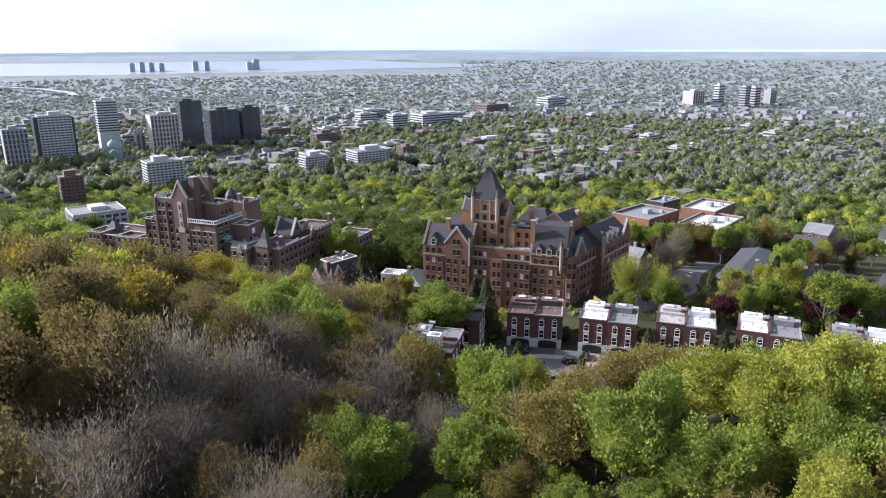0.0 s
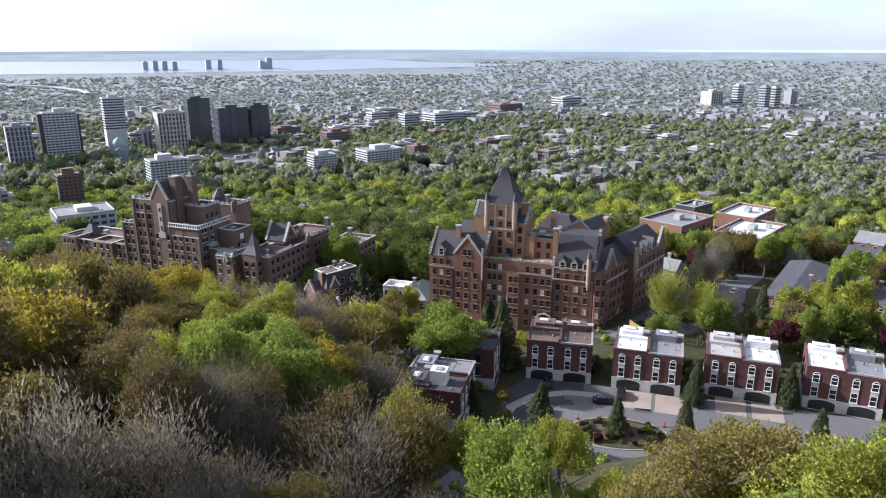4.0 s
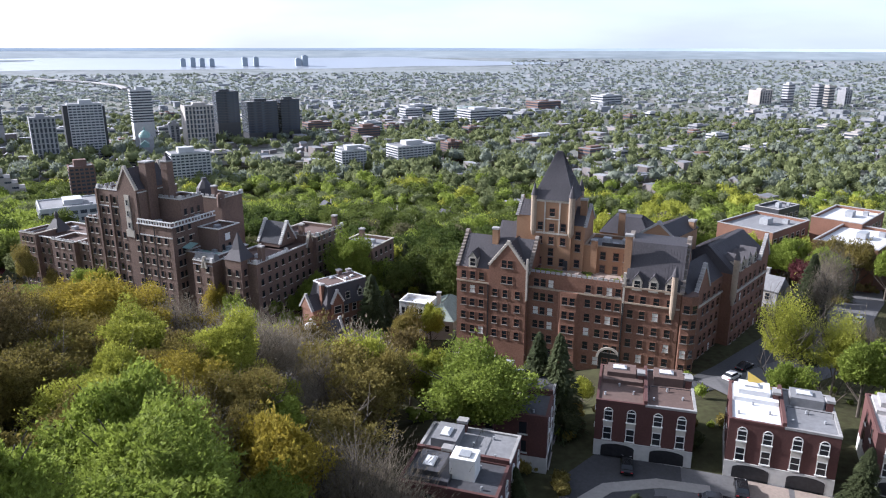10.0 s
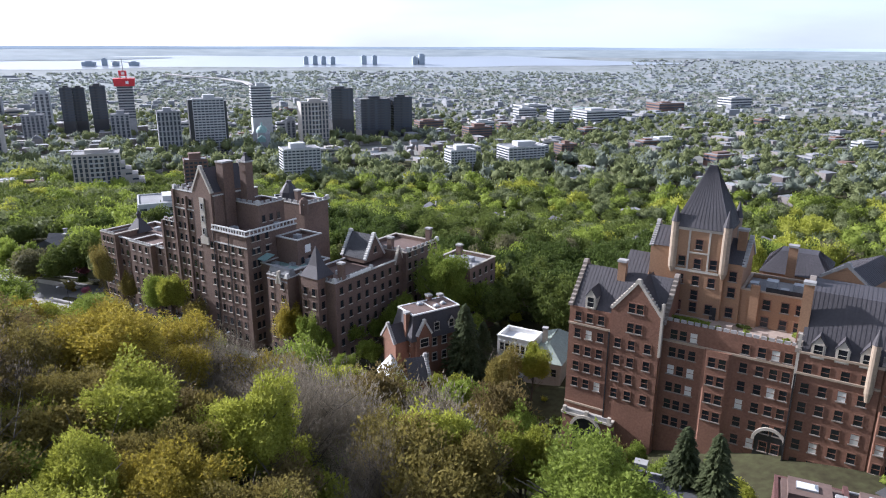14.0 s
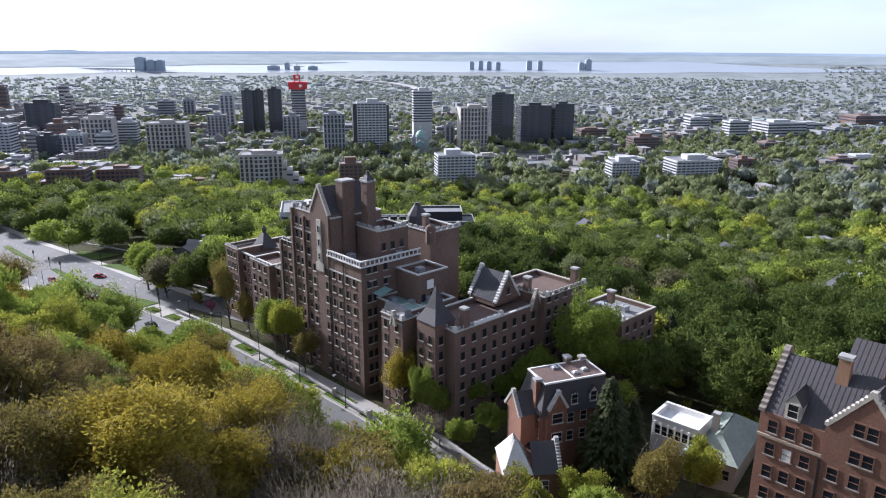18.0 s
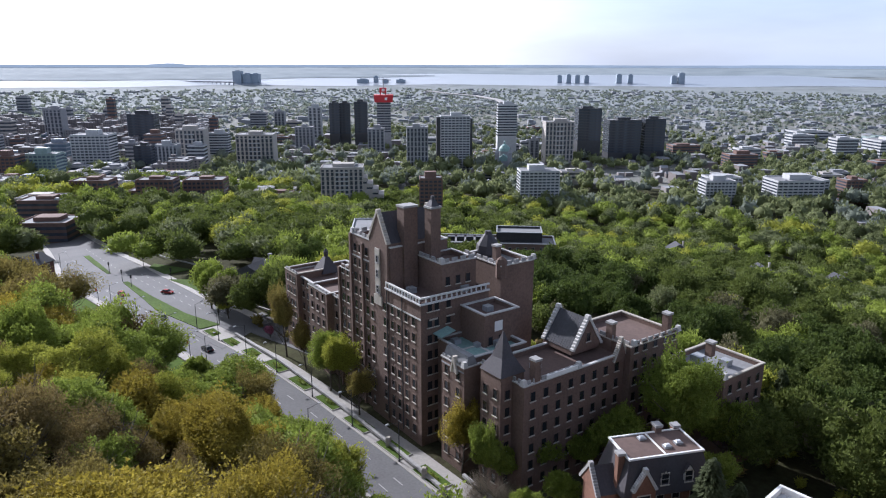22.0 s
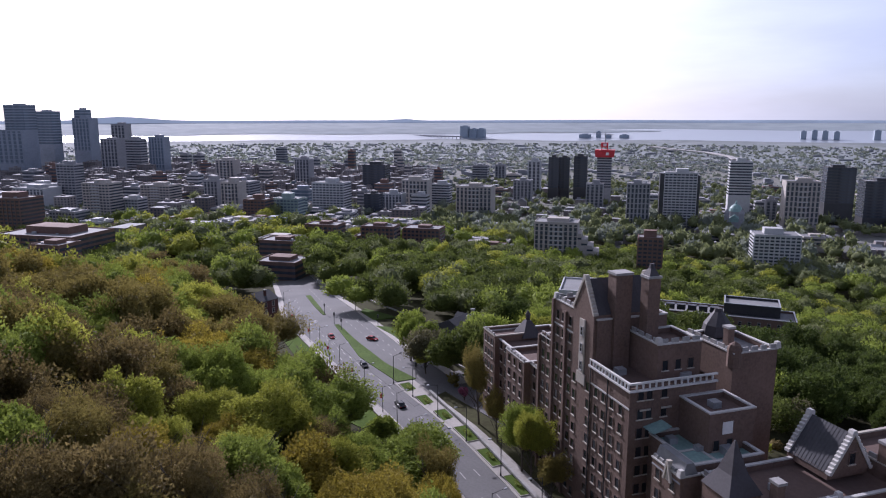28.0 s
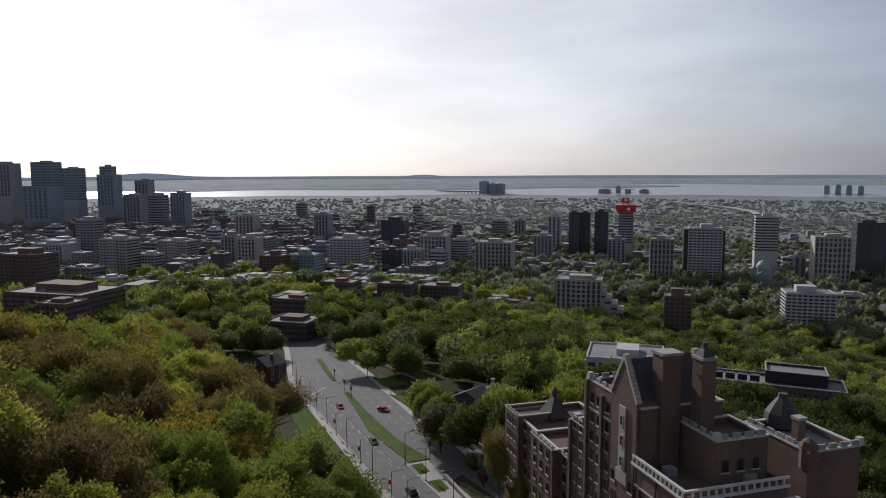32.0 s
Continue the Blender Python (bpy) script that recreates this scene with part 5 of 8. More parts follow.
tree_kind("green", "green", "broad tree in full bright-green spring leaf", 3, 5.4, 10.5, 2.2, 7600, 0.19)
tree_kind("fresh", "fresh", "tall tree in fresh yellow-green leaf", 3, 5.0, 11, 2.4, 7400, 0.18)
tree_kind("olive", "olive", "tree with thin olive-brown spring buds", 3, 5.0, 11, 2.4, 8000, 0.15, 60)
tree_kind("gold", "gold", "tree in golden-yellow flower", 2, 5.4, 10, 2.2, 7600, 0.17, 20)
tree_kind("brown", "brown", "tree with reddish-brown opening buds", 3, 4.8, 11, 2.6, 8600, 0.13, 80)
tree_kind("grey", "grey", "bare grey tree with a haze of fine twigs", 3, 5.0, 11.5, 2.2, 4400, 0.14, 160)
tree_kind("willow", "fresh", "tall open willow in thin yellow-green leaf", 1, 6.4, 18.5, 1.6, 21000, 0.11, 160)
tree_kind("maroon", "maroon", "small tree with dark maroon leaves", 1, 3.2, 7, 2.0, 1500, 0.32)
tree_kind("pink", "pink", "small crab-apple tree in pink blossom", 1, 2.6, 4.0, 1.4, 1200, 0.28)
for key, leaves, size in (("green", 17000, 0.118), ("fresh", 17000, 0.112), ("olive", 17000, 0.096), ("gold", 17000, 0.106), ("brown", 17000, 0.084), ("grey", 20000, 0.019)):
    TREE_KINDS["near_" + key] = []
    for k in range(3):
        near = thing("tree", pose(0, 0, -500), TREE_KINDS[key][0]["label"], "tree", "trees on the wooded slope")
        first = TREE_KINDS[key][k % len(TREE_KINDS[key])]
        part("trunk", [c for c in first.children if c.name.startswith("trunk")][0].data, None, near)
        if key in BARE:
            part("crown", twig_mesh("crown", LEAF[key], 900 + leaves + 7 * k, 5.2, 11.5, 2.0, leaves, size, 60), None, near)
        else:
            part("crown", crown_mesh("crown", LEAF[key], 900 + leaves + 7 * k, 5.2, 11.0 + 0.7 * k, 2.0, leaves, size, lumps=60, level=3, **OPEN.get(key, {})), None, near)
        TREE_KINDS["near_" + key].append(near)


def conifer_kind():
    t = thing("conifer_tree", pose(0, 0, -500), "tall dark-green spruce with drooping boughs", "tree", "spruces between the houses")
    part("trunk", Geo().tube([(0, 0, -1), (0, 0, 12.6)], [0.26, 0.04], 7), M["bark"], t)
    rng = np.random.default_rng(77)
    n = 4600
    tier = rng.integers(0, 15, n)
    h = (tier + rng.normal(scale=0.22, size=n) + 0.5) / 15
    h = np.clip(h, 0, 1)
    bough = rng.integers(0, 9, n)
    a = bough * 0.698 + tier * 0.9 + rng.normal(scale=0.16, size=n)
    reach = rng.uniform(0.8, 1.25, (15, 9))[tier, bough]
    r = (1 - h) ** 0.75 * 3.2 * reach * rng.uniform(0.1, 1.0, n) ** 0.7 + 0.08
    p = np.stack([r * np.cos(a), r * np.sin(a), 1.0 + h * 11.8 - r * 0.30 + rng.normal(scale=0.1, size=n)], 1)
    out = np.stack([np.cos(a), np.sin(a), -0.35 + 0 * a], 1)
    side = np.stack([-np.sin(a), np.cos(a), rng.normal(scale=0.3, size=n)], 1)
    s = 0.26
    verts = np.stack([p + out * s * 1.5, p + side * s * 0.6, p - out * s, p - side * s * 0.6], 1).reshape(-1, 3)
    part("crown", mesh_from_arrays("crown", verts, np.arange(4 * n), 4, LEAF["dark"]), None, t)
    TREE_KINDS["conifer"] = [t]


conifer_kind()
tree_rng = random.Random(11)
first_use = set()



def plant(key, x, y, size=1.0, z=None, tall=1.0):
    src = tree_rng.choice(TREE_KINDS[key])
    s = size * tree_rng.uniform(0.88, 1.12)
    m = Matrix.LocRotScale((x, y, ground_z(x, y) if z is None else z), Euler((tree_rng.uniform(-.06, .06), tree_rng.uniform(-.06, .06), tree_rng.uniform(0, 6.28))), (s, s, s * tall * tree_rng.uniform(0.92, 1.1)))
    if src.name not in first_use:
        first_use.add(src.name)
        src.matrix_basis = m
        return src
    t = copy_thing(src, m)
    t.matrix_basis = m
    return t


def blocked(x, y):
    """True where a road, a court or a house keeps trees away."""
    for (x0, y0), (x1, y1) in zip(BOULEVARD, BOULEVARD[1:]):
        dx, dy = x1 - x0, y1 - y0
        q = math.hypot(dx, dy)
        a = ((x - x0) * dx + (y - y0) * dy) / q
        b = ((x - x0) * -dy + (y - y0) * dx) / q
        if -2 < a < q + 2 and -20 < b < 6:
            return True
    if -13 < x < 130 and 118 < y < 182:
        return True
    for ox, oy, rz, u0, u1, v0, v1 in ((40.8, 208.9, -20, -52, 24, -6, 46), (-83, 255, -22, -70, 42, -8, 56), (-40, 238, 0, -6, 42, -12, 36), (76, 225, 45, -20, 75, -40, 40), (-250, 300, 14, -110, 70, -14, 22),
                                           (-226, 404, 28, -4, 104, -8, 28)):
        c, s = math.cos(radians(rz)), math.sin(radians(rz))
        u, v = (x - ox) * c + (y - oy) * s, -(x - ox) * s + (y - oy) * c
        if u0 < u < u1 and v0 < v < v1:
            return True
    return False


def wood_kind(x, y):
    """Which sort of tree stands where on the slope: leafing patches and bare ones."""
    a = noise.noise((x * 0.021, y * 0.021, 3.0)) + 0.45 * noise.noise((x * 0.07, y * 0.07, 9.0))
    if x > 4:
        keys = ("fresh", "olive", "fresh", "gold", "olive", "brown", "green")
    elif y < 100 and -110 < x:
        keys = ("brown", "grey", "olive", "brown", "grey", "olive", "brown") if a < 0.12 else ("fresh", "olive", "gold", "olive", "brown")
    elif -85 < x < -16 and 112 < y < 160:
        keys = ("gold", "olive", "brown", "fresh", "olive", "fresh", "green")
    elif -75 < x < -18 and 150 < y < 215:
        keys = ("grey", "olive", "grey", "brown", "olive", "fresh", "grey")
    elif x < -95:
        keys = ("olive", "green", "fresh", "brown", "gold", "olive", "brown", "green") if a < 0.12 else ("fresh", "green", "olive", "gold", "green")
    elif a > 0.14:
        keys = ("fresh", "green", "fresh", "olive", "fresh")
    elif a < -0.25:
        keys = ("brown", "olive", "olive", "brown")
    else:
        keys = ("olive", "fresh", "green", "brown", "brown", "olive", "green")
    return tree_rng.choice(keys)


def joined_crowns(name, groups, label):
    """Many trees in one mesh; a group is a material, a few crowns to choose from, and places (x, y, z, size)."""
    rng = np.random.default_rng(len(groups) * 7 + len(name))
    verts, loops, slots, k = [], [], [], 0
    for slot, (mat, crowns, places) in enumerate(groups):
        for x, y, z, s in places:
            v, f = crowns[rng.integers(0, len(crowns))]
            a = rng.uniform(0, 6.28)
            c, d = math.cos(a), math.sin(a)
            turn = np.array([[c, d, 0], [-d, c, 0], [0, 0, rng.uniform(0.82, 1.06)]]) * s
            verts.append(v @ turn + (x, y, z))
            loops.append(f + k)
            k += len(v)
            slots.append(np.full(len(f) // 3, slot, dtype=np.int32))
    me = mesh_from_arrays(name, np.concatenate(verts), np.concatenate(loops), 3, groups[0][0])
    for mat, _, _ in groups[1:]:
        me.materials.append(mat)
    me.polygons.foreach_set("material_index", np.concatenate(slots))
    return tagged(new(name, me), label, "trees", kind="stuff")


CROWN_SIZE = {"green": (5.4, 10.5, 2.2), "fresh": (5.0, 11, 2.4), "olive": (5.0, 11, 2.4), "gold": (5.4, 10, 2.2), "brown": (4.8, 11, 2.6), "grey": (5.0, 11.5, 2.2)}


# single trees that stand out of the wood: sort, place, width of the crown
STANDOUT = [("green", -21.8, 116.7, 15.2), ("green", -28.9, 109.2, 10), ("brown", -37.3, 104.8, 11), ("brown", -29.3, 95.5, 9.1), ("fresh", -6.5, 105.5, 12), ("fresh", 5.1, 105, 9.5), ("fresh", 15.2, 103.8, 8.3), ("brown", -53.3, 123.6, 10.6), ("brown", -13.9, 102.1, 8.1), ("green", 7.8, 87.9, 12.8), ("olive", 14.7, 75.1, 13.2), ("olive", 26.2, 83.7, 15.1), ("green", 21.2, 67.4, 12.6), ("fresh", 36.7, 78.6, 13.5), ("green", 29.2, 61.3, 11.5), ("fresh", 49.6, 77.5, 14.7), ("green", 39.5, 61.7, 9.2), ("green", -8.8, 71.2, 11.3), ("olive", -3.7, 97.3, 11.4), ("olive", -13.9, 84, 9.1), ("grey", -21.4, 78.3, 9.9), ("grey", -29, 68.7, 12.6)]
STANDOUT += [("brown", -43.6, 74.3, 10.7), ("grey", -41.3, 62.9, 9.3), ("fresh", 27.1, 72.4, 10), ("grey", 1.3, 81.4, 10.5), ("fresh", 37.9, 67.9, 9.4), ("green", 5.9, 73.4, 11.6), ("brown", -22.2, 64, 8.9), ("grey", -35.3, 178.7, 15), ("gold", -62.7, 179.7, 16.6), ("fresh", -35.6, 166.1, 10.5), ("fresh", -41.6, 148.7, 10.3), ("grey", -23.4, 170.3, 11.6), ("olive", -41.1, 156.5, 9.3), ("olive", -57.3, 161.8, 9.5), ("fresh", -47.5, 162, 15.5), ("olive", -17.2, 151.6, 16.4), ("grey", -12, 140.7, 13.2), ("brown", -65.6, 151.3, 14.1), ("olive", -50.5, 139.9, 11), ("green", -9, 126, 10), ("green", -56.6, 212.6, 8.8), ("green", -131.3, 227.6, 17.7)]
STANDOUT += [("brown", -92.5, 187.9, 11), ("gold", -93.9, 211.1, 14.7), ("gold", -154, 220.4, 15.7), ("olive", -71.8, 206.7, 12.1), ("fresh", -120.8, 208.9, 13), ("olive", -75, 183.5, 9.5), ("green", -111.2, 232, 18.9), ("fresh", -109.2, 190.3, 10.2), ("olive", -151.9, 195.8, 12.7), ("brown", -115.4, 177.7, 10.4), ("brown", -89.8, 171.9, 11.2), ("brown", -85.7, 196, 8.8), ("olive", -207, 252.6, 18.9), ("olive", -213.2, 199.5, 15.8), ("brown", -95.1, 179.7, 8.9), ("green", -142, 213.4, 10.1), ("green", -147.7, 207.2, 8.3), ("olive", -175.1, 232.7, 14.8), ("green", -180.6, 190.8, 12.5), ("green", -157, 232.1, 11.1), ("brown", -160.2, 190.7, 11), ("green", -113, 235, 12), ("olive", -104, 231, 9.5), ("gold", -97, 228, 11), ("green", -86, 226, 11.5), ("fresh", -75, 221.5, 10), ("green", -65, 216, 8)]


def stand_near(x, y):
    """The sort of the standing-out tree close by, if one is."""
    best = min(STANDOUT, key=lambda r: math.hypot(r[1] - x, r[2] - y) - r[3] * 0.3)
    return best[0], math.hypot(best[1] - x, best[2] - y) / (best[3] * 0.5)


def scatter_near():
    """The wooded hill below the camera, on an uneven grid of stems."""
    spots, unseen = [], []
    step = 6.9
    for i in range(-63, 15):
        for j in range(-2, 44):
            x, y = i * step + tree_rng.uniform(-2.8, 2.8), j * step + tree_rng.uniform(-2.8, 2.8)
            s = -0.255 * (x + 80) - 0.967 * (y - 240)
            verge = 9 + 8 * smooth(10, 25, -x) + 10 * smooth(138, 165, -x)
            if s < verge or blocked(x, y) or (x > -14 and y > 116) or (x > -20 and 140 < y < 165):
                continue
            if x < -330 and y < 60 or x > 5 and y < 25 or x > -6 and y > 94 or x > 40 and y > 90:
                continue
            if stand_near(x, y)[1] < 0.8:
                continue
            if y < 158 and (y < 36 or x < -72 - 0.65 * (y - 60)):
                unseen.append((x, y, ground_z(x, y) - 0.5, tree_rng.uniform(4.2, 6.6)))
                continue
            spots.append((min(math.hypot(x - a, y - b) for a, b in ((22, 50), (5, 60), (-15, 66), (8, 90), (-25, 110), (-35, 145), (-60, 180), (-85, 195), (-105, 190), (-120, 212))), x, y))
    for key, x, y, wide in STANDOUT:
        plant("near_" + key, x, y, wide / 8.8, tall=min(1.0, (9.4 if x > 22 else 12.0 if x > -8 and y < 100 else 10.2) / wide))
    spots.sort()
    rest = {}
    for k, (d, x, y) in enumerate(spots):
        key, close = stand_near(x, y)
        if close > 2.6 or tree_rng.random() < 0.55:
            key = wood_kind(x, y)
        size = tree_rng.choice((0.85, 1.05, 1.2, 1.35, 1.5)) * tree_rng.uniform(0.94, 1.06)
        if x > -6:
            size = min(size, 1.0)
        if k < 165:
            plant("near_" + key if k < 100 else key, x, y, min(size, 1.35), tall=0.82)
        else:
            rest.setdefault(key, []).append((x, y, ground_z(x, y), size * 1.04))
    for n, (key, some) in enumerate(rest.items()):
        words = TREE_KINDS[key][0]["label"].replace("tree", "trees", 1)
        cut = int(len(some) * 0.5)
        for fine, places in ((True, some[:cut]), (False, some[cut:])):
            if key in BARE:
                crowns = [twig_arrays(300 + 10 * n + v, *CROWN_SIZE[key], 4200 if fine else 1800, 0.05 if fine else 0.09, 36) for v in range(4)]
            else:
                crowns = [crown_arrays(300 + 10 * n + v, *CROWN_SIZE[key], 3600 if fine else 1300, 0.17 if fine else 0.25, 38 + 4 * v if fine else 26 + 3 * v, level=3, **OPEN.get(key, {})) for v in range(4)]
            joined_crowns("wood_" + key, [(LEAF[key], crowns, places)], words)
    joined_trees("hill_woods", unseen, [LEAF["olive"], LEAF["green"], LEAF["brown"]], "mixed spring woods on the hill", 50, 0.24, 3)


def joined_trees(name, spots, mats, label, leaves, size, seed, level=2, tall=1.95, lobes=0.6, body=0.86, jumble=0.2):
    """Far woods: one mesh of many small crowns, in several sorts."""
    rng = random.Random(seed)
    crowns = [crown_arrays(seed * 31 + v, 1.0, tall, 0.25, leaves, size, 16 + v, body, level, lobes=lobes) for v in range(6)]
    groups = [(m, crowns, []) for m in mats]
    for s in spots:
        f = 0.5 + 1.5 * noise.noise((s[0] * 0.016, s[1] * 0.016, seed * 1.7)) + rng.uniform(-jumble, jumble)
        groups[min(len(groups) - 1, max(0, int(f * len(groups))))][2].append(s)
    groups = [g for g in groups if g[2]]
    return joined_crowns(name, groups, label)


scatter_near()


def far_spots(count, x0, x1, y0, y1, r0, r1, keep, seed):
    rng = random.Random(seed)
    out = []
    while len(out) < count:
        x, y = rng.uniform(x0, x1), rng.uniform(y0, y1)
        if keep(x, y, rng):
            out.append((x, y, ground_z(x, y) - 1.0, rng.uniform(r0, r1)))
    return out


def seen_side(x, y):
    """Roughly the part of the plain that lies before the camera."""
    a = math.degrees(math.atan2(-(x + 10), y - 120))
    return -42 < a < 98


def woods_keep(x, y, rng):
    s = -0.255 * (x + 80) - 0.967 * (y - 240)
    if blocked(x, y) or not seen_side(x, y) or (x < -455 and y > 300 and rng.random() < 0.8) or (s > -6 and not (-520 < x < -330 and s < 160)):
        return False
    if x > 30 and y < 300 and x < 190:
        return False
    d = -s
    return rng.random() < (1.0 if d < 420 else 0.45)


wood_spots = far_spots(3000, -640, 460, 240, 800, 5.8, 9.4, woods_keep, 21)
MIXED = [LEAF["wood"], LEAF["street"], LEAF["green"], LEAF["wood"], LEAF["street"], LEAF["wood"], LEAF["green"], LEAF["wood"], LEAF["fresh"], LEAF["street"], LEAF["green"], LEAF["wood"]]
DEEP = [LEAF["deep"], LEAF["wood"], LEAF["deep"], LEAF["green"], LEAF["wood"], LEAF["bud"], LEAF["wood"], LEAF["green"], LEAF["fresh"], LEAF["street"], LEAF["bud"], LEAF["wood"], LEAF["deep"], LEAF["wood"]]
joined_trees("woods", [t for t in wood_spots if math.hypot(t[0] + 40, t[1] - 280) < 170], DEEP, "spring woods of mixed greens below the apartment houses", 2300, 0.042, 5, 3, lobes=0.95, body=0.78, jumble=0.34)
joined_trees("woods", [t for t in wood_spots if math.hypot(t[0] + 40, t[1] - 280) >= 170], MIXED, "spring woods of mixed greens on the lower slope", 480, 0.064, 15, 2, lobes=0.8, body=0.8, jumble=0.3)


# ---- the city on the plain ----
def plain_keep(x, y, rng):
    if not seen_side(x, y) or math.hypot(x, y) > (3700 if x < 150 else 4300):
        return False
    s = -0.255 * (x + 80) - 0.967 * (y - 240)
    return s < -480 or (x < -500 and s < 330)


def downtown(x, y):
    """The closely built quarter below the wood: how far out it lies there, 0 outside it, 1 on its low edge, 2 further in."""
    a, r = math.degrees(math.atan2(-(x + 10), y - 120)), math.hypot(x + 10, y - 120)
    edge = 610 + 0.62 * max(0.0, a - 58) ** 1.8
    if not 50 < a < 90 or r < edge or r > 1950:
        return 0
    return 1 if r < edge + 170 else 2


def polar_spots(count, r0, r1, a0, a1, seed, power=1.0):
    rng = random.Random(seed)
    for _ in range(count):
        r = r0 + (r1 - r0) * rng.random() ** power
        a = radians(rng.uniform(a0, a1))
        yield rng, -10 - r * math.sin(a), 120 + r * math.cos(a), r


city_trees = [(x, y, ground_z(x, y) - 1, rng.uniform(4.6, 8.4) * (1.3 if r < 1150 else 1.0)) for rng, x, y, r in polar_spots(13000, 480, 1700, -42, 98, 31, 1.2) if plain_keep(x, y, rng) and (not downtown(x, y) or rng.random() < 0.3) and rng.random() < (0.9 if x * x + y * y < 722500 else 0.66) + (0.25 if x > -150 else 0.0) - 0.9 * noise.noise((x * 0.0032, y * 0.0032, 5.0))]
far_trees = [(x, y, ground_z(x, y) - 1, rng.uniform(3.6, 6.2) * (1.05 if r < 2200 else 1.35)) for rng, x, y, r in polar_spots(19000, 1150, 4250, -42, 98, 32, 0.9) if plain_keep(x, y, rng) and (r < 3780 or x > 150)]
joined_trees("city_trees", [t for t in city_trees if math.hypot(t[0], t[1]) < 850], [LEAF["street"], LEAF["green"], LEAF["wood"], LEAF["street"], LEAF["green"], LEAF["street"], LEAF["fresh"]], "street trees between the city blocks", 240, 0.085, 6)
# from here outwards the leaf colours carry painted haze
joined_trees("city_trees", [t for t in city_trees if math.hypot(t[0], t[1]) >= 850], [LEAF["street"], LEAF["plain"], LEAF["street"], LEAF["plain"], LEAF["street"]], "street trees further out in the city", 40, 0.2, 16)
joined_trees("distant_trees", [t for t in far_trees if math.hypot(t[0], t[1]) < 2000], [LEAF["plain"], LEAF["plain"], LEAF["street"], LEAF["outer"]], "trees of the city plain, leaves painted hazy", 14, 0.3, 7, 1, 1.2)
# the farthest crowns are also flattened so that less shade shows on them
joined_trees("distant_trees", [t for t in far_trees if math.hypot(t[0], t[1]) >= 2000], [LEAF["outer"], LEAF["plain"], LEAF["plain"]], "low trees of the far city, leaves painted hazy", 8, 0.5, 8, 1, 0.9)


def built_up(x, y):
    """Thick with houses here, leafy there."""
    return noise.noise((x * 0.0032, y * 0.0032, 5.0)) + 0.6 * noise.noise((x * 0.009, y * 0.009, 2.0))


def city_blocks(near):
    walls, roofs = Geo(), Geo()
    for rng, x, y, r in polar_spots(14000, 600, 4200, -42, 98, 41, 0.95):
        if not plain_keep(x, y, rng) or (r < 1500) != near or downtown(x, y):
            continue
        if rng.random() > (0.56 if r < 1500 else 0.47) + 0.9 * built_up(x, y) - (0.22 if x > -150 and r < 1700 else 0.0) + (0.05 if r > 1500 else 0.0) or (r < 950 and x > -420 and rng.random() < 0.6):
            continue
        a = radians(36 + rng.choice((0, 90)))
        w, d, h = rng.uniform(6, 12), rng.uniform(6, 9), rng.uniform(4.5, 7)
        if rng.random() < 0.26:
            w, d, h = w * rng.uniform(1.6, 3.2), d * 1.9, h * rng.uniform(1.2, 2.4)
        # the farthest houses are lowered so their shaded walls contrast less
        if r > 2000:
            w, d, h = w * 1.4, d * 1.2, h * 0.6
        c, s = math.cos(a), math.sin(a)
        pts = [(x + px * c - py * s, y + px * s + py * c) for px, py in ((-w / 2, -d / 2), (w / 2, -d / 2), (w / 2, d / 2), (-w / 2, d / 2))]
        z = ground_z(x, y)
        k = len(walls.v)
        walls.v += [(*p, z - 3) for p in pts] + [(*p, z + h) for p in pts]
        walls.f += [(k + i, k + (i + 1) % 4, k + 4 + (i + 1) % 4, k + 4 + i) for i in range(4)]
        if w < 13 and rng.random() < 0.45:
            m0 = tuple((pts[0][i] + pts[3][i]) / 2 for i in (0, 1))
            m1 = tuple((pts[1][i] + pts[2][i]) / 2 for i in (0, 1))
            t = z + h + d * 0.35
            k = len(roofs.v)
            roofs.v += [(*p, z + h) for p in pts] + [(*m0, t), (*m1, t)]
            roofs.f += [(k, k + 1, k + 5, k + 4), (k + 2, k + 3, k + 4, k + 5), (k + 1, k + 2, k + 5), (k + 3, k, k + 4)]
        else:
            roofs.quad(*[(*p, z + h) for p in pts])
    # houses past 1500 m take the wall and roof colours that include haze
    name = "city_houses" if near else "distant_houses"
    tagged(new(name, walls.mesh(name, M["city_wall" if near else "hazed_wall"])), "closely built low city houses of brick and stone", "houses", kind="stuff")
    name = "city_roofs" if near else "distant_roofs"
    tagged(new(name, roofs.mesh(name, M["city_roof" if near else "hazed_roof"])), "flat pale and dark roofs of the city", "roofs", kind="stuff")


city_blocks(True)
city_blocks(False)


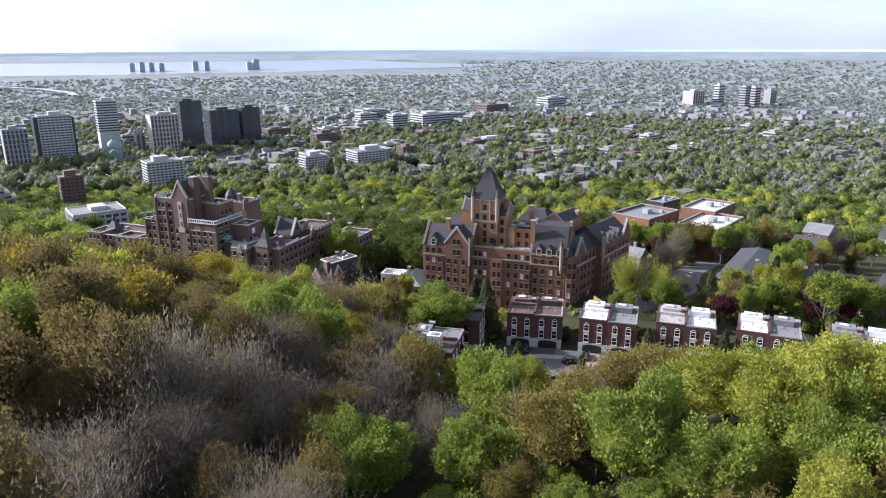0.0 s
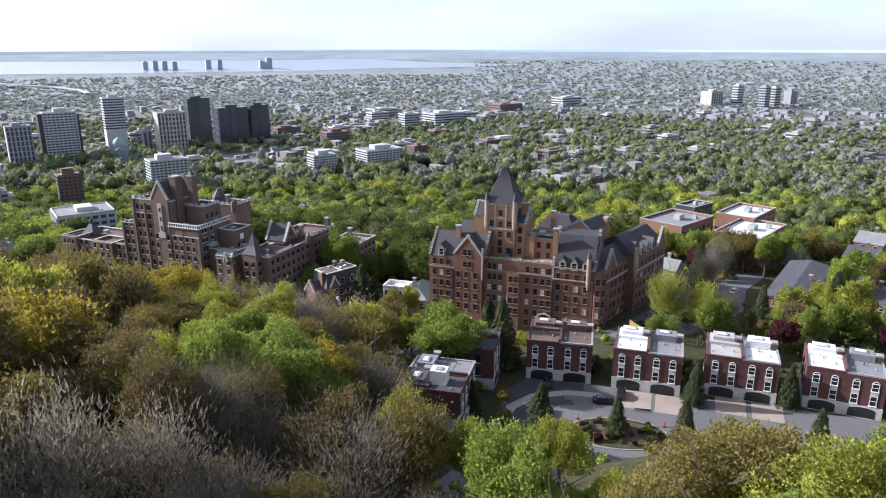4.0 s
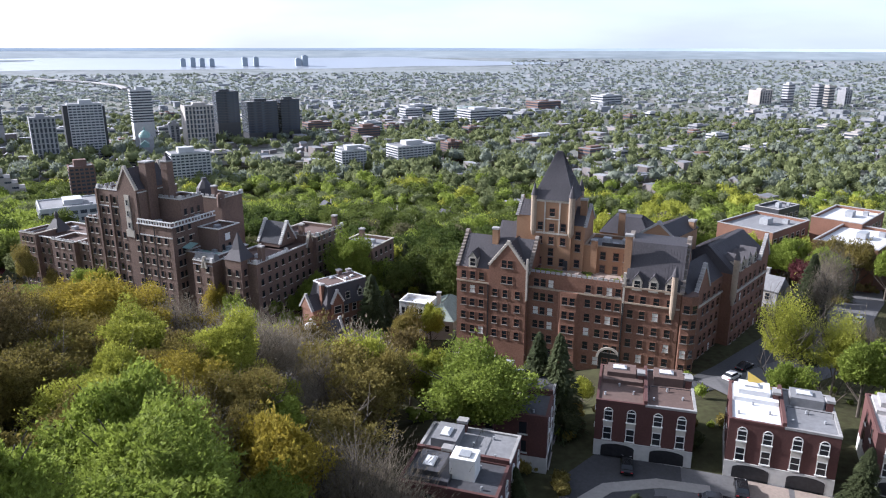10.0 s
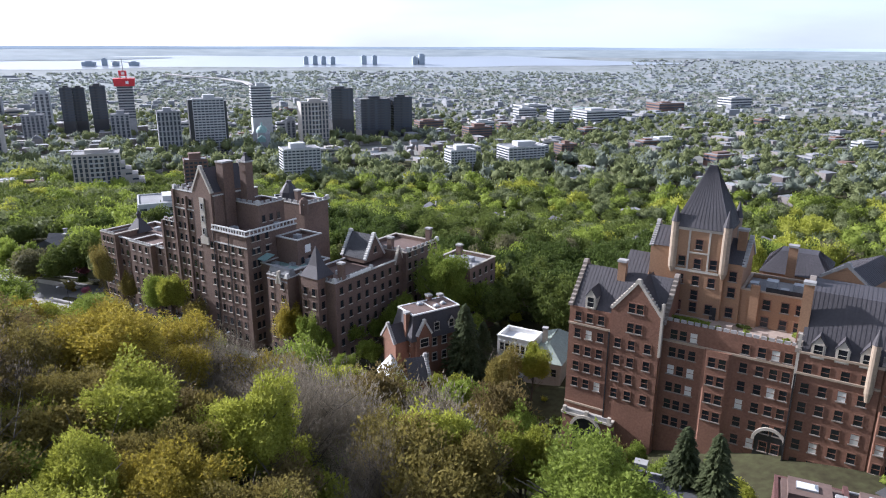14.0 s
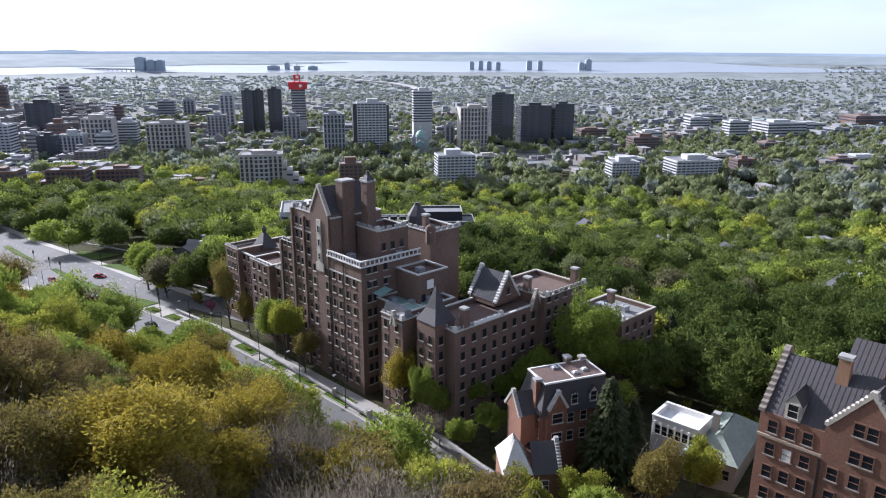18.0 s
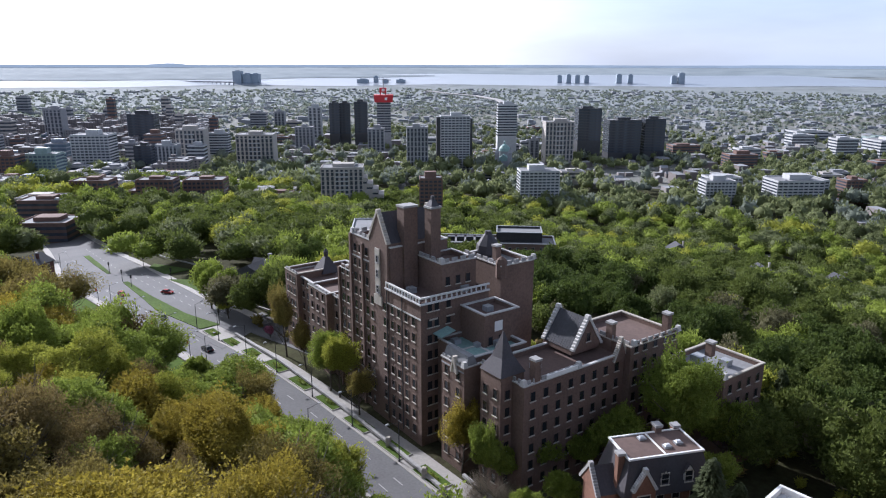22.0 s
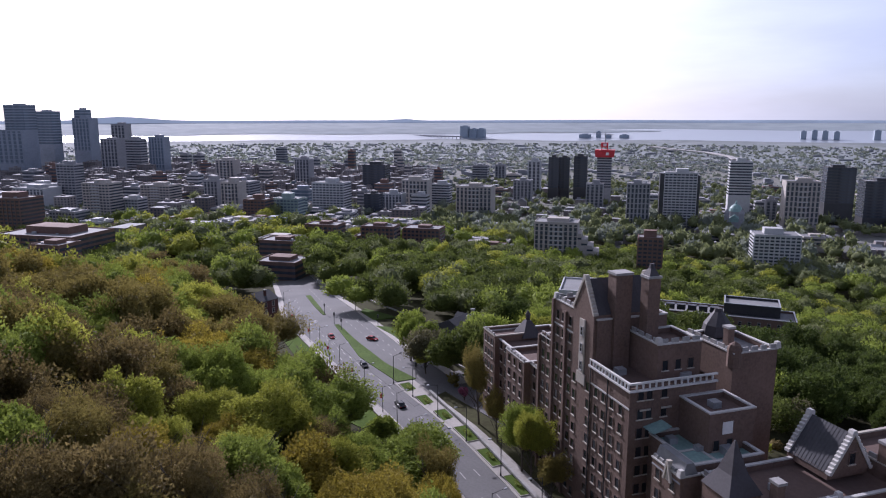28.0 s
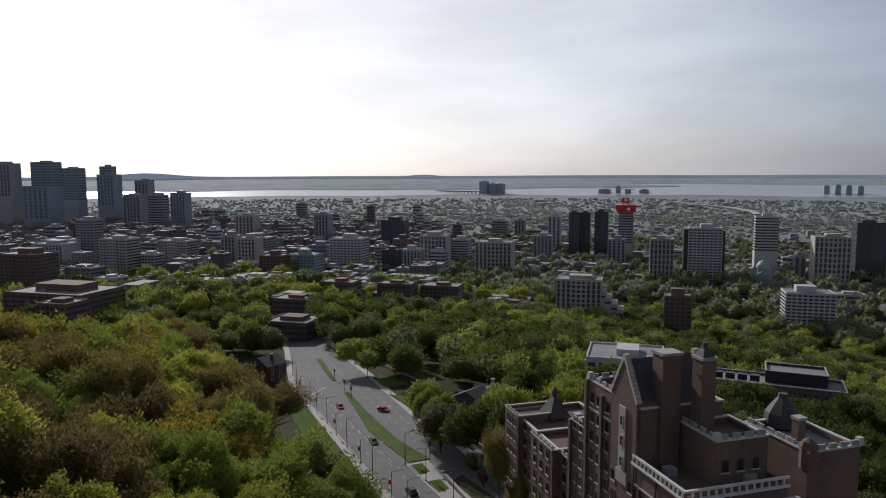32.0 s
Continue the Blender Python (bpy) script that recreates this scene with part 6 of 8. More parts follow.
def undergrowth():
    """Low shrubs and saplings round the houses and along the edges of the woods."""
    rng = random.Random(61)
    spots = []
    while len(spots) < 900:
        x, y = rng.uniform(-170, 130), rng.uniform(112, 330)
        s = -0.255 * (x + 80) - 0.967 * (y - 240)
        hard = False
        for (x0, y0), (x1, y1) in zip(BOULEVARD, BOULEVARD[1:]):
            dx, dy = x1 - x0, y1 - y0
            q = math.hypot(dx, dy)
            u, v = ((x - x0) * dx + (y - y0) * dy) / q, ((x - x0) * -dy + (y - y0) * dx) / q
            hard |= -1 < u < q + 1 and -16.5 < v < 4
        for ox, oy, rz, u0, u1, v0, v1 in ((40.8, 208.9, -20, -49, 22, -1.5, 42), (-83, 255, -22, -66, 40, -1, 54), (-38, 242.2, 46, -4, 13, -2, 8), (-21.3, 256.2, -14, -1, 17, -5, 18), (-37.5, 232.5, 30, -6, 6, -6, 6), (76, 222, 47, -34, 90, -7, 7)):
            c, q = math.cos(radians(rz)), math.sin(radians(rz))
            u, v = (x - ox) * c + (y - oy) * q, -(x - ox) * q + (y - oy) * c
            hard |= u0 < u < u1 and v0 < v < v1
        if hard or (-12 < x < 125 and 121 < y < 183 and not (y > 176 and x < 14)):
            continue
        spots.append((x, y, ground_z(x, y) - 0.5, rng.uniform(0.7, 2.2)))
    joined_trees("undergrowth", spots, [LEAF["green"], LEAF["wood"], LEAF["olive"], LEAF["brown"], LEAF["fresh"]], "low shrubs and saplings under the trees", 60, 0.17, 9)


undergrowth()
# ---- the river and its far shore ----
def arc_sheet(name, r0, r1, a0, a1, lift, mat, label, category, wobble=0.0):
    g = Geo()
    n, rings = 60, 6
    for j in range(rings + 1):
        for i in range(n + 1):
            a = radians(a0 + (a1 - a0) * i / n)
            edge = wobble * noise.noise((i * 0.23, j * 0.01, 4.0)) if j in (0, rings) else 0
            taper = min(1.0, (i + 0.5) / 8, (n - i + 0.5) / 8) if wobble else 1.0
            mid = (r0 + r1) / 2
            r = mid + (r0 + (r1 - r0) * j / rings - mid) * taper + edge
            x, y = -r * math.sin(a), 100 + r * math.cos(a)
            g.v.append((x, y, ground_z(x, y) + lift))
    w = n + 1
    g.f += [(j * w + i, j * w + i + 1, j * w + w + i + 1, j * w + w + i) for j in range(rings) for i in range(n)]
    return tagged(new(name, g.mesh(name, mat)), label, category, kind="structure")


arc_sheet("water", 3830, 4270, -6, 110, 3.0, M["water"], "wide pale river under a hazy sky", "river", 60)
# these far sheets get their haze from the material colour
arc_sheet("far_shore", 4262, 4760, -75, 130, 2.0, M["hazed_land"], "flat far shore of the river, haze painted in", "land")
arc_sheet("far_plain", 2700, 4275, -75, 130, 0.8, M["far_plain"], "far city plain before the river, haze painted in", "land")
for r0 in range(950, 2700, 250):
    arc_sheet("city_ground", r0, r0 + 252, -50, 105, 0.5, M["city_ground"], "grey streets and yards of the city", "ground")
arc_sheet("far_shore", 4075, 4330, 33, 128, 4.5, M["hazed_land"], "near edge of the far shore, haze painted in", "land", 50)
# pale haze put into the hills' colour, with glow added to lift it
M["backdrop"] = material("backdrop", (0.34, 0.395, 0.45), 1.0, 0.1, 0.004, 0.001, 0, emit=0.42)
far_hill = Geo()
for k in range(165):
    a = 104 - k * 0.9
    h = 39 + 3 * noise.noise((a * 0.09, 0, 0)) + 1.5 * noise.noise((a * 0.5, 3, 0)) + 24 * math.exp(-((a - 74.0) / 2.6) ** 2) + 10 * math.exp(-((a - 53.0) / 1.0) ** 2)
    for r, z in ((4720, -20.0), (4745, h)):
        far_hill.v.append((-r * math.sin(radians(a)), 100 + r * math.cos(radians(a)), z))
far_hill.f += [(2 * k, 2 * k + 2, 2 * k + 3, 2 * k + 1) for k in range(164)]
tagged(new("backdrop", far_hill.mesh("backdrop", M["backdrop"])), "low horizon hills, haze painted in and glowing", "hills", kind="structure")


# ---- towers of the city ----
TOWER_LOOK = {"dark": ("tower_dark", "band", "tall black glass office tower"), "light": ("tower_light", "band", "pale concrete apartment block with dark window bands"),
              "beige": ("tower_beige", "band", "beige brick apartment tower with many windows"), "grey": ("tower_grey", "band", "grey concrete high-rise with window bands"),
              "glass": ("tower_glass", "band_blue", "blue-grey glass downtown office tower"), "green": ("tower_green", "band_blue", "green-tinted glass and concrete office block"),
              "brick": ("tower_brick", "band", "brown brick apartment block with flat roof"), "striped": ("tower_light", "band", "tower with white spandrel grid between dark sides"),
              "crane": ("tower_grey", "band", "unfinished concrete tower under a red climbing scaffold"), "hospital": ("tower_brick", "band", "long dark-red brick institution with flat roofs")}
tower_rng = random.Random(8)


def tower(look_name, x, y, z0, z1, width, plain=False):
    """A block of floors: walls, glazed bands or upright window strips, piers or floor edges before them, balconies, roof plant."""
    wall, band, words = TOWER_LOOK[look_name]
    bearing = math.atan2(-x, y - 150)
    off = abs(bearing - radians(36))
    w = width / (math.cos(off) + 0.65 * math.sin(off))
    d = w * (0.65 if width > 30 else 0.85)
    ground_at = ground_z(x, y)
    z0 = min(z0, ground_at) - 2
    high = z1 - ground_at
    far_off = math.hypot(x, y)
    t = thing("tower" if high > 34 else "city_building", pose(x, y, 0, 0, 0, 36), words, "building", "buildings of the city")
    part("wall", Geo().box(-w / 2, w / 2, -d / 2, d / 2, z0, z1), M[wall], t)
    part("roof", Geo().box(-w / 2 + 0.5, w / 2 - 0.5, -d / 2 + 0.5, d / 2 - 0.5, z1, z1 + 0.3), M["roof_grey"], t)
    ph = tower_rng.uniform(3, 6) if high > 25 else 2.5
    u0, u1 = tower_rng.uniform(0.12, 0.3), tower_rng.uniform(0.12, 0.3)
    part("plant_room", Geo().box(-w * u0, w * u1, -d * 0.2, d * 0.25, z1 + 0.3, z1 + ph), M[wall], t)
    if not plain or far_off < 800:
        for k in range(2):
            u, v, q = tower_rng.uniform(-0.42, 0.36) * w, tower_rng.uniform(-0.42, 0.3) * d, tower_rng.uniform(1.2, 2.8)
            part("roof_box", Geo().box(u, u + q, v, v + q * 0.8, z1 + 0.3, z1 + 0.6 + q * 0.5), M["metal_grey"], t)
        g = Geo()
        rim_ring(g, -w / 2 - 0.1, w / 2 + 0.1, -d / 2 - 0.1, d / 2 + 0.1, z1 - 0.2, z1 + 0.9, 0.5)
        part("parapet", g, M[wall], t)
    storey = max(3.2, far_off * (0.0032 if not plain else 0.0042))
    n = max(1, min(24 if far_off < 1250 else 12, int((z1 - max(z0, ground_at)) / storey)))
    if plain:
        n = min(n, 5 if high > 20 else 2)
    low = z1 - n * storey - 0.4
    o = 0.12
    upright = not plain and high > 30 and look_name in ("light", "beige", "glass", "grey") and tower_rng.random() < 0.5
    step = max(3.4, far_off * 0.0042)
    sides = [(length, axis, max(2, min(9 if far_off < 1250 else 5, int(length / step)))) for length, axis in ((w, 0), (d, 1))]

    def on_face(name, me, length, axis, u):
        side = 1 if bearing < radians(36) else -1
        part(name, me, None, t, at=pose(u, -d / 2 - o, 0) if axis == 0 else pose(side * (w / 2 + o), u, 0, 0, 0, 90 * side))

    if upright:
        for length, axis, m in sides:
            me = Geo().box(-length / m * 0.27, length / m * 0.27, -0.02, 0.2, low, z1 - storey * 0.4).mesh("window_strip", M[band])
            for k in range(m):
                on_face("window_strip", me, length, axis, -length / 2 + length * (k + 0.5) / m)
        n = min(n, 9)
        storey = (z1 - low) / n
        edge = Geo().box(-w / 2 - o - 0.05, w / 2 + o + 0.05, -d / 2 - o - 0.05, d / 2 + o + 0.05, 0, storey * 0.16).mesh("floor_edge", M[wall])
        for k in range(n):
            part("floor_edge", edge, None, t, at=pose(0, 0, z1 - storey * (k + 0.9)))
    else:
        share = {"dark": 0.8, "glass": 0.66}.get(look_name, 0.5)
        ring = Geo().box(-w / 2 - o, w / 2 + o, -d / 2 - o, d / 2 + o, 0, storey * share).mesh("window_band", M[band])
        for k in range(n):
            part("window_band", ring, None, t, at=pose(0, 0, z1 - storey * (k + 0.9)))
        if look_name != "dark" and high > 14 and far_off < (1200 if not plain else 700):
            for length, axis, m in sides:
                me = Geo().box(-0.55, 0.55, -0.3, 0.05, low, z1 - storey * 0.1).mesh("pier", M[wall])
                for k in range(m + 1):
                    on_face("pier", me, length, axis, -length / 2 + length * k / m)
    if look_name == "beige" and high > 34 and not plain:
        slab = Geo()
        slab.box(-w * 0.16, w * 0.16, -1.6, 0, 0, 0.25).box(-w * 0.16, w * 0.16, -1.6, -1.5, 0.25, 1.2)
        me = slab.mesh("balcony", M["tower_light"])
        for k in range(n):
            part("balcony", me, None, t, at=pose(0, -d / 2 - o, z1 - storey * (k + 1)))
    if look_name == "striped":
        part("side_wall", Geo().box(-w / 2 - 6, -w / 2 - 0.2, -d / 2 + 2, d / 2, z0, z1 - 1), M["tower_dark"], t)
        part("side_wall", Geo().box(w / 2 + 0.3, w / 2 + 4, -d / 2 + 2, d / 2, z0, z1 - 3), M["tower_dark"], t)
    if look_name == "crane":
        s = part("scaffold", Geo().frustum(-w / 2 - 3.5, w / 2 + 3.5, -d / 2 - 3.5, d / 2 + 3.5, z1 - 1, z1 + 11, -1.2, -1.2), M["red_paint"], t, "red climbing formwork")
        part("hoist_frame", Geo().box(-7, 5, -5, 4, z1 + 15, z1 + 23).box(-6, -4.5, -4, -2.5, z1 + 11, z1 + 15).box(3, 4.5, -4, -2.5, z1 + 11, z1 + 15), M["red_paint"], s)
        part("mast", Geo().rod((0, 0, z1 + 23), (0, 0, z1 + 42), 0.7, 0.4).rod((-16, 0, z1 + 38), (13, 0, z1 + 36), 0.5, 0.5), M["metal_grey"], s)
        part("panel", Geo().box(2, 6.5, -d / 2 - 4.9, -d / 2 - 4.4, z1 + 2.5, z1 + 7), M["white_paint"], s)
        part("panel", Geo().box(-3, 2, -5.3, -5.0, z1 + 17, z1 + 21.5), M["white_paint"], s)
    return t


tower("dark", -420, 1214, -91, -13, 41)
tower("dark", -380, 1261, -97, -32, 59)
tower("dark", -337, 1284, -97, -30, 38)
tower("light", -537, 1162, -90, -8, 33)
tower("beige", -443, 1151, -89, -30, 48)
tower("striped", -557, 1036, -88, -19, 44)
tower("grey", -575, 965, -83, -31, 30)
tower("crane", -764, 1137, -119, -9, 24)
tower("grey", -732, 1073, -115, -49, 28)
tower("dark", -895, 1158, -93, -17, 20)
tower("dark", -887, 1179, -94, -18, 19)
tower("dark", -858, 1190, -96, -15, 25)
tower("light", -956, 1171, -93, -27, 26)
tower("grey", -868, 1048, -108, -51, 34)
tower("beige", -741, 821, -82, -38, 55)
tower("grey", -1251, 1301, -97, -56, 39)
tower("grey", -1218, 1335, -98, -54, 26)
tower("beige", -755, 728, -71, -25, 40)
tower("light", -776, 611, -66, -23, 48)
tower("dark", -1076, 882, -77, -28, 50)
tower("dark", -748, 654, -65, -38, 22)
tower("light", -757, 692, -67, -41, 31)
tower("light", -888, 881, -83, -49, 33)
tower("light", -326, 831, -87, -54, 45)
block = tower("beige", -430, 636, -69, -35, 40)
for k in range(5):
    part("terrace_step", Geo().box(12 + 5 * k, 17 + 5 * k, -11, 11, -72, -39 - 5 * k), M["tower_beige"], block)
    part("window_band", Geo().box(12 + 5 * k, 17.1 + 5 * k, -11.1, 11.1, -44 - 5 * k, -42.4 - 5 * k), M["band"], block)
tower("brick", -338, 642, -60, -38, 19)
tower("light", -168, 1833, -128, -83, 82)
tower("light", -88, 1639, -116, -77, 49)
tower("green", -34, 1741, -117, -81, 57)
tower("light", 32, 1740, -112, -84, 84)
tower("light", -201, 1325, -110, -72, 41)
tower("light", -177, 1025, -98, -74, 46)
tower("light", -96, 1016, -91, -68, 65)
tower("brick", -45, 1090, -95, -74, 28)
tower("grey", -484, 1154, -92, -60, 16)
tower("brick", -305, 1355, -110, -76, 54)
tower("grey", -1922, 382, -83, 81, 55)
tower("glass", -1815, 436, -84, 30, 79)
tower("glass", -1813, 445, 25, 83, 61)
tower("glass", -1952, 525, -73, 71, 52)
tower("glass", -1888, 591, -64, 55, 56)
tower("grey", -1965, 693, -68, 39, 48)
tower("grey", -1681, 596, -52, 11, 50)
tower("glass", -1655, 687, -74, 13, 45)
tower("grey", -1764, 669, -72, 6, 46)
tower("grey", -1014, 369, -62, -2, 31)
tower("beige", -861, 368, -59, -15, 40)
tower("light", -854, 399, -60, -34, 24)
tower("beige", -893, 442, -68, -24, 46)
tower("grey", -1059, 573, -84, -36, 30)
tower("grey", -907, 548, -72, -27, 52)
tower("green", -765, 546, -65, -38, 43)
tower("grey", -1354, 887, -105, -30, 40)
tower("grey", -1112, 902, -86, -31, 45)
tower("light", -852, 750, -88, -57, 57)
tower("grey", -904, 848, -101, -40, 39)
tower("light", -920, 908, -104, -59, 34)
tower("grey", -828, 271, -50, -22, 50)
tower("light", -1021, 331, -58, -30, 54)
tower("grey", -1510, 791, -96, -40, 38)
tower("grey", -2179, 1252, -104, -43, 38)
tower("light", -161, 1642, -103, -75, 51)
tower("light", -80, 1498, -100, -65, 43)
tower("light", -10, 1600, -112, -72, 93)
tower("light", 96, 1246, -101, -82, 58)
tower("light", -164, 936, -82, -65, 38)
tower("light", -97, 995, -88, -66, 61)
tower("brick", -44, 1049, -89, -69, 27)
tower("beige", 788, 2161, -81, -62, 62)
tower("light", 872, 2180, -76, -46, 32)
tower("grey", 905, 2073, -75, -44, 26)
tower("beige", 946, 2103, -77, -48, 30)
tower("grey", 1026, 2170, -79, -62, 36)
tower("light", 355, 2171, -99, -79, 86)
tower("brick", 159, 1994, -101, -84, 93)
tower("brick", -195, 1235, -97, -71, 49)
tower("grey", 408, 1443, -105, -85, 35)
tower("light", -191, 385, -20, -11, 28)
tower("light", 381, 1243, -102, -78, 35)
tower("brick", -502, 442, -47, -27, 32)
tower("brick", -493, 489, -52, -32, 32)
tower("brick", -482, 526, -57, -36, 36)
tower("brick", -385, 346, -35, -25, 30)
tower("brick", -462, 386, -41, -28, 34)
tower("hospital", -539, 259, -44, -19, 70)
tower("hospital", -478, 247, -38, -17, 24)
tower("hospital", -747, 265, -55, -14, 48)
tower("grey", -798, 320, -57, -36, 36)
tower("grey", -853, 492, -60, -19, 22)
tower("beige", -795, 492, -58, -17, 26)
tower("brick", -704, 480, -55, -28, 28)
tower("green", -700, 513, -57, -29, 34)
tower("beige", -1367, 725, -78, -26, 47)
tower("grey", -1277, 846, -86, -25, 32)
tower("grey", -1106, 387, -73, -7, 33)
tower("light", -1234, 373, -73, -43, 58)
tower("grey", -637, 392, -49, -39, 80)
tower("grey", -590, 425, -49, -40, 46)
tower("brick", -567, 332, -46, -34, 44)
tower("hospital", -535, 356, -44, -33, 19)
tower("glass", -2120, 640, -73, 77, 42)
tower("dark", -2040, 622, -73, 54, 50)


# blocks of flats and offices west of the woods
for k in range(112):
    r, a = 680 + 1500 * tower_rng.random() ** 0.9, radians(tower_rng.uniform(50, 93))
    bx, by = -10 - r * math.sin(a), 150 + r * math.cos(a)
    gz = ground_z(bx, by)
    tall = tower_rng.random() < 0.42 and r > 760
    tower(tower_rng.choice(("brick", "grey", "beige", "beige", "grey", "brick", "light", "glass")), bx, by, gz, gz + (tower_rng.uniform(20, 34 + r * 0.012) if tall else tower_rng.uniform(8, 18)), tower_rng.uniform(16, 30) if tall else tower_rng.uniform(18, 44), True)


# low flat-roofed rows at the foot of the hill
for k in range(70):
    bx, by = -tower_rng.uniform(440, 760), tower_rng.uniform(300, 640)
    if bx > -520 and 420 < by < 545 or blocked(bx, by):
        continue
    gz = ground_z(bx, by)
    tower(tower_rng.choice(("brick", "grey", "brick", "beige", "grey")), bx, by, gz, gz + tower_rng.uniform(7, 13), tower_rng.uniform(20, 46), True)


# low offices and flats in front of the far city
for k in range(52):
    r, a = tower_rng.uniform(900, 1750), radians(tower_rng.uniform(-30, 46))
    bx, by = -10 - r * math.sin(a), 150 + r * math.cos(a)
    gz = ground_z(bx, by)
    tower(tower_rng.choice(("brick", "grey", "beige", "brick", "grey", "light", "beige")), bx, by, gz, gz + tower_rng.uniform(8, 17), tower_rng.uniform(22, 52), True)


def downtown_blocks():
    """Street after street of flat-roofed blocks, low at the edge and higher further in, with rows of dark windows."""
    rng = random.Random(77)
    taken = [(o.location.x, o.location.y) for o in bpy.data.objects if o.parent is None and o.name.split(".")[0] in ("tower", "city_building", "apartment_block")]
    c, s = math.cos(radians(36)), math.sin(radians(36))
    walls, roofs, panes = Geo(), Geo(), Geo()
    for i, j in itertools.product(range(-75, 75), repeat=2):
        u, v = i * 31.0 + (12 if i % 3 == 0 else 0), j * 25.0 + (8 if j % 2 else 0)
        x, y = -1150 + u * c - v * s, 620 + u * s + v * c
        zone = downtown(x, y)
        if not zone or rng.random() < 0.13 or any(abs(x - p) < 21 and abs(y - q) < 21 for p, q in taken):
            continue
        w, d = rng.uniform(17, 27), rng.uniform(13, 20)
        h = rng.uniform(6.5, 12) if zone == 1 else rng.choice((8, 9, 11, 13, 16, 20, 26)) * rng.uniform(0.85, 1.2)
        z = ground_z(x, y)

        def spot(px, py, pz):
            return x + px * c - py * s, y + px * s + py * c, z + pz

        def block(g, x0, x1, y0, y1, z0, z1):
            ring = ((x0, y0), (x1, y0), (x1, y1), (x0, y1))
            k = len(g.v)
            g.v += [spot(*p, q) for q in (z0, z1) for p in ring]
            g.f += [(k + n, k + (n + 1) % 4, k + 4 + (n + 1) % 4, k + 4 + n) for n in range(4)] + [(k + 4, k + 5, k + 6, k + 7)]

        a, b = w / 2, d / 2
        block(walls, -a, a, -b, b, -4, h)
        block(roofs, -a + 0.5, a - 0.5, -b + 0.5, b - 0.5, h - 0.5, h + 0.25)
        for _ in range(rng.randint(1, 3)):
            px, py, q = rng.uniform(-a + 4, a - 4), rng.uniform(-b + 4, b - 4), rng.uniform(1.2, 3.2)
            block(walls, px - q, px + q, py - 2, py + 2, h + 0.25, h + rng.uniform(1.4, 3.4))
        for floor_no in range(int(h / 3.1)):
            z0 = 1.1 + 3.1 * floor_no
            for half, out, turned in ((a, b, 0), (b, a, 1)):
                n = int(half * 2 / 4.2)
                for k, side in itertools.product(range(n), (-1, 1)):
                    m = -half + (k + 0.5) * 2 * half / n
                    ends = ((m - 1.1, side * (out + 0.06)), (m + 1.1, side * (out + 0.06)))
                    if turned:
                        ends = tuple((q, p) for p, q in ends)
                    panes.quad(spot(*ends[0], z0), spot(*ends[1], z0), spot(*ends[1], z0 + 1.6), spot(*ends[0], z0 + 1.6))
    tagged(new("downtown_walls", walls.mesh("downtown_walls", M["city_wall"])), "brick and stone blocks packed along the city streets", "houses", kind="stuff")
    tagged(new("downtown_roofs", roofs.mesh("downtown_roofs", M["city_roof"])), "flat grey roofs of the packed city blocks", "roofs", kind="stuff")
    tagged(new("downtown_windows", panes.mesh("downtown_windows", M["band"])), "rows of dark windows of the packed blocks", "windows", kind="stuff")


downtown_blocks()


def island_tower(x, y, z0, z1, w):
    """Apartment towers on the island in the river, haze painted into their walls."""
    t = thing("tower", pose(x, y, 0, 0, 0, 30), "grey apartment tower standing by the river", "building", "buildings of the city")
    part("wall", Geo().box(-w / 2, w / 2, -w / 2, w / 2, z0 - 8, z1), M["hazed_tower_wall"], t)
    part("plant_room", Geo().box(-w / 4, w / 4, -w / 4, w / 4, z1, z1 + 4), M["hazed_tower_wall"], t)


island_tower(-2926, 2729, -77, 10, 43)
island_tower(-2894, 2765, -74, -4, 41)
island_tower(-2866, 2795, -75, -4, 41)
island_tower(-1555, 3721, -58, -11, 24)
island_tower(-1511, 3740, -57, -7, 24)
island_tower(-1469, 3757, -57, -10, 24)
island_tower(-1424, 3775, -57, -13, 24)
island_tower(-1268, 3832, -58, -5, 27)
island_tower(-1213, 3850, -57, -5, 24)
island_tower(-1004, 3912, -58, -12, 27)
island_tower(-969, 3921, -57, 3, 30)
island_tower(-2457, 3176, -62, -33, 57)
island_tower(-2402, 3220, -62, -18, 24)
island_tower(-2362, 3251, -62, -35, 30)
island_tower(-2295, 3300, -65, -35, 46)
# ---- boulevard details ----
def along(line, dist, side):
    """A point dist metres along a line, side metres to its right, and its heading in degrees."""
    for (x0, y0), (x1, y1) in zip(line, line[1:]):
        q = math.hypot(x1 - x0, y1 - y0)
        if dist <= q:
            dx, dy = (x1 - x0) / q, (y1 - y0) / q
            return x0 + dx * dist + dy * side, y0 + dy * dist - dx * side, math.degrees(math.atan2(dy, dx))
        dist -= q
    return (*line[-1], 0.0)


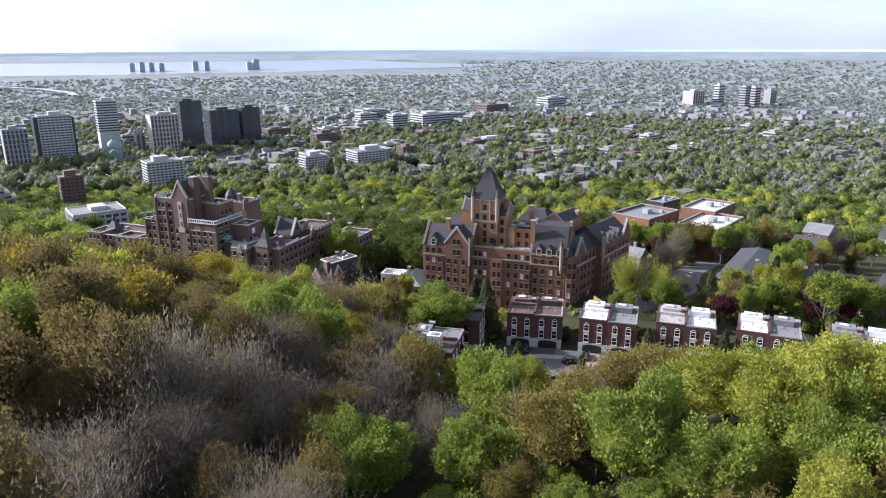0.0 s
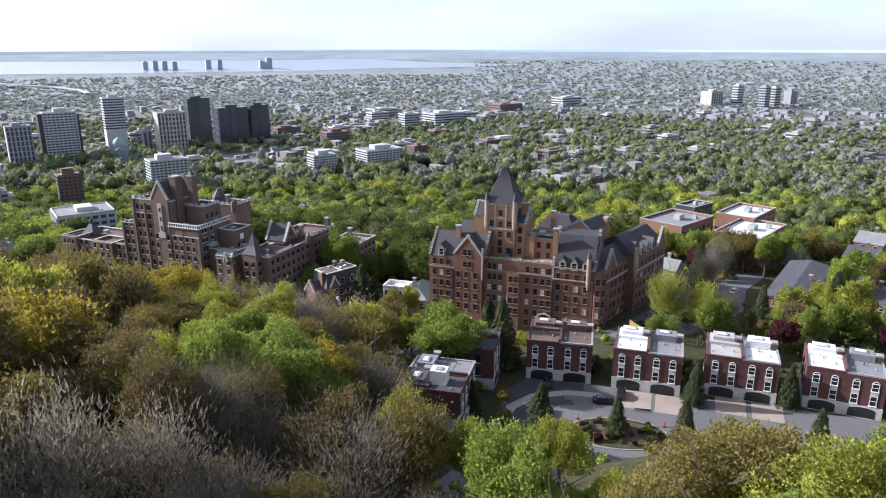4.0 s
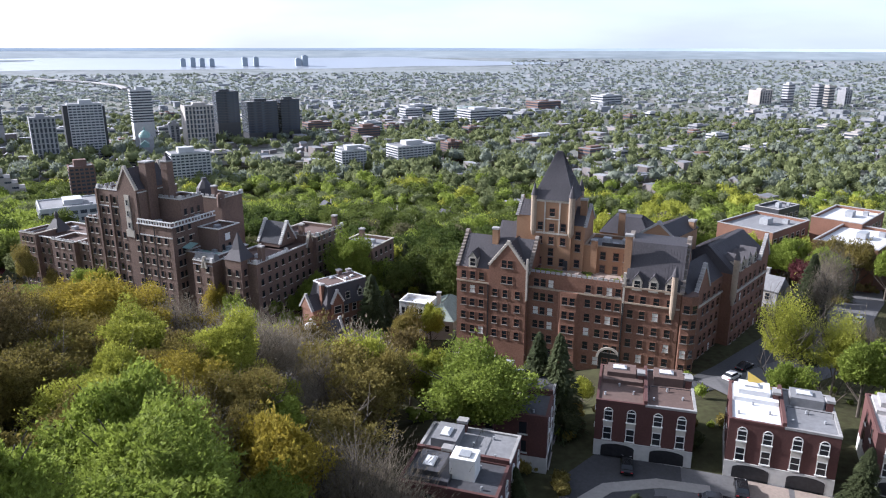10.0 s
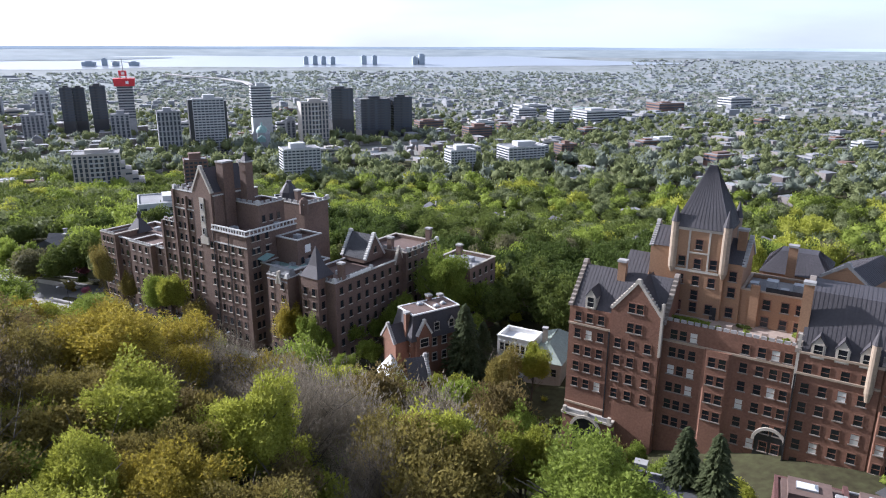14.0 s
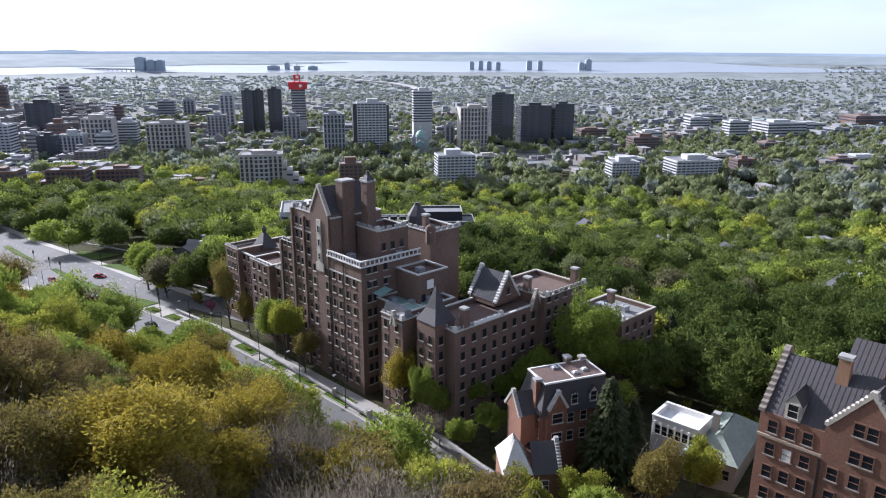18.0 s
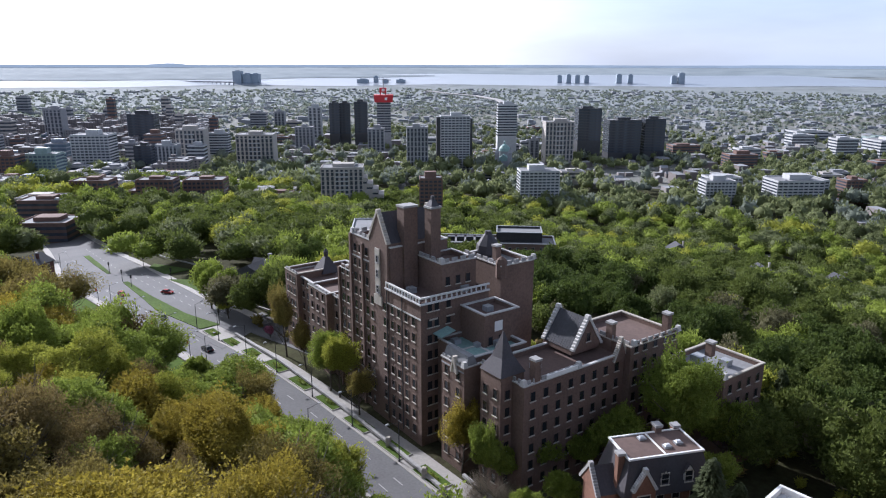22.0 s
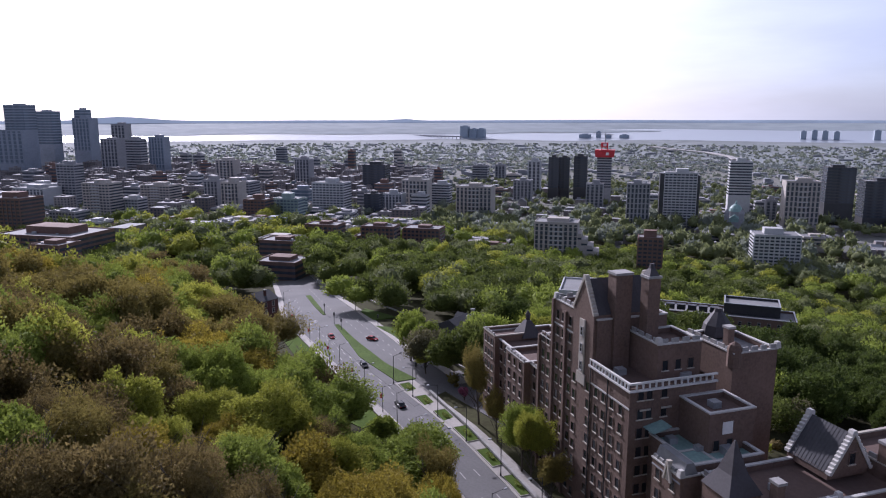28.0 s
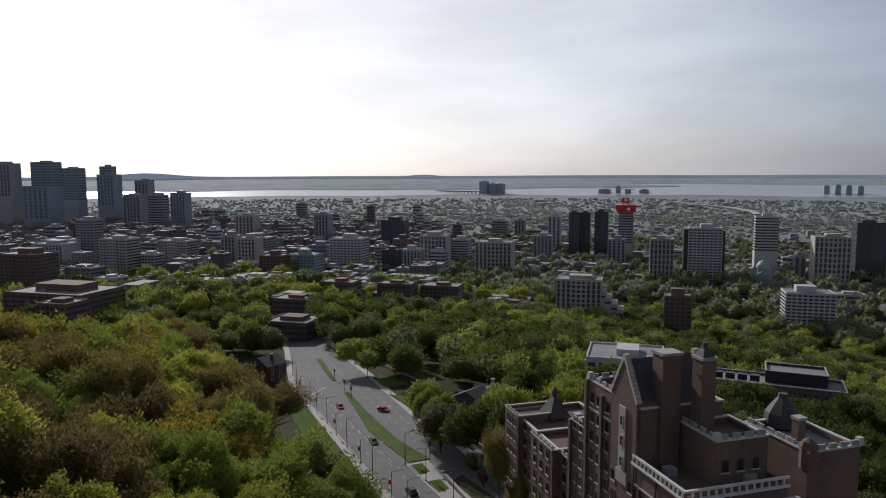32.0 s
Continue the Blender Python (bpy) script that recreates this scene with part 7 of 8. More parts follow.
def strip(name, south, north, lift, mat, label, category, step=5.0):
    """A paved or planted surface between two edge lines, laid on the ground, with a thickness."""
    def spread(line, n):
        run = [0.0]
        for (x0, y0), (x1, y1) in zip(line, line[1:]):
            run.append(run[-1] + math.hypot(x1 - x0, y1 - y0))
        at = np.linspace(0, run[-1], n)
        return np.interp(at, run, [p[0] for p in line]), np.interp(at, run, [p[1] for p in line])
    n = max(3, int(math.hypot(south[-1][0] - south[0][0], south[-1][1] - south[0][1]) / step))
    (sx, sy), (nx, ny) = spread(south, n), spread(north, n)
    g = Geo()
    for i in range(n):
        a, b = (sx[i], sy[i]), (nx[i], ny[i])
        mid = tuple((p + q) / 2 for p, q in zip(a, b))
        g.v += [(*p, ground_z(*p) + lift) for p in (a, mid, b)] + [(*p, ground_z(*p) + lift - 0.6) for p in (a, b)]
    for i in range(n - 1):
        k = 5 * i
        g.f += [(k, k + 1, k + 6, k + 5), (k + 1, k + 2, k + 7, k + 6), (k + 3, k, k + 5, k + 8), (k + 2, k + 4, k + 9, k + 7)]
    g.f += [(0, 3, 4, 2, 1), (5 * n - 5, 5 * n - 4, 5 * n - 3, 5 * n - 1, 5 * n - 2)]
    return tagged(new(name, g.mesh(name, mat)), label, category, kind="structure")


NORTH_EDGE = [(-163, 288), (-180, 294), (-205, 300), (-233, 309.5), (-277, 324.5), (-316, 336.5), (-345, 347), (-420, 374)]
strip("road", [(-158, 268.5), (-180, 274.5), (-230, 288), (-280, 302), (-355, 334), (-420, 360)], NORTH_EDGE, 0.16, M["asphalt"], "wide grey asphalt junction of the boulevard and its ramp", "road")
strip("road", [(-171, 284), (-156, 280.5), (-128, 274.5), (-116, 270)], [(-173, 297), (-161.5, 293), (-128, 285), (-112, 279)], 0.2, M["asphalt"], "grey asphalt side road behind the garden wall", "road")
strip("pavement", NORTH_EDGE, [(x + 1.2, y + 2.6) for x, y in NORTH_EDGE], 0.32, M["concrete"], "pale concrete footway along the ramp", "pavement")
strip("verge", [(-178, 277.3), (-209, 284.2), (-229, 292.4), (-256, 302.8)], [(-176, 282.8), (-195, 285.6), (-228, 295.2), (-255, 304.4)], 0.36, M["grass"], "tapering grassed median with kerbs", "median")
strip("verge", [(-276, 309), (-300, 317.5), (-322, 326)], [(-276, 310.5), (-300, 320), (-321, 328)], 0.36, M["grass"], "narrow grassed median with kerbs", "median")
strip("verge", [(-207.9, 303.2), (-224, 308.5), (-240.9, 312.4)], [(-208.5, 304), (-220, 313), (-229.4, 316.8)], 0.42, M["grass"], "grassed traffic island beside the ramp", "traffic island", 3)
strip("verge", [(-250, 317.5), (-268, 322.8)], [(-246.5, 327), (-272, 328)], 0.42, M["grass"], "grassed traffic island beside the ramp", "traffic island", 3)
strip("grass_bank", [(-146, 250), (-158, 247), (-180, 252.5), (-215, 265.5), (-262, 281)], [(-146, 253), (-153, 255.9), (-180, 263.4), (-230, 277.9), (-268, 288.5)], 0.2, M["lawn"], "mown bright-green grass bank beside the footway", "grass bank", 3)
ribbon("road", [(-262, 300), (-300, 270), (-330, 235)], 4, 4, 0.12, M["asphalt"], "grey asphalt side street at the junction", "road")
strip("kerb", [(-115, 247.1), (-153, 258.6), (-180, 266.1), (-230, 280.6), (-280, 294.6)], [(-115, 247.5), (-153, 259), (-180, 266.5), (-230, 281), (-280, 295)], 0.3, M["concrete"], "pale concrete kerb of the boulevard", "kerb")
dash = Geo().box(-1.5, 1.5, -0.11, 0.11, 0, 0.02).mesh("lane_mark", M["white_line"])
road_marks = thing("lane_marks", pose(0, 0, 0), "worn white dashed lane marks on asphalt", "road marking", kind="structure")
for k in range(28):
    for side in (3.1, 6.3):
        x, y, a = along(BOULEVARD, 34 + k * 10.5, side)
        part("lane_mark", dash, None, road_marks, at=pose(x, y, ground_z(x, y) + 0.125, 0, 0, a))


for line, count, gap in (([(-182, 288.5), (-206, 293.5), (-232, 301.5), (-280, 316), (-345, 339)], 24, 7.0), ([(-186, 292), (-206, 297), (-232, 305.5), (-280, 320)], 14, 7.0), ([(-176, 273), (-230, 286.5), (-262, 296)], 12, 7.0)):
    for k in range(count):
        x, y, a = along(line, k * gap, 0)
        part("lane_mark", dash, None, road_marks, at=pose(x, y, ground_z(x, y) + 0.175, 0, 0, a))
bar = Geo().box(-1.5, 1.5, -0.25, 0.25, 0, 0.02).mesh("crossing_bar", M["white_line"])
for k in range(9):
    x, y = -262 - 2.2 * k * 0.35, 292 + 1.2 * k
    part("crossing_bar", bar, None, road_marks, at=pose(x, y, ground_z(x, y) + 0.18, 0, 0, 18))
ribbon("garden_wall", [(-112, 281), (-128, 286.5), (-161, 295.5), (-176, 299), (-200, 305.5), (-209, 307)], 0.25, 0.25, 1.1, M["stone_grey"], "low grey stone wall along the side road", "wall", step=5)
ribbon("garden_wall", [(-246, 331), (-275, 336), (-310, 346), (-350, 357)], 0.25, 0.25, 1.3, M["stone_grey"], "low stone wall along the wooded ramp", "wall", step=5)


strip("road", [(44, 199), (54, 206), (82, 232)], [(40.5, 203.5), (49.5, 211), (75, 237)], 0.12, M["dark_asphalt"], "dark asphalt drive beside the apartment house", "road", 3)


def banner_post(x, y, a):
    t = thing("banner_post", pose(x, y, ground_z(x, y), 0, 0, a), "slim dark post with a red street banner", "lamp post", "posts with red banners")
    part("pole", Geo().tube([(0, 0, 0), (0, 0, 7.2)], [0.1, 0.07], 8), M["metal_dark"], t)
    part("arm", Geo().rod((0, 0, 7.0), (0, 2.2, 7.3), 0.05, 0.04), M["metal_dark"], t)
    part("lamp_head", Geo().frustum(-0.2, 0.2, 1.9, 2.7, 7.2, 7.4, 0.05, 0.1), M["metal_grey"], t)
    part("banner", Geo().box(-0.04, 0.04, -0.75, -0.15, 4.2, 5.4), M["red_paint"], t, "plain red cloth banner")


for d in (62, 86, 112, 140, 168, 196):
    x, y, a = along(BOULEVARD, 62 + d, -0.9)
    banner_post(x, y, a + 180)


def signal_post(x, y, a):
    t = thing("traffic_signal", pose(x, y, ground_z(x, y), 0, 0, a), "dark traffic signal on a tall post", "traffic light", "signals at the junction")
    part("pole", Geo().tube([(0, 0, 0), (0, 0, 5.0)], [0.11, 0.09], 8), M["metal_dark"], t)
    part("signal_head", Geo().box(-0.22, 0.22, -0.2, 0.2, 3.6, 4.9), M["metal_dark"], t)


for x, y in ((-258, 304), (-246, 300), (-240, 313), (-268, 290.5), (-272, 323), (-277, 310.5), (-177, 283.5), (-250, 284)):
    signal_post(x, y, 20)


def planting_bed(x, y, a, z):
    b = thing("planting_bed", pose(x, y, z, 0, 0, a), "kerbed bed of grass and low shrubs in the footway", "planting bed", "beds along the footway")
    g = Geo()
    rim_ring(g, -4.2, 4.2, -1.7, 1.7, -0.2, 0.16, 0.18)
    part("kerb", g, M["concrete"], b)
    part("soil", Geo().box(-4.0, 4.0, -1.5, 1.5, -0.2, 0.12), M["lawn"], b)
    part("shrubs", crown_mesh("shrubs", LEAF["green"], int(abs(x)), 1.6, 1.0, -0.1, 260, 0.14, 6), None, b, at=Matrix.Diagonal((1.7, 0.6, 0.7, 1)))


for k in range(9):
    x, y, a = along(NORTH, 62 + k * 12.5, 2.3)
    planting_bed(x, y, a, ground_z(x, y) + 0.26)

wall_line = [(-20, 221.5), (-49, 235.5), (-69.5, 243), (-87.5, 250.5), (-106, 257.5), (-136, 268), (-163, 277.5)]
ribbon("garden_wall", wall_line, 0.35, 0.35, 1.25, M["stone_grey"], "low grey stone garden wall along the footway", "wall", step=5)
post = Geo().box(-0.45, 0.45, -0.45, 0.45, -0.5, 2.0).frustum(-0.55, 0.55, -0.55, 0.55, 2.0, 2.4, 0.2, 0.2).mesh("gate_post", M["stone"])
for x, y in ((-70, 242.6), (-76, 245.5), (-88, 250.5)):
    tagged(new("gate_post", post), "square pale stone gate post with cap", "gate post", "gate posts").matrix_basis = pose(x, y, ground_z(x, y), 0, 0, 22)


ribbon("retaining_wall", [(-68, 246), (-58, 241.5), (-48, 236.4), (-38, 231.5), (-28, 226.8)], 0.3, 0.3, 3.6, M["stone_grey"], "tall rough grey stone retaining wall", "wall", step=4)
strip("drive", [(-26, 224), (-12, 221), (2, 215.5), (16, 207)], [(-25, 228.5), (-10, 226), (0, 221.8), (18, 211)], 0.14, M["dark_asphalt"], "dark asphalt drive before the carriage entrance", "drive", 3)


def street_lamp(x, y, a):
    z = ground_z(x, y)
    t = thing("street_lamp", pose(x, y, z, 0, 0, a), "tall slim dark metal street lamp", "street lamp", "lamps along the boulevard")
    part("base", Geo().tube([(0, 0, 0), (0, 0, 0.8)], [0.2, 0.16], 8), M["metal_dark"], t)
    part("pole", Geo().tube([(0, 0, 0.8), (0, 0, 8.6)], [0.11, 0.07], 8), M["metal_dark"], t)
    part("arm", Geo().rod((0, 0, 8.4), (0, -2.4, 8.9), 0.05, 0.04), M["metal_dark"], t)
    part("lamp_head", Geo().frustum(-0.2, 0.2, -3.0, -2.2, 8.78, 9.0, 0.05, 0.1), M["metal_grey"], t)


for k in range(8):
    x, y, a = along(NORTH, 70 + k * 17, 0.6)
    street_lamp(x, y, a + 180)
for k in range(9):
    x, y, a = along(BOULEVARD, 86 + k * 26, -0.6)
    street_lamp(x, y, a)


def car(m, paint, label):
    c = thing("car", m, label, "car", "cars")
    body = Geo()
    prof = [(-2.2, 0.35), (2.15, 0.35), (2.25, 0.75), (1.2, 0.95), (-1.9, 1.0), (-2.25, 0.85)]
    body.slab(prof, -0.88, 0.88)
    part("body", body, paint, c)
    part("cabin", Geo().frustum(-1.75, 1.0, -0.82, 0.82, 0.95, 1.45, 0.45, 0.12), M["glass"], c)
    part("roof_panel", Geo().box(-1.25, 0.5, -0.68, 0.68, 1.45, 1.5), paint, c)
    tyre = Geo()
    k = 10
    tyre.v += [(0.33 * math.cos(2 * math.pi * i / k), s, 0.33 * math.sin(2 * math.pi * i / k)) for s in (-0.11, 0.11) for i in range(k)]
    tyre.f += [(i, (i + 1) % k, k + (i + 1) % k, k + i) for i in range(k)] + [tuple(range(k - 1, -1, -1)), tuple(range(k, 2 * k))]
    me = tyre.mesh("wheel", M["rubber"])
    for x in (-1.4, 1.4):
        for y in (-0.82, 0.82):
            part("wheel", me, None, c, at=pose(x, y, 0.33))
    part("headlight", Geo().box(2.16, 2.26, -0.75, -0.45, 0.62, 0.76), M["white_paint"], c)
    part("headlight", Geo().box(2.16, 2.26, 0.45, 0.75, 0.62, 0.76), M["white_paint"], c)
    part("tail_light", Geo().box(-2.3, -2.2, -0.8, -0.5, 0.7, 0.85), M["red_paint"], c)
    part("tail_light", Geo().box(-2.3, -2.2, 0.5, 0.8, 0.7, 0.85), M["red_paint"], c)
    return c


def road_car(dist, side, paint, label, flip=0):
    x, y, a = along(BOULEVARD, dist, side)
    car(pose(x, y, ground_z(x, y) + 0.1, 0, 0, a + flip), paint, label)


road_car(150, 4.6, M["car_black"], "black saloon car driving on the boulevard")
road_car(232, 7.6, M["car_red"], "dark red car driving on the boulevard", 180)
road_car(190, 7.2, M["car_black"], "dark car driving on the boulevard", 180)
car(pose(-224, 299.5, ground_z(-224, 299.5) + 0.18, 0, 0, 17), M["car_red"], "red car driving on the ramp")
car(pose(33.8, 160.2, 0.07, 0, 0, -8), M["car_black"], "black saloon car parked in the court")
car(pose(38.2, 163.2, 0.07, 0, 0, 75), M["car_black"], "dark car parked before a garage")
car(pose(23.2, 168.0, 0.07, 0, 0, 80), M["car_black"], "dark car parked before a garage")
car(pose(51.5, 206.0, ground_z(51.5, 206), 0, 0, 40), M["car_white"], "white car parked beside the apartment house")
car(pose(55.5, 210.5, ground_z(55.5, 210.5), 0, 0, 42), M["car_black"], "black car parked beside the apartment house")
car(pose(92, 238, ground_z(92, 238), 0, 0, 50), M["car_white"], "white car parked on the side street")

# ---- the court between the townhouses ----
def oval(cx, cy, rx, ry, turn=0.0, n=28):
    c, s = math.cos(radians(turn)), math.sin(radians(turn))
    return [(cx + rx * math.cos(t) * c - ry * math.sin(t) * s, cy + rx * math.cos(t) * s + ry * math.sin(t) * c) for t in (2 * math.pi * i / n for i in range(n))]


island = thing("planted_island", pose(34, 148.2, 0), "oval garden island with shrubs and a spruce", "garden island")
part("kerb", Geo().prism(oval(0, 0, 9.6, 5.8, -8), -0.3, 0.2), M["concrete"], island)
part("lawn", Geo().prism(oval(0, 0, 9.3, 5.5, -8), -0.2, 0.26), M["forest_floor"], island)
part("flower_bed", Geo().prism(oval(1.5, 0.4, 6.6, 3.6, -8), -0.1, 0.32), M["soil"], island)
bush_rng = random.Random(3)


def bush(x, y, r, key, label, z=None):
    t = thing("bush", pose(x, y, ground_z(x, y) if z is None else z), label, "bush", "garden bushes")
    part("leaves", crown_mesh("leaves", LEAF[key], int(abs(x * 13 + y * 7)), r, r * 1.7, -0.2, 320, 0.13 + 0.03 * r, 7), None, t)
    part("stems", Geo().rod((0, 0, -0.2), (0.2 * r, 0, r), 0.05, 0.02).rod((0, 0, -0.2), (-0.25 * r, 0.1, r), 0.05, 0.02), M["bark"], t)


for k in range(44):
    a = bush_rng.uniform(0, 6.28)
    r = bush_rng.uniform(0.1, 1.0) ** 0.6
    bush(34.2 + 8.2 * r * math.cos(a), 148.3 + 4.6 * r * math.sin(a), bush_rng.uniform(0.35, 1.1), bush_rng.choice(("green", "dark", "wood", "olive", "brown", "wood", "maroon", "gold")), "small rounded garden bush in the island bed", 0.3)
ribbon("kerb_path", [(9.5, 146), (11, 152), (14.5, 158.5), (19.5, 163), (27, 164.5), (34, 163.2)], 1.1, 1.1, 0.2, M["concrete"], "pale concrete kerb path round the court", "kerb", step=1.5)
for cx, cy, w, d, a, mat in ((27.5, 166.6, 6.5, 6, -12, "dark_asphalt"), (21.8, 167.8, 6.0, 6, -12, "dark_asphalt"), (41, 161.5, 6.2, 8, -18, "paver"), (47.6, 159.4, 6.2, 8, -18, "paver"), (60, 159.3, 6, 8, -20, "paver"), (66.6, 156.8, 6, 8, -20, "paver"),
                           (41.2, 157.0, 3.4, 1.6, -12, "dark_asphalt"), (64, 148.5, 5, 2.4, -14, "dark_asphalt"), (54, 147, 3, 1.2, -10, "dark_asphalt"), (25, 160.5, 5, 2.2, 0, "dark_asphalt")):
    p = new("paving_patch", Geo().box(-w / 2, w / 2, -d / 2, d / 2, -0.1, 0.012).mesh("paving_patch", M[mat]))
    p.matrix_basis = pose(cx, cy, 0.07, 0, 0, a)
    tagged(p, "darker patch of paving before the garages", "paving", kind="structure")


def traffic_cone(x, y):
    t = thing("traffic_cone", pose(x, y, 0.07), "orange traffic post on a rubber foot", "traffic cone", "traffic cones")
    part("foot", Geo().box(-0.3, 0.3, -0.3, 0.3, 0, 0.08), M["rubber"], t)
    part("post", Geo().tube([(0, 0, 0.08), (0, 0, 1.15)], [0.16, 0.07], 8), M["red_paint"], t)


traffic_cone(27.3, 153.6)
traffic_cone(43.7, 150.7)
traffic_cone(44.8, 146.5)


def sail():
    t = thing("shade_sail", pose(43.5, 176.3, 9.1), "bright yellow triangular shade sail on poles", "shade sail")
    part("cloth", Geo().quad((-1.6, -1.7, 0.9), (3.0, -0.5, 0.6), (-0.6, 1.5, 2.6)).quad((-1.6, -1.7, 0.84), (-0.6, 1.5, 2.54), (3.0, -0.5, 0.54)), M["yellow"], t)
    for p in ((-1.6, -1.7, 0.9), (3.0, -0.5, 0.6), (-0.6, 1.5, 2.6)):
        part("pole", Geo().rod((p[0], p[1], -2.0), p, 0.05, 0.04), M["metal_grey"], t)


sail()
# low garage house at the court's mouth
h = thing("garage_house", pose(2.2, 141.2, 0, 0, 0, 75), "low dark brick garage house with a pale hatch", "house")
flat_block(h, "wall", 0, 7.5, 0, 7.5, -3, 4.4, M["brick_dark"], M["roof_grey"], M["stone_grey"])
part("hatch", Geo().box(1.2, 3.8, 2.5, 5.5, 3.5, 6.0), M["white_paint"], h)
chimney(h, 6.6, 1.0, 3, 6.4, 0.9, 0.9, M["brick_orange"])

# ---- houses between the two apartment houses ----
def mansion():
    h = thing("mansion", pose(-38, 242.2, 0, 0, 0, 46), "red-brick mansion with a flat dark roof and pale gables", "house")
    red = M["brick_red"]
    part("wall", Geo().box(0, 12.8, 0, 7.2, -22, -4.5), red, h)
    part("mansard", Geo().frustum(-0.9, 13.7, -0.9, 8.1, -4.6, 0.9, 1.3, 1.3), M["slate"], h)
    dormer(h, 9.8, -0.5, -3.6, 1.7, 1.9, M["trim_pale"], M["slate"])
    dormer(h, 5.9, -0.5, -3.6, 1.4, 1.7, M["trim_pale"], M["slate"])
    part("roof", Geo().box(0.4, 12.4, 0.4, 6.8, 0.8, 1.05), M["roof_tar"], h)
    g = Geo()
    coping(g, 0.3, 12.5, 0.3, 6.9, 0.9, 0.25, 0.3, 0.05)
    part("coping", g, M["white_paint"], h)
    part("roof_rib", Geo().box(6.2, 6.4, 0.6, 6.7, 1.05, 1.25), M["white_paint"], h)
    for x, y in ((7.6, 2.4), (9.8, 3.0), (5.0, 5.4)):
        s = part("skylight", Geo().box(x - 0.6, x + 0.6, y - 0.5, y + 0.5, 1.05, 1.35), M["metal_grey"], h)
        part("pane", Geo().frustum(x - 0.5, x + 0.5, y - 0.4, y + 0.4, 1.35, 1.6, 0.2, 0.2), M["roof_white"], s)
    for x in (2.4,):
        gable_wall(h, x, 1.9, -3.4, -0.2, -1.1, 0.5, red, M["trim_pale"])
        part("bay", Geo().box(x - 1.9, x + 1.9, -0.9, 0.2, -22, -3.4), red, h)
        window(h, "wide", pose(x, -0.92, -6.2))
        window(h, "wide", pose(x, -0.92, -10.0))
    for x in (5.6, 8.2, 11.2):
        for z in (-7.0, -10.6):
            window(h, "std", pose(x, -0.02, z))
    for y in (1.8, 5.2):
        for z in (-6.2, -10.0):
            window(h, "std", pose(12.8, y, z, 0, 0, 90))
            window(h, "std", pose(0, y, z, 0, 0, -90))
    chimney(h, -0.3, 2.0, -8, 1.6, 1.0, 1.0, red)
    chimney(h, 8.5, 7.0, -8, 2.4, 1.0, 1.2, M["brick_brown"])
    chimney(h, 11.8, 7.2, -8, 1.8, 1.0, 1.0, red)
    part("side_wing", Geo().box(-3.5, 0, 1.5, 7.0, -22, -5.0), red, h)
    seam_roof(h, [((-3.7, 1.3, -5), (0, 1.3, -5), (0, 4.2, -1.6), (-3.7, 4.2, -1.6)), ((0, 7.2, -5), (-3.7, 7.2, -5), (-3.7, 4.2, -1.6), (0, 4.2, -1.6))], M["slate"])
    gable_wall(h, 4.2, 3.0, -5, -1.2, 3.6, 0.4, red, M["stone_grey"], Matrix.Rotation(radians(90), 4, "Z"))
    # lower house with pale pointed roofs
    t = thing("gabled_house", pose(-37.5, 232.5, 0, 0, 0, 30), "brick house with bright metal pointed gable roofs", "house")
    part("wall", Geo().box(-4.5, 4.5, -4, 4, -22, -8), red, t)
    pale = M["metal_pale"]
    seam_roof(t, [((-4.7, -4.2, -8), (0.3, -4.2, -8), (-2.2, -1, -3.4), (-2.4, -1, -3.4)), ((-4.7, 4.2, -8), (-4.7, -4.2, -8), (-2.4, -1, -3.4), (-2.4, 1, -3.4)),
                  ((0.3, -4.2, -8), (0.3, 4.2, -8), (-2.2, 1, -3.4), (-2.2, -1, -3.4)), ((0.3, 4.2, -8), (-4.7, 4.2, -8), (-2.4, 1, -3.4), (-2.2, 1, -3.4))], pale)
    seam_roof(t, [((0.3, -4.2, -8), (4.7, -4.2, -8), (4.7, 0, -4.4), (0.3, 0, -4.4)), ((4.7, 4.2, -8), (0.3, 4.2, -8), (0.3, 0, -4.4), (4.7, 0, -4.4))], M["slate"])
    gable_wall(t, 0, 4.2, -8, -4.1, -4.9, 0.4, red, M["stone_grey"], Matrix.Rotation(radians(90), 4, "Z"))
    for x in (-2.2, 2.2):
        for z in (-11, -14.5):
            window(t, "std", pose(x, -4.02, z))


M["metal_pale"] = material("metal_pale", (0.62, 0.61, 0.59), 0.45, 0.12, 2.0, 0.5, 0.05, metal=0.2)
mansion()


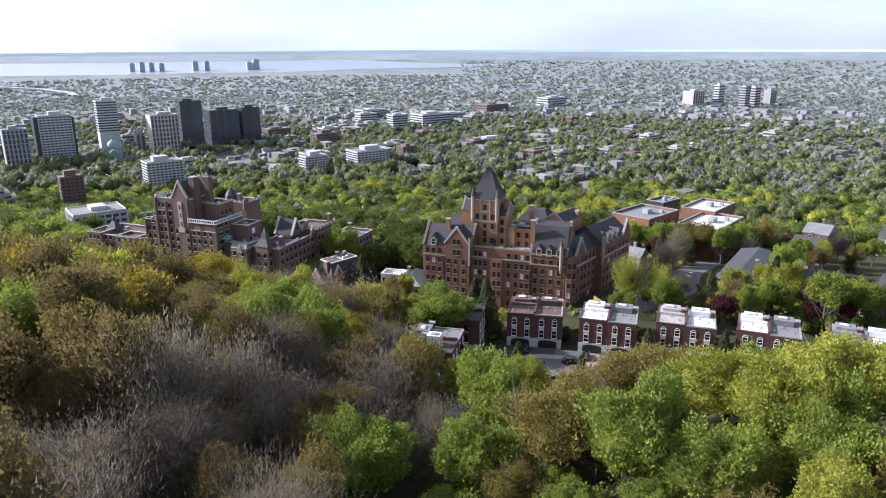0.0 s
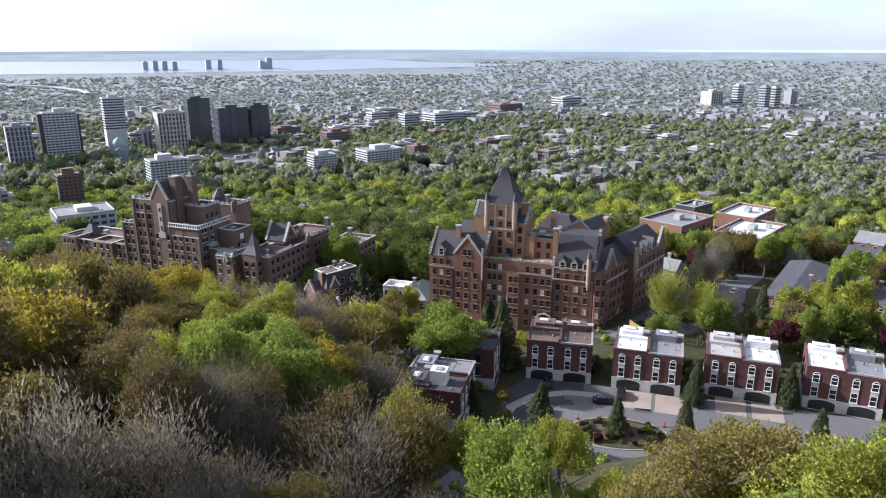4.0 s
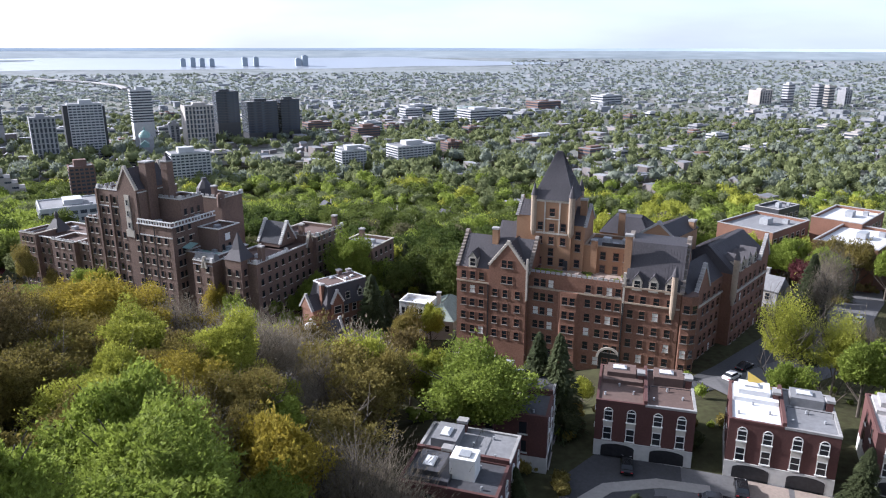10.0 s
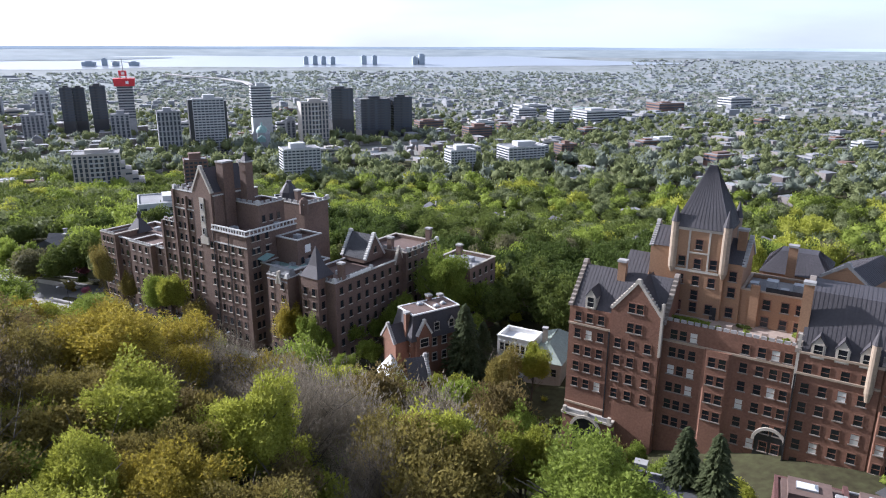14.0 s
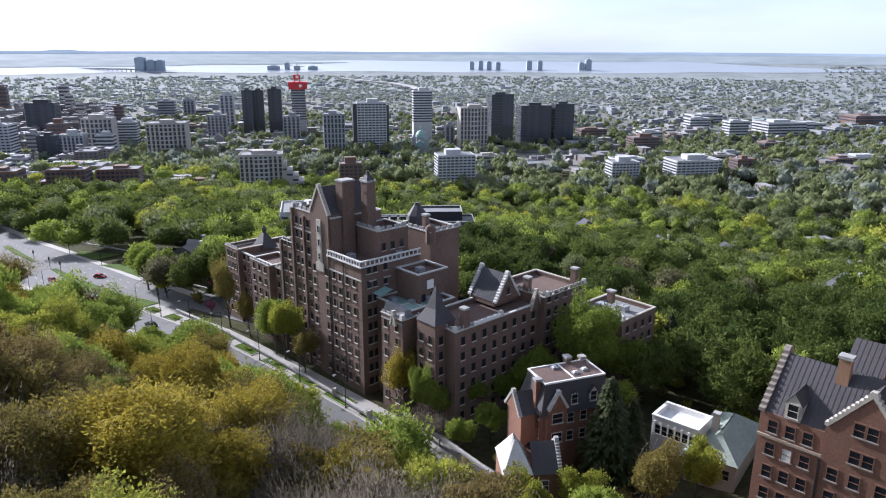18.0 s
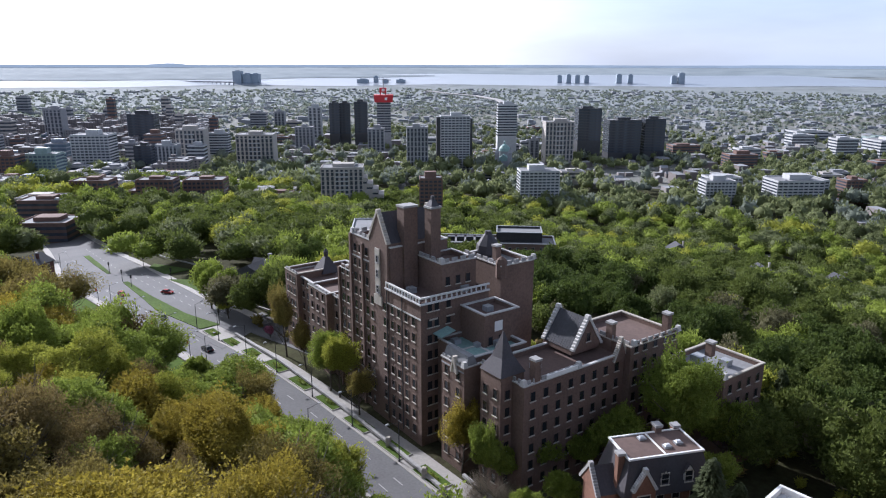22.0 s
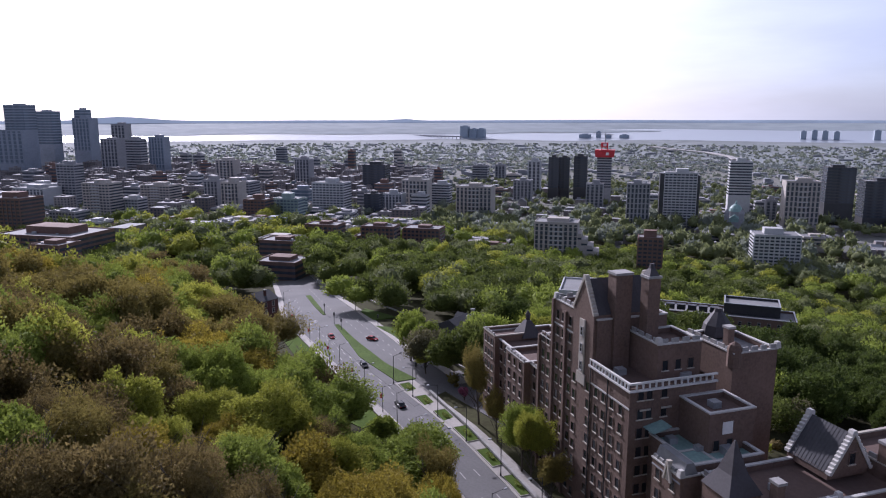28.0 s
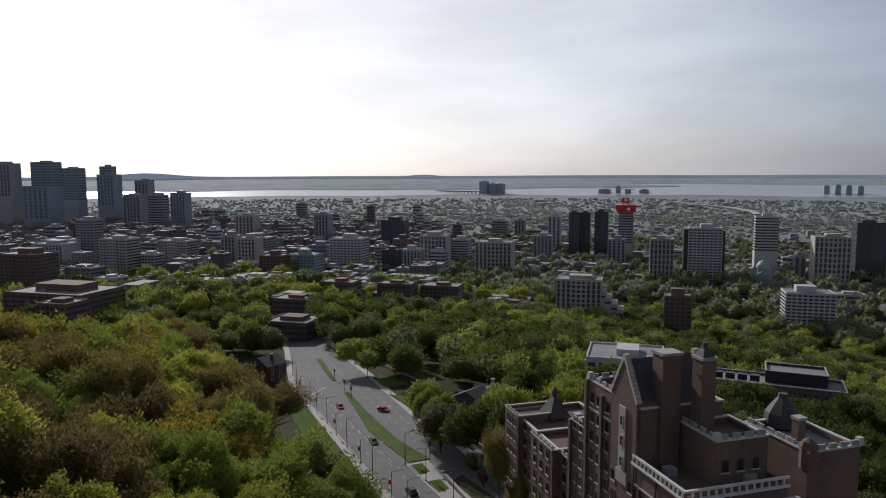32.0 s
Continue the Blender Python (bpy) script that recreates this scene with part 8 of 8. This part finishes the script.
def white_house():
    h = thing("white_house", pose(-21.3, 256.2, 0, 0, 0, -16), "white painted house with a balustraded flat roof", "house")
    flat_block(h, "wall", 0, 8.6, 0, 6.4, -22, -7.6, M["white_paint"], M["roof_white"], M["white_paint"])
    for i in range(7):
        part("pilaster", Geo().box(0.4 + i * 1.3, 0.7 + i * 1.3, -0.15, 0.02, -11.5, -8.5), M["white_paint"], h)
    for x in (1.2, 2.5, 3.8, 5.1, 6.4, 7.7):
        window(h, "std", pose(x, -0.02, -10.9))
    for y in (1.5, 3.4, 5.2):
        window(h, "std", pose(0, y, -10.9, 0, 0, -90))
    g = thing("house", pose(-14.6, 252.5, 0, 0, 0, -12), "pale rendered house with a green-grey hipped roof", "house")
    part("wall", Geo().box(0, 8.6, 0, 17, -22, -11), M["stone"], g)
    seam_roof(g, [((-0.4, -0.4, -11), (9, -0.4, -11), (4.4, 4.5, -8), (4.2, 4.5, -8)), ((9, -0.4, -11), (9, 17.4, -11), (4.4, 13, -8), (4.4, 4.5, -8)),
                  ((9, 17.4, -11), (-0.4, 17.4, -11), (4.2, 13, -8), (4.4, 13, -8)), ((-0.4, 17.4, -11), (-0.4, -0.4, -11), (4.2, 4.5, -8), (4.2, 13, -8))], M["copper_grey"])
    chimney(g, 3.0, 6.0, -10, -5.2, 1.0, 1.0, M["stone"])
    for x in (1.6, 4.3, 7.0):
        window(g, "std", pose(x, -0.02, -14.2))


M["copper_grey"] = material("copper_grey", (0.27, 0.31, 0.27), 0.6, 0.2, 2.0, 0.3, 0.1)
white_house()

# ---- the side street and houses to the east ----
ribbon("road", [(46, 200), (58, 205), (72, 214), (84, 224), (92, 242), (108, 266), (122, 292), (140, 330)], 5.0, 5.0, 0.14, M["asphalt"], "grey asphalt side street between trees", "road")


def flat_hall(corner, turn, w, d, z1, wall, roof, label, rim=None):
    h = thing("flat_roofed_hall", pose(*corner, 0, 0, 0, turn), label, "building", "flat-roofed halls")
    flat_block(h, "wall", 0, w, 0, d, -20, z1, wall, roof, rim or M["stone_grey"])
    for k in range(int(w / 4)):
        window(h, "wide", pose(2 + 4 * k, -0.02, z1 - 4.2))
    part("roof_unit", Geo().box(w * 0.45, w * 0.6, d * 0.4, d * 0.55, z1 - 0.8, z1 + 1.2), M["metal_grey"], h)
    part("roof_unit", Geo().box(w * 0.7, w * 0.76, d * 0.2, d * 0.3, z1 - 0.8, z1 + 0.7), M["metal_grey"], h)


flat_hall((93.7, 296.6), 43, 26, 19, 3, M["brick_red"], M["roof_grey"], "low brick hall with a grey flat roof")
flat_hall((118.5, 281.5), 48, 30, 18, 2, M["brick_red"], M["roof_white"], "low brick hall with a bright white roof")
flat_hall((128, 310), 48, 26, 16, 3.0, M["brick_red"], M["roof_white"], "low brick hall with a white roof behind")
flat_hall((118, 352), 40, 16, 10, -2, M["tower_dark"], M["roof_grey"], "small dark hall with a grey roof")


def gable_house(x, y, turn, w, d, z1, rise, wall, roof, label):
    h = thing("house", pose(x, y, 0, 0, 0, turn), label, "house", "detached brick houses")
    z0 = ground_z(x, y) - 4
    part("wall", Geo().box(0, w, 0, d, z0, z1), wall, h)
    r = part("roof", Geo().slab([(-0.4, z1 - 0.2), (w + 0.4, z1 - 0.2), (w + 0.4, z1), (w / 2, z1 + rise), (-0.4, z1)], -0.4, d + 0.4), roof, h)
    chimney(h, w * 0.75, d * 0.5, z1, z1 + rise + 1.2, 0.9, 0.9, wall)
    for xx in (w * 0.25, w * 0.7):
        for z in (z1 - 2.6, z1 - 5.6):
            window(h, "std", pose(xx, -0.02, z))
    for yy in (d * 0.25, d * 0.7):
        for z in (z1 - 2.6, z1 - 5.6):
            window(h, "std", pose(w, yy, z, 0, 0, 90))
            window(h, "std", pose(0, yy, z, 0, 0, -90))


SH = M["shingle"]
gable_house(75.5, 246, 50, 7, 9, 1, 3.0, M["stone_grey"], M["roof_grey"], "small stone house with a pale grey roof")
gable_house(94, 222, -35, 12, 42, 1.4, 1.3, M["brick_red"], SH, "long brick row house with a dark shingle roof")
gable_house(127, 214, 48, 14, 11, 0.5, 3.0, M["brick_red"], SH, "brick house with a dark shingle roof")
gable_house(134, 238, 48, 13, 10, 0.5, 3.0, M["brick_orange"], SH, "brick house with a dark shingle roof")
gable_house(150, 262, 48, 16, 10, -1, 3.0, M["brick_red"], SH, "brick house with a dark shingle roof")
gable_house(128, 190, 40, 14, 10, 2, 3.0, M["brick_red"], SH, "brick house with a dark shingle roof")
gable_house(150, 205, 44, 14, 10, 1, 3.0, M["brick_dark"], SH, "brick house with a dark shingle roof")
gable_house(170, 290, 48, 16, 10, -3, 3.0, M["brick_red"], M["roof_grey"], "brick house with a grey roof among trees")
gable_house(-196, 303, 12, 18, 9, -13, 4.5, M["stone_grey"], SH, "grey stone house with steep slate gables")
gable_house(-183, 311, 102, 9, 9, -13, 4.5, M["stone_grey"], SH, "grey stone house with steep slate gables")
gable_house(-300, 284, 15, 12, 9, -20.5, 3.0, M["brick_dark"], SH, "dark brick corner house with a slate roof")
far_rng = random.Random(14)
for x, y, a in ((20, 420, 20), (42, 432, 30), (58, 446, 15), (150, 420, 40), (-70, 560, 30), (-30, 600, 40), (30, 560, 10), (95, 520, 30), (180, 540, 35), (240, 470, 45), (-130, 620, 30), (270, 390, 40), (300, 520, 40), (200, 620, 20)):
    gable_house(x, y, a, far_rng.uniform(12, 20), 10, ground_z(x, y) + 9.5, 5.0, far_rng.choice((M["stone_grey"], M["brick_red"], M["stone"])), SH, "stone villa with a steep dark roof among woods")


def long_block():
    h = thing("apartment_block", pose(-226, 404, 0, 0, 0, 28), "long low brick apartment block with glazed roof terraces", "apartment building")
    flat_block(h, "wall", 0, 98, 0, 17, -62, -26.5, M["brick_brown"], M["roof_grey"], M["metal_grey"])
    flat_block(h, "attic", 8, 30, 5, 22, -27, -23.5, M["metal_dark"], M["roof_grey"], M["metal_grey"])
    flat_block(h, "attic", 70, 92, 6, 20, -27, -22.5, M["metal_dark"], M["roof_grey"], M["metal_grey"])
    for k in range(8):
        part("terrace_screen", Geo().box(33 + k * 4.5, 36.5 + k * 4.5, 3, 6, -26.5, -24.2), M["metal_dark"], h)
    for k in range(26):
        for z in (-30, -33.4, -36.8):
            window(h, "std_stone", pose(2.5 + k * 3.7, -0.02, z))


long_block()

# ---- single trees and planting round the houses ----
for x, y, s in ((17.3, 141.4, 1.25), (45.5, 144.2, 0.75), (52.4, 160.0, 0.85), (14.2, 178.5, 1.35), (67.7, 139.0, 0.8), (33.6, 147.8, 0.72), (6.6, 155.5, 0.62), (10.5, 181, 1.15), (71.5, 158.8, 0.7),
                (-24.0, 251, 1.35), (-27, 246, 1.55), (-17.8, 306, 1.2), (-24, 300, 1.25), (-13, 312, 1.15), (-8, 303, 1.0), (-30, 308, 1.1), (100, 262, 1.0), (110, 214, 1.1), (122, 206, 1.0), (-84, 262.5, 0.5), (88, 210, 0.9)):
    plant("conifer", x, y, s)
for key, x, y, s in (("green", 10.5, 186, 0.85), ("green", 2, 196, 0.95), ("green", 12, 197, 0.75), ("green", 66, 187, 0.95), ("green", 52, 182, 0.8),
                     ("maroon", 71, 172, 1.0), ("maroon", 86, 258, 1.3), ("fresh", 90, 197, 1.2), ("green", 98, 189, 1.3), ("green", 108, 180, 1.2), ("grey", 80, 214, 0.9), ("grey", 84, 239, 0.95), ("fresh", 106, 212, 1.0), ("green", 92, 283, 1.1), ("green", 102, 279, 1.15), ("green", 116, 270, 1.1), ("maroon", 95, 268, 1.2), ("olive", 138, 285, 1.4), ("green", 128, 279, 1.3), ("fresh", 60, 300, 1.5), ("fresh", 40, 290, 1.4), ("fresh", 50, 280, 1.2),
                     ("green", -132, 240, 0.9), ("pink", -166, 297, 1.0), ("pink", -152, 280.5, 0.7), ("pink", -37, 226, 0.9), ("green", -183, 292, 1.1), ("green", -192, 293, 1.2), ("fresh", -178, 288, 0.7),
                     ("green", -62, 250, 0.85), ("green", -58, 256, 0.8), ("grey", -62, 242, 0.55),
                     ("near_green", -38, 270, 1.55), ("green", -47, 266, 1.25), ("green", -52, 262, 0.8), ("green", -31, 278, 1.0), ("green", -30, 265, 0.9), ("olive", -44, 240, 0.5), ("green", -54, 242, 0.7), ("green", -50, 248, 0.8),
                     ("brown", -36, 237, 0.6), ("fresh", -28, 230, 1.0), ("olive", -18, 238, 1.0), ("fresh", -12, 244, 0.9), ("green", -22, 222, 1.1), ("fresh", -34, 222, 1.1), ("green", -14, 214, 1.0), ("green", -10, 205, 1.1), ("olive", -20, 208, 1.1), ("fresh", -8, 192, 1.1),
                     ("green", -16, 186, 1.1), ("olive", -14, 176, 1.1), ("grey", -22, 196, 1.1), ("grey", -32, 208, 1.0), ("fresh", -26, 186, 1.1), ("gold", -20, 140, 1.2), ("green", -32, 132, 1.2), ("green", -24, 152, 1.1), ("green", 8, 210, 0.7), ("olive", 3, 208, 0.9), ("fresh", 20, 193, 0.6), ("brown", -16, 165, 1.0)):
    plant(key, x, y, s)
plant("near_green", 1.3, 171.0, 1.85, tall=0.66)
for key, x, y, s, tall in (("near_olive", -137, 272, 0.78, 1.55), ("near_olive", -127, 268.5, 0.7, 1.7), ("near_green", -114, 263, 0.85, 1.35), ("near_fresh", -110, 261.5, 0.8, 1.4), ("olive", -101, 257.5, 0.8, 1.2), ("near_gold", -71, 250.5, 0.8, 1.35), ("near_green", -64, 247, 0.7, 1.2), ("grey", -58.5, 242.8, 0.6, 1.0)):
    plant(key, x, y, s, tall=tall)
for x, y, s in ((58.8, 201, 1.3), (66.5, 197.5, 1.0)):
    plant("willow", x, y, s, ground_z(x, y) - 3.0)
for key, x, y, s in (("green", 97, 289, 1.15), ("fresh", 105, 296, 1.1), ("green", 112, 303, 1.1), ("olive", 112, 279, 1.2), ("green", 121, 275, 1.15), ("green", 131, 285, 1.2), ("olive", 140, 296, 1.2), ("brown", 106, 285, 1.1), ("grey", 126, 268, 1.0), ("green", 147, 305, 1.1), ("green", 90, 296, 1.1), ("fresh", 84, 288, 1.2)):
    plant(key, x, y, s)
hedge_rng = random.Random(91)
hedge_spots = []
for x0, y0, x1, y1, n in ((33.5, 170, 36, 181, 9), (51, 166, 55, 177, 10), (70.5, 160, 74, 172, 9), (15, 174, 18, 184, 9), (3, 164, 9, 166, 7), (10, 148, 13, 152, 4), (18.5, 184.5, 90, 172, 34), (12.5, 153, 13.5, 164, 8), (-2, 140, 2, 146, 6)):
    for k in range(n):
        f = hedge_rng.random()
        hedge_spots.append((x0 + (x1 - x0) * f + hedge_rng.uniform(-0.8, 0.8), y0 + (y1 - y0) * f + hedge_rng.uniform(-0.8, 0.8), -0.3, hedge_rng.uniform(0.5, 1.5)))
for k in range(150):
    x, y = hedge_rng.uniform(66, 132), hedge_rng.uniform(176, 216)
    if abs((y - 224) - 1.72 * (x - 84)) / 2 > 5.5:
        hedge_spots.append((x, y, ground_z(x, y) - 0.4, hedge_rng.uniform(0.8, 2.6)))
joined_trees("hedge", hedge_spots, [LEAF["wood"], LEAF["green"], LEAF["dark"], LEAF["olive"]], "clipped and loose garden shrubs between the townhouses", 220, 0.11, 12, 3)
east_rng = random.Random(23)
count = 0
while count < 46:
    x, y = east_rng.uniform(60, 190), east_rng.uniform(176, 320)
    if -1.5 < (x - 94) * 0.819 - (y - 222) * 0.574 < 15 and -3 < (x - 94) * 0.574 + (y - 222) * 0.819 < 46:
        continue
    if math.hypot(x - 76, y - 222) < 14 or abs((y - 224) - 1.72 * (x - 84)) / 2 < 7.5 and x < 145:
        continue
    u, v = (x - 118) * 0.7 + (y - 281) * 0.7, -(x - 118) * 0.7 + (y - 281) * 0.7
    if -4 < u < 42 and -4 < v < 44 or 60 < x < 74 and y > 206 or 92 < x < 125 and 226 < y < 258:
        continue
    count += 1
    if count < 64:
        plant(east_rng.choice(("green", "fresh", "olive", "green", "brown", "grey", "maroon")) if count % 9 else "conifer", x, y, east_rng.uniform(0.8, 1.25))
    else:
        plant(east_rng.choice(("green", "fresh", "olive", "green")), x, y, east_rng.uniform(0.9, 1.3))


# ---- landmarks of the city ----
def church(x, y, turn):
    z = ground_z(x, y)
    t = thing("church", pose(x, y, z, 0, 0, turn), "grey stone church with a green copper dome", "church")
    part("nave", Geo().box(-11, 11, -24, 22, -3, 15), M["tower_grey"], t)
    part("roof", Geo().slab([(-11.6, 15), (11.6, 15), (0, 24)], -24, 22), M["copper"], t)
    part("drum", Geo().tube([(0, -2, 15), (0, -2, 27)], [8.5, 8.5], 16), M["tower_grey"], t)
    d = part("dome", Geo().tube([(0, -2, 27), (0, -2, 31), (0, -2, 34.5), (0, -2, 36.5), (0, -2, 37)], [8.8, 7.8, 5.2, 2.2, 0.4], 16), M["copper"], t, "green copper dome")
    part("lantern", Geo().tube([(0, -2, 36.5), (0, -2, 40), (0, -2, 42)], [1.3, 1.3, 0.1], 8), M["copper"], d)
    for x0 in (-9, 9):
        part("bell_tower", Geo().box(x0 - 3, x0 + 3, -27, -21, -3, 27).frustum(x0 - 3.3, x0 + 3.3, -27.3, -20.7, 27, 33, 3, 3), M["tower_grey"], t)


church(-487, 1062, 24)
strip("road", [(-478, 779), (-611, 952), (-774, 1171)], [(-465, 786), (-596, 962), (-757, 1181)], 0.6, M["asphalt"], "straight city avenue running off between towers", "road", 40)
viaduct = thing("viaduct", pose(0, 0, 0), "pale elevated motorway on piers across the far city", "bridge")
deck = Geo()
line = [(-1848, 2892), (-1686, 2825), (-1508, 2770), (-1345, 2640), (-1240, 2480)]
for i, (x, y) in enumerate(line):
    z = ground_z(x, y) + 18
    deck.v += [(x - 7, y - 9, z), (x + 7, y + 9, z), (x - 7, y - 9, z - 3), (x + 7, y + 9, z - 3)]
for i in range(len(line) - 1):
    k = 4 * i
    deck.f += [(k, k + 4, k + 5, k + 1), (k + 2, k + 6, k + 4, k), (k + 1, k + 5, k + 7, k + 3), (k + 3, k + 7, k + 6, k + 2)]
part("deck", deck, M["roof_pale"], viaduct)
for x, y in line:
    part("pier", Geo().box(x - 3, x + 3, y - 3, y + 3, ground_z(x, y) - 2, ground_z(x, y) + 15.5), M["roof_pale"], viaduct)

bridge = thing("river_bridge", pose(0, 0, 0), "long pale road bridge on many piers over the river", "bridge")
end_a, end_b = Vector((-3230, 2560)), Vector((-2870, 2660))
run = end_b - end_a
part("deck", Geo().rod((end_a.x, end_a.y, -42), (end_b.x, end_b.y, -44), 3.2, 3.2, 4), M["tower_grey"], bridge)
for k in range(15):
    p = end_a + run * ((k + 0.5) / 15)
    part("pier", Geo().box(p.x - 2.2, p.x + 2.2, p.y - 2.2, p.y + 2.2, -75, -44), M["tower_grey"], bridge)


# sorts of tree that were prepared but stand nowhere
for kinds in TREE_KINDS.values():
    for t in kinds:
        if t.name not in first_use:
            for c in list(t.children):
                bpy.data.objects.remove(c)
            bpy.data.objects.remove(t)
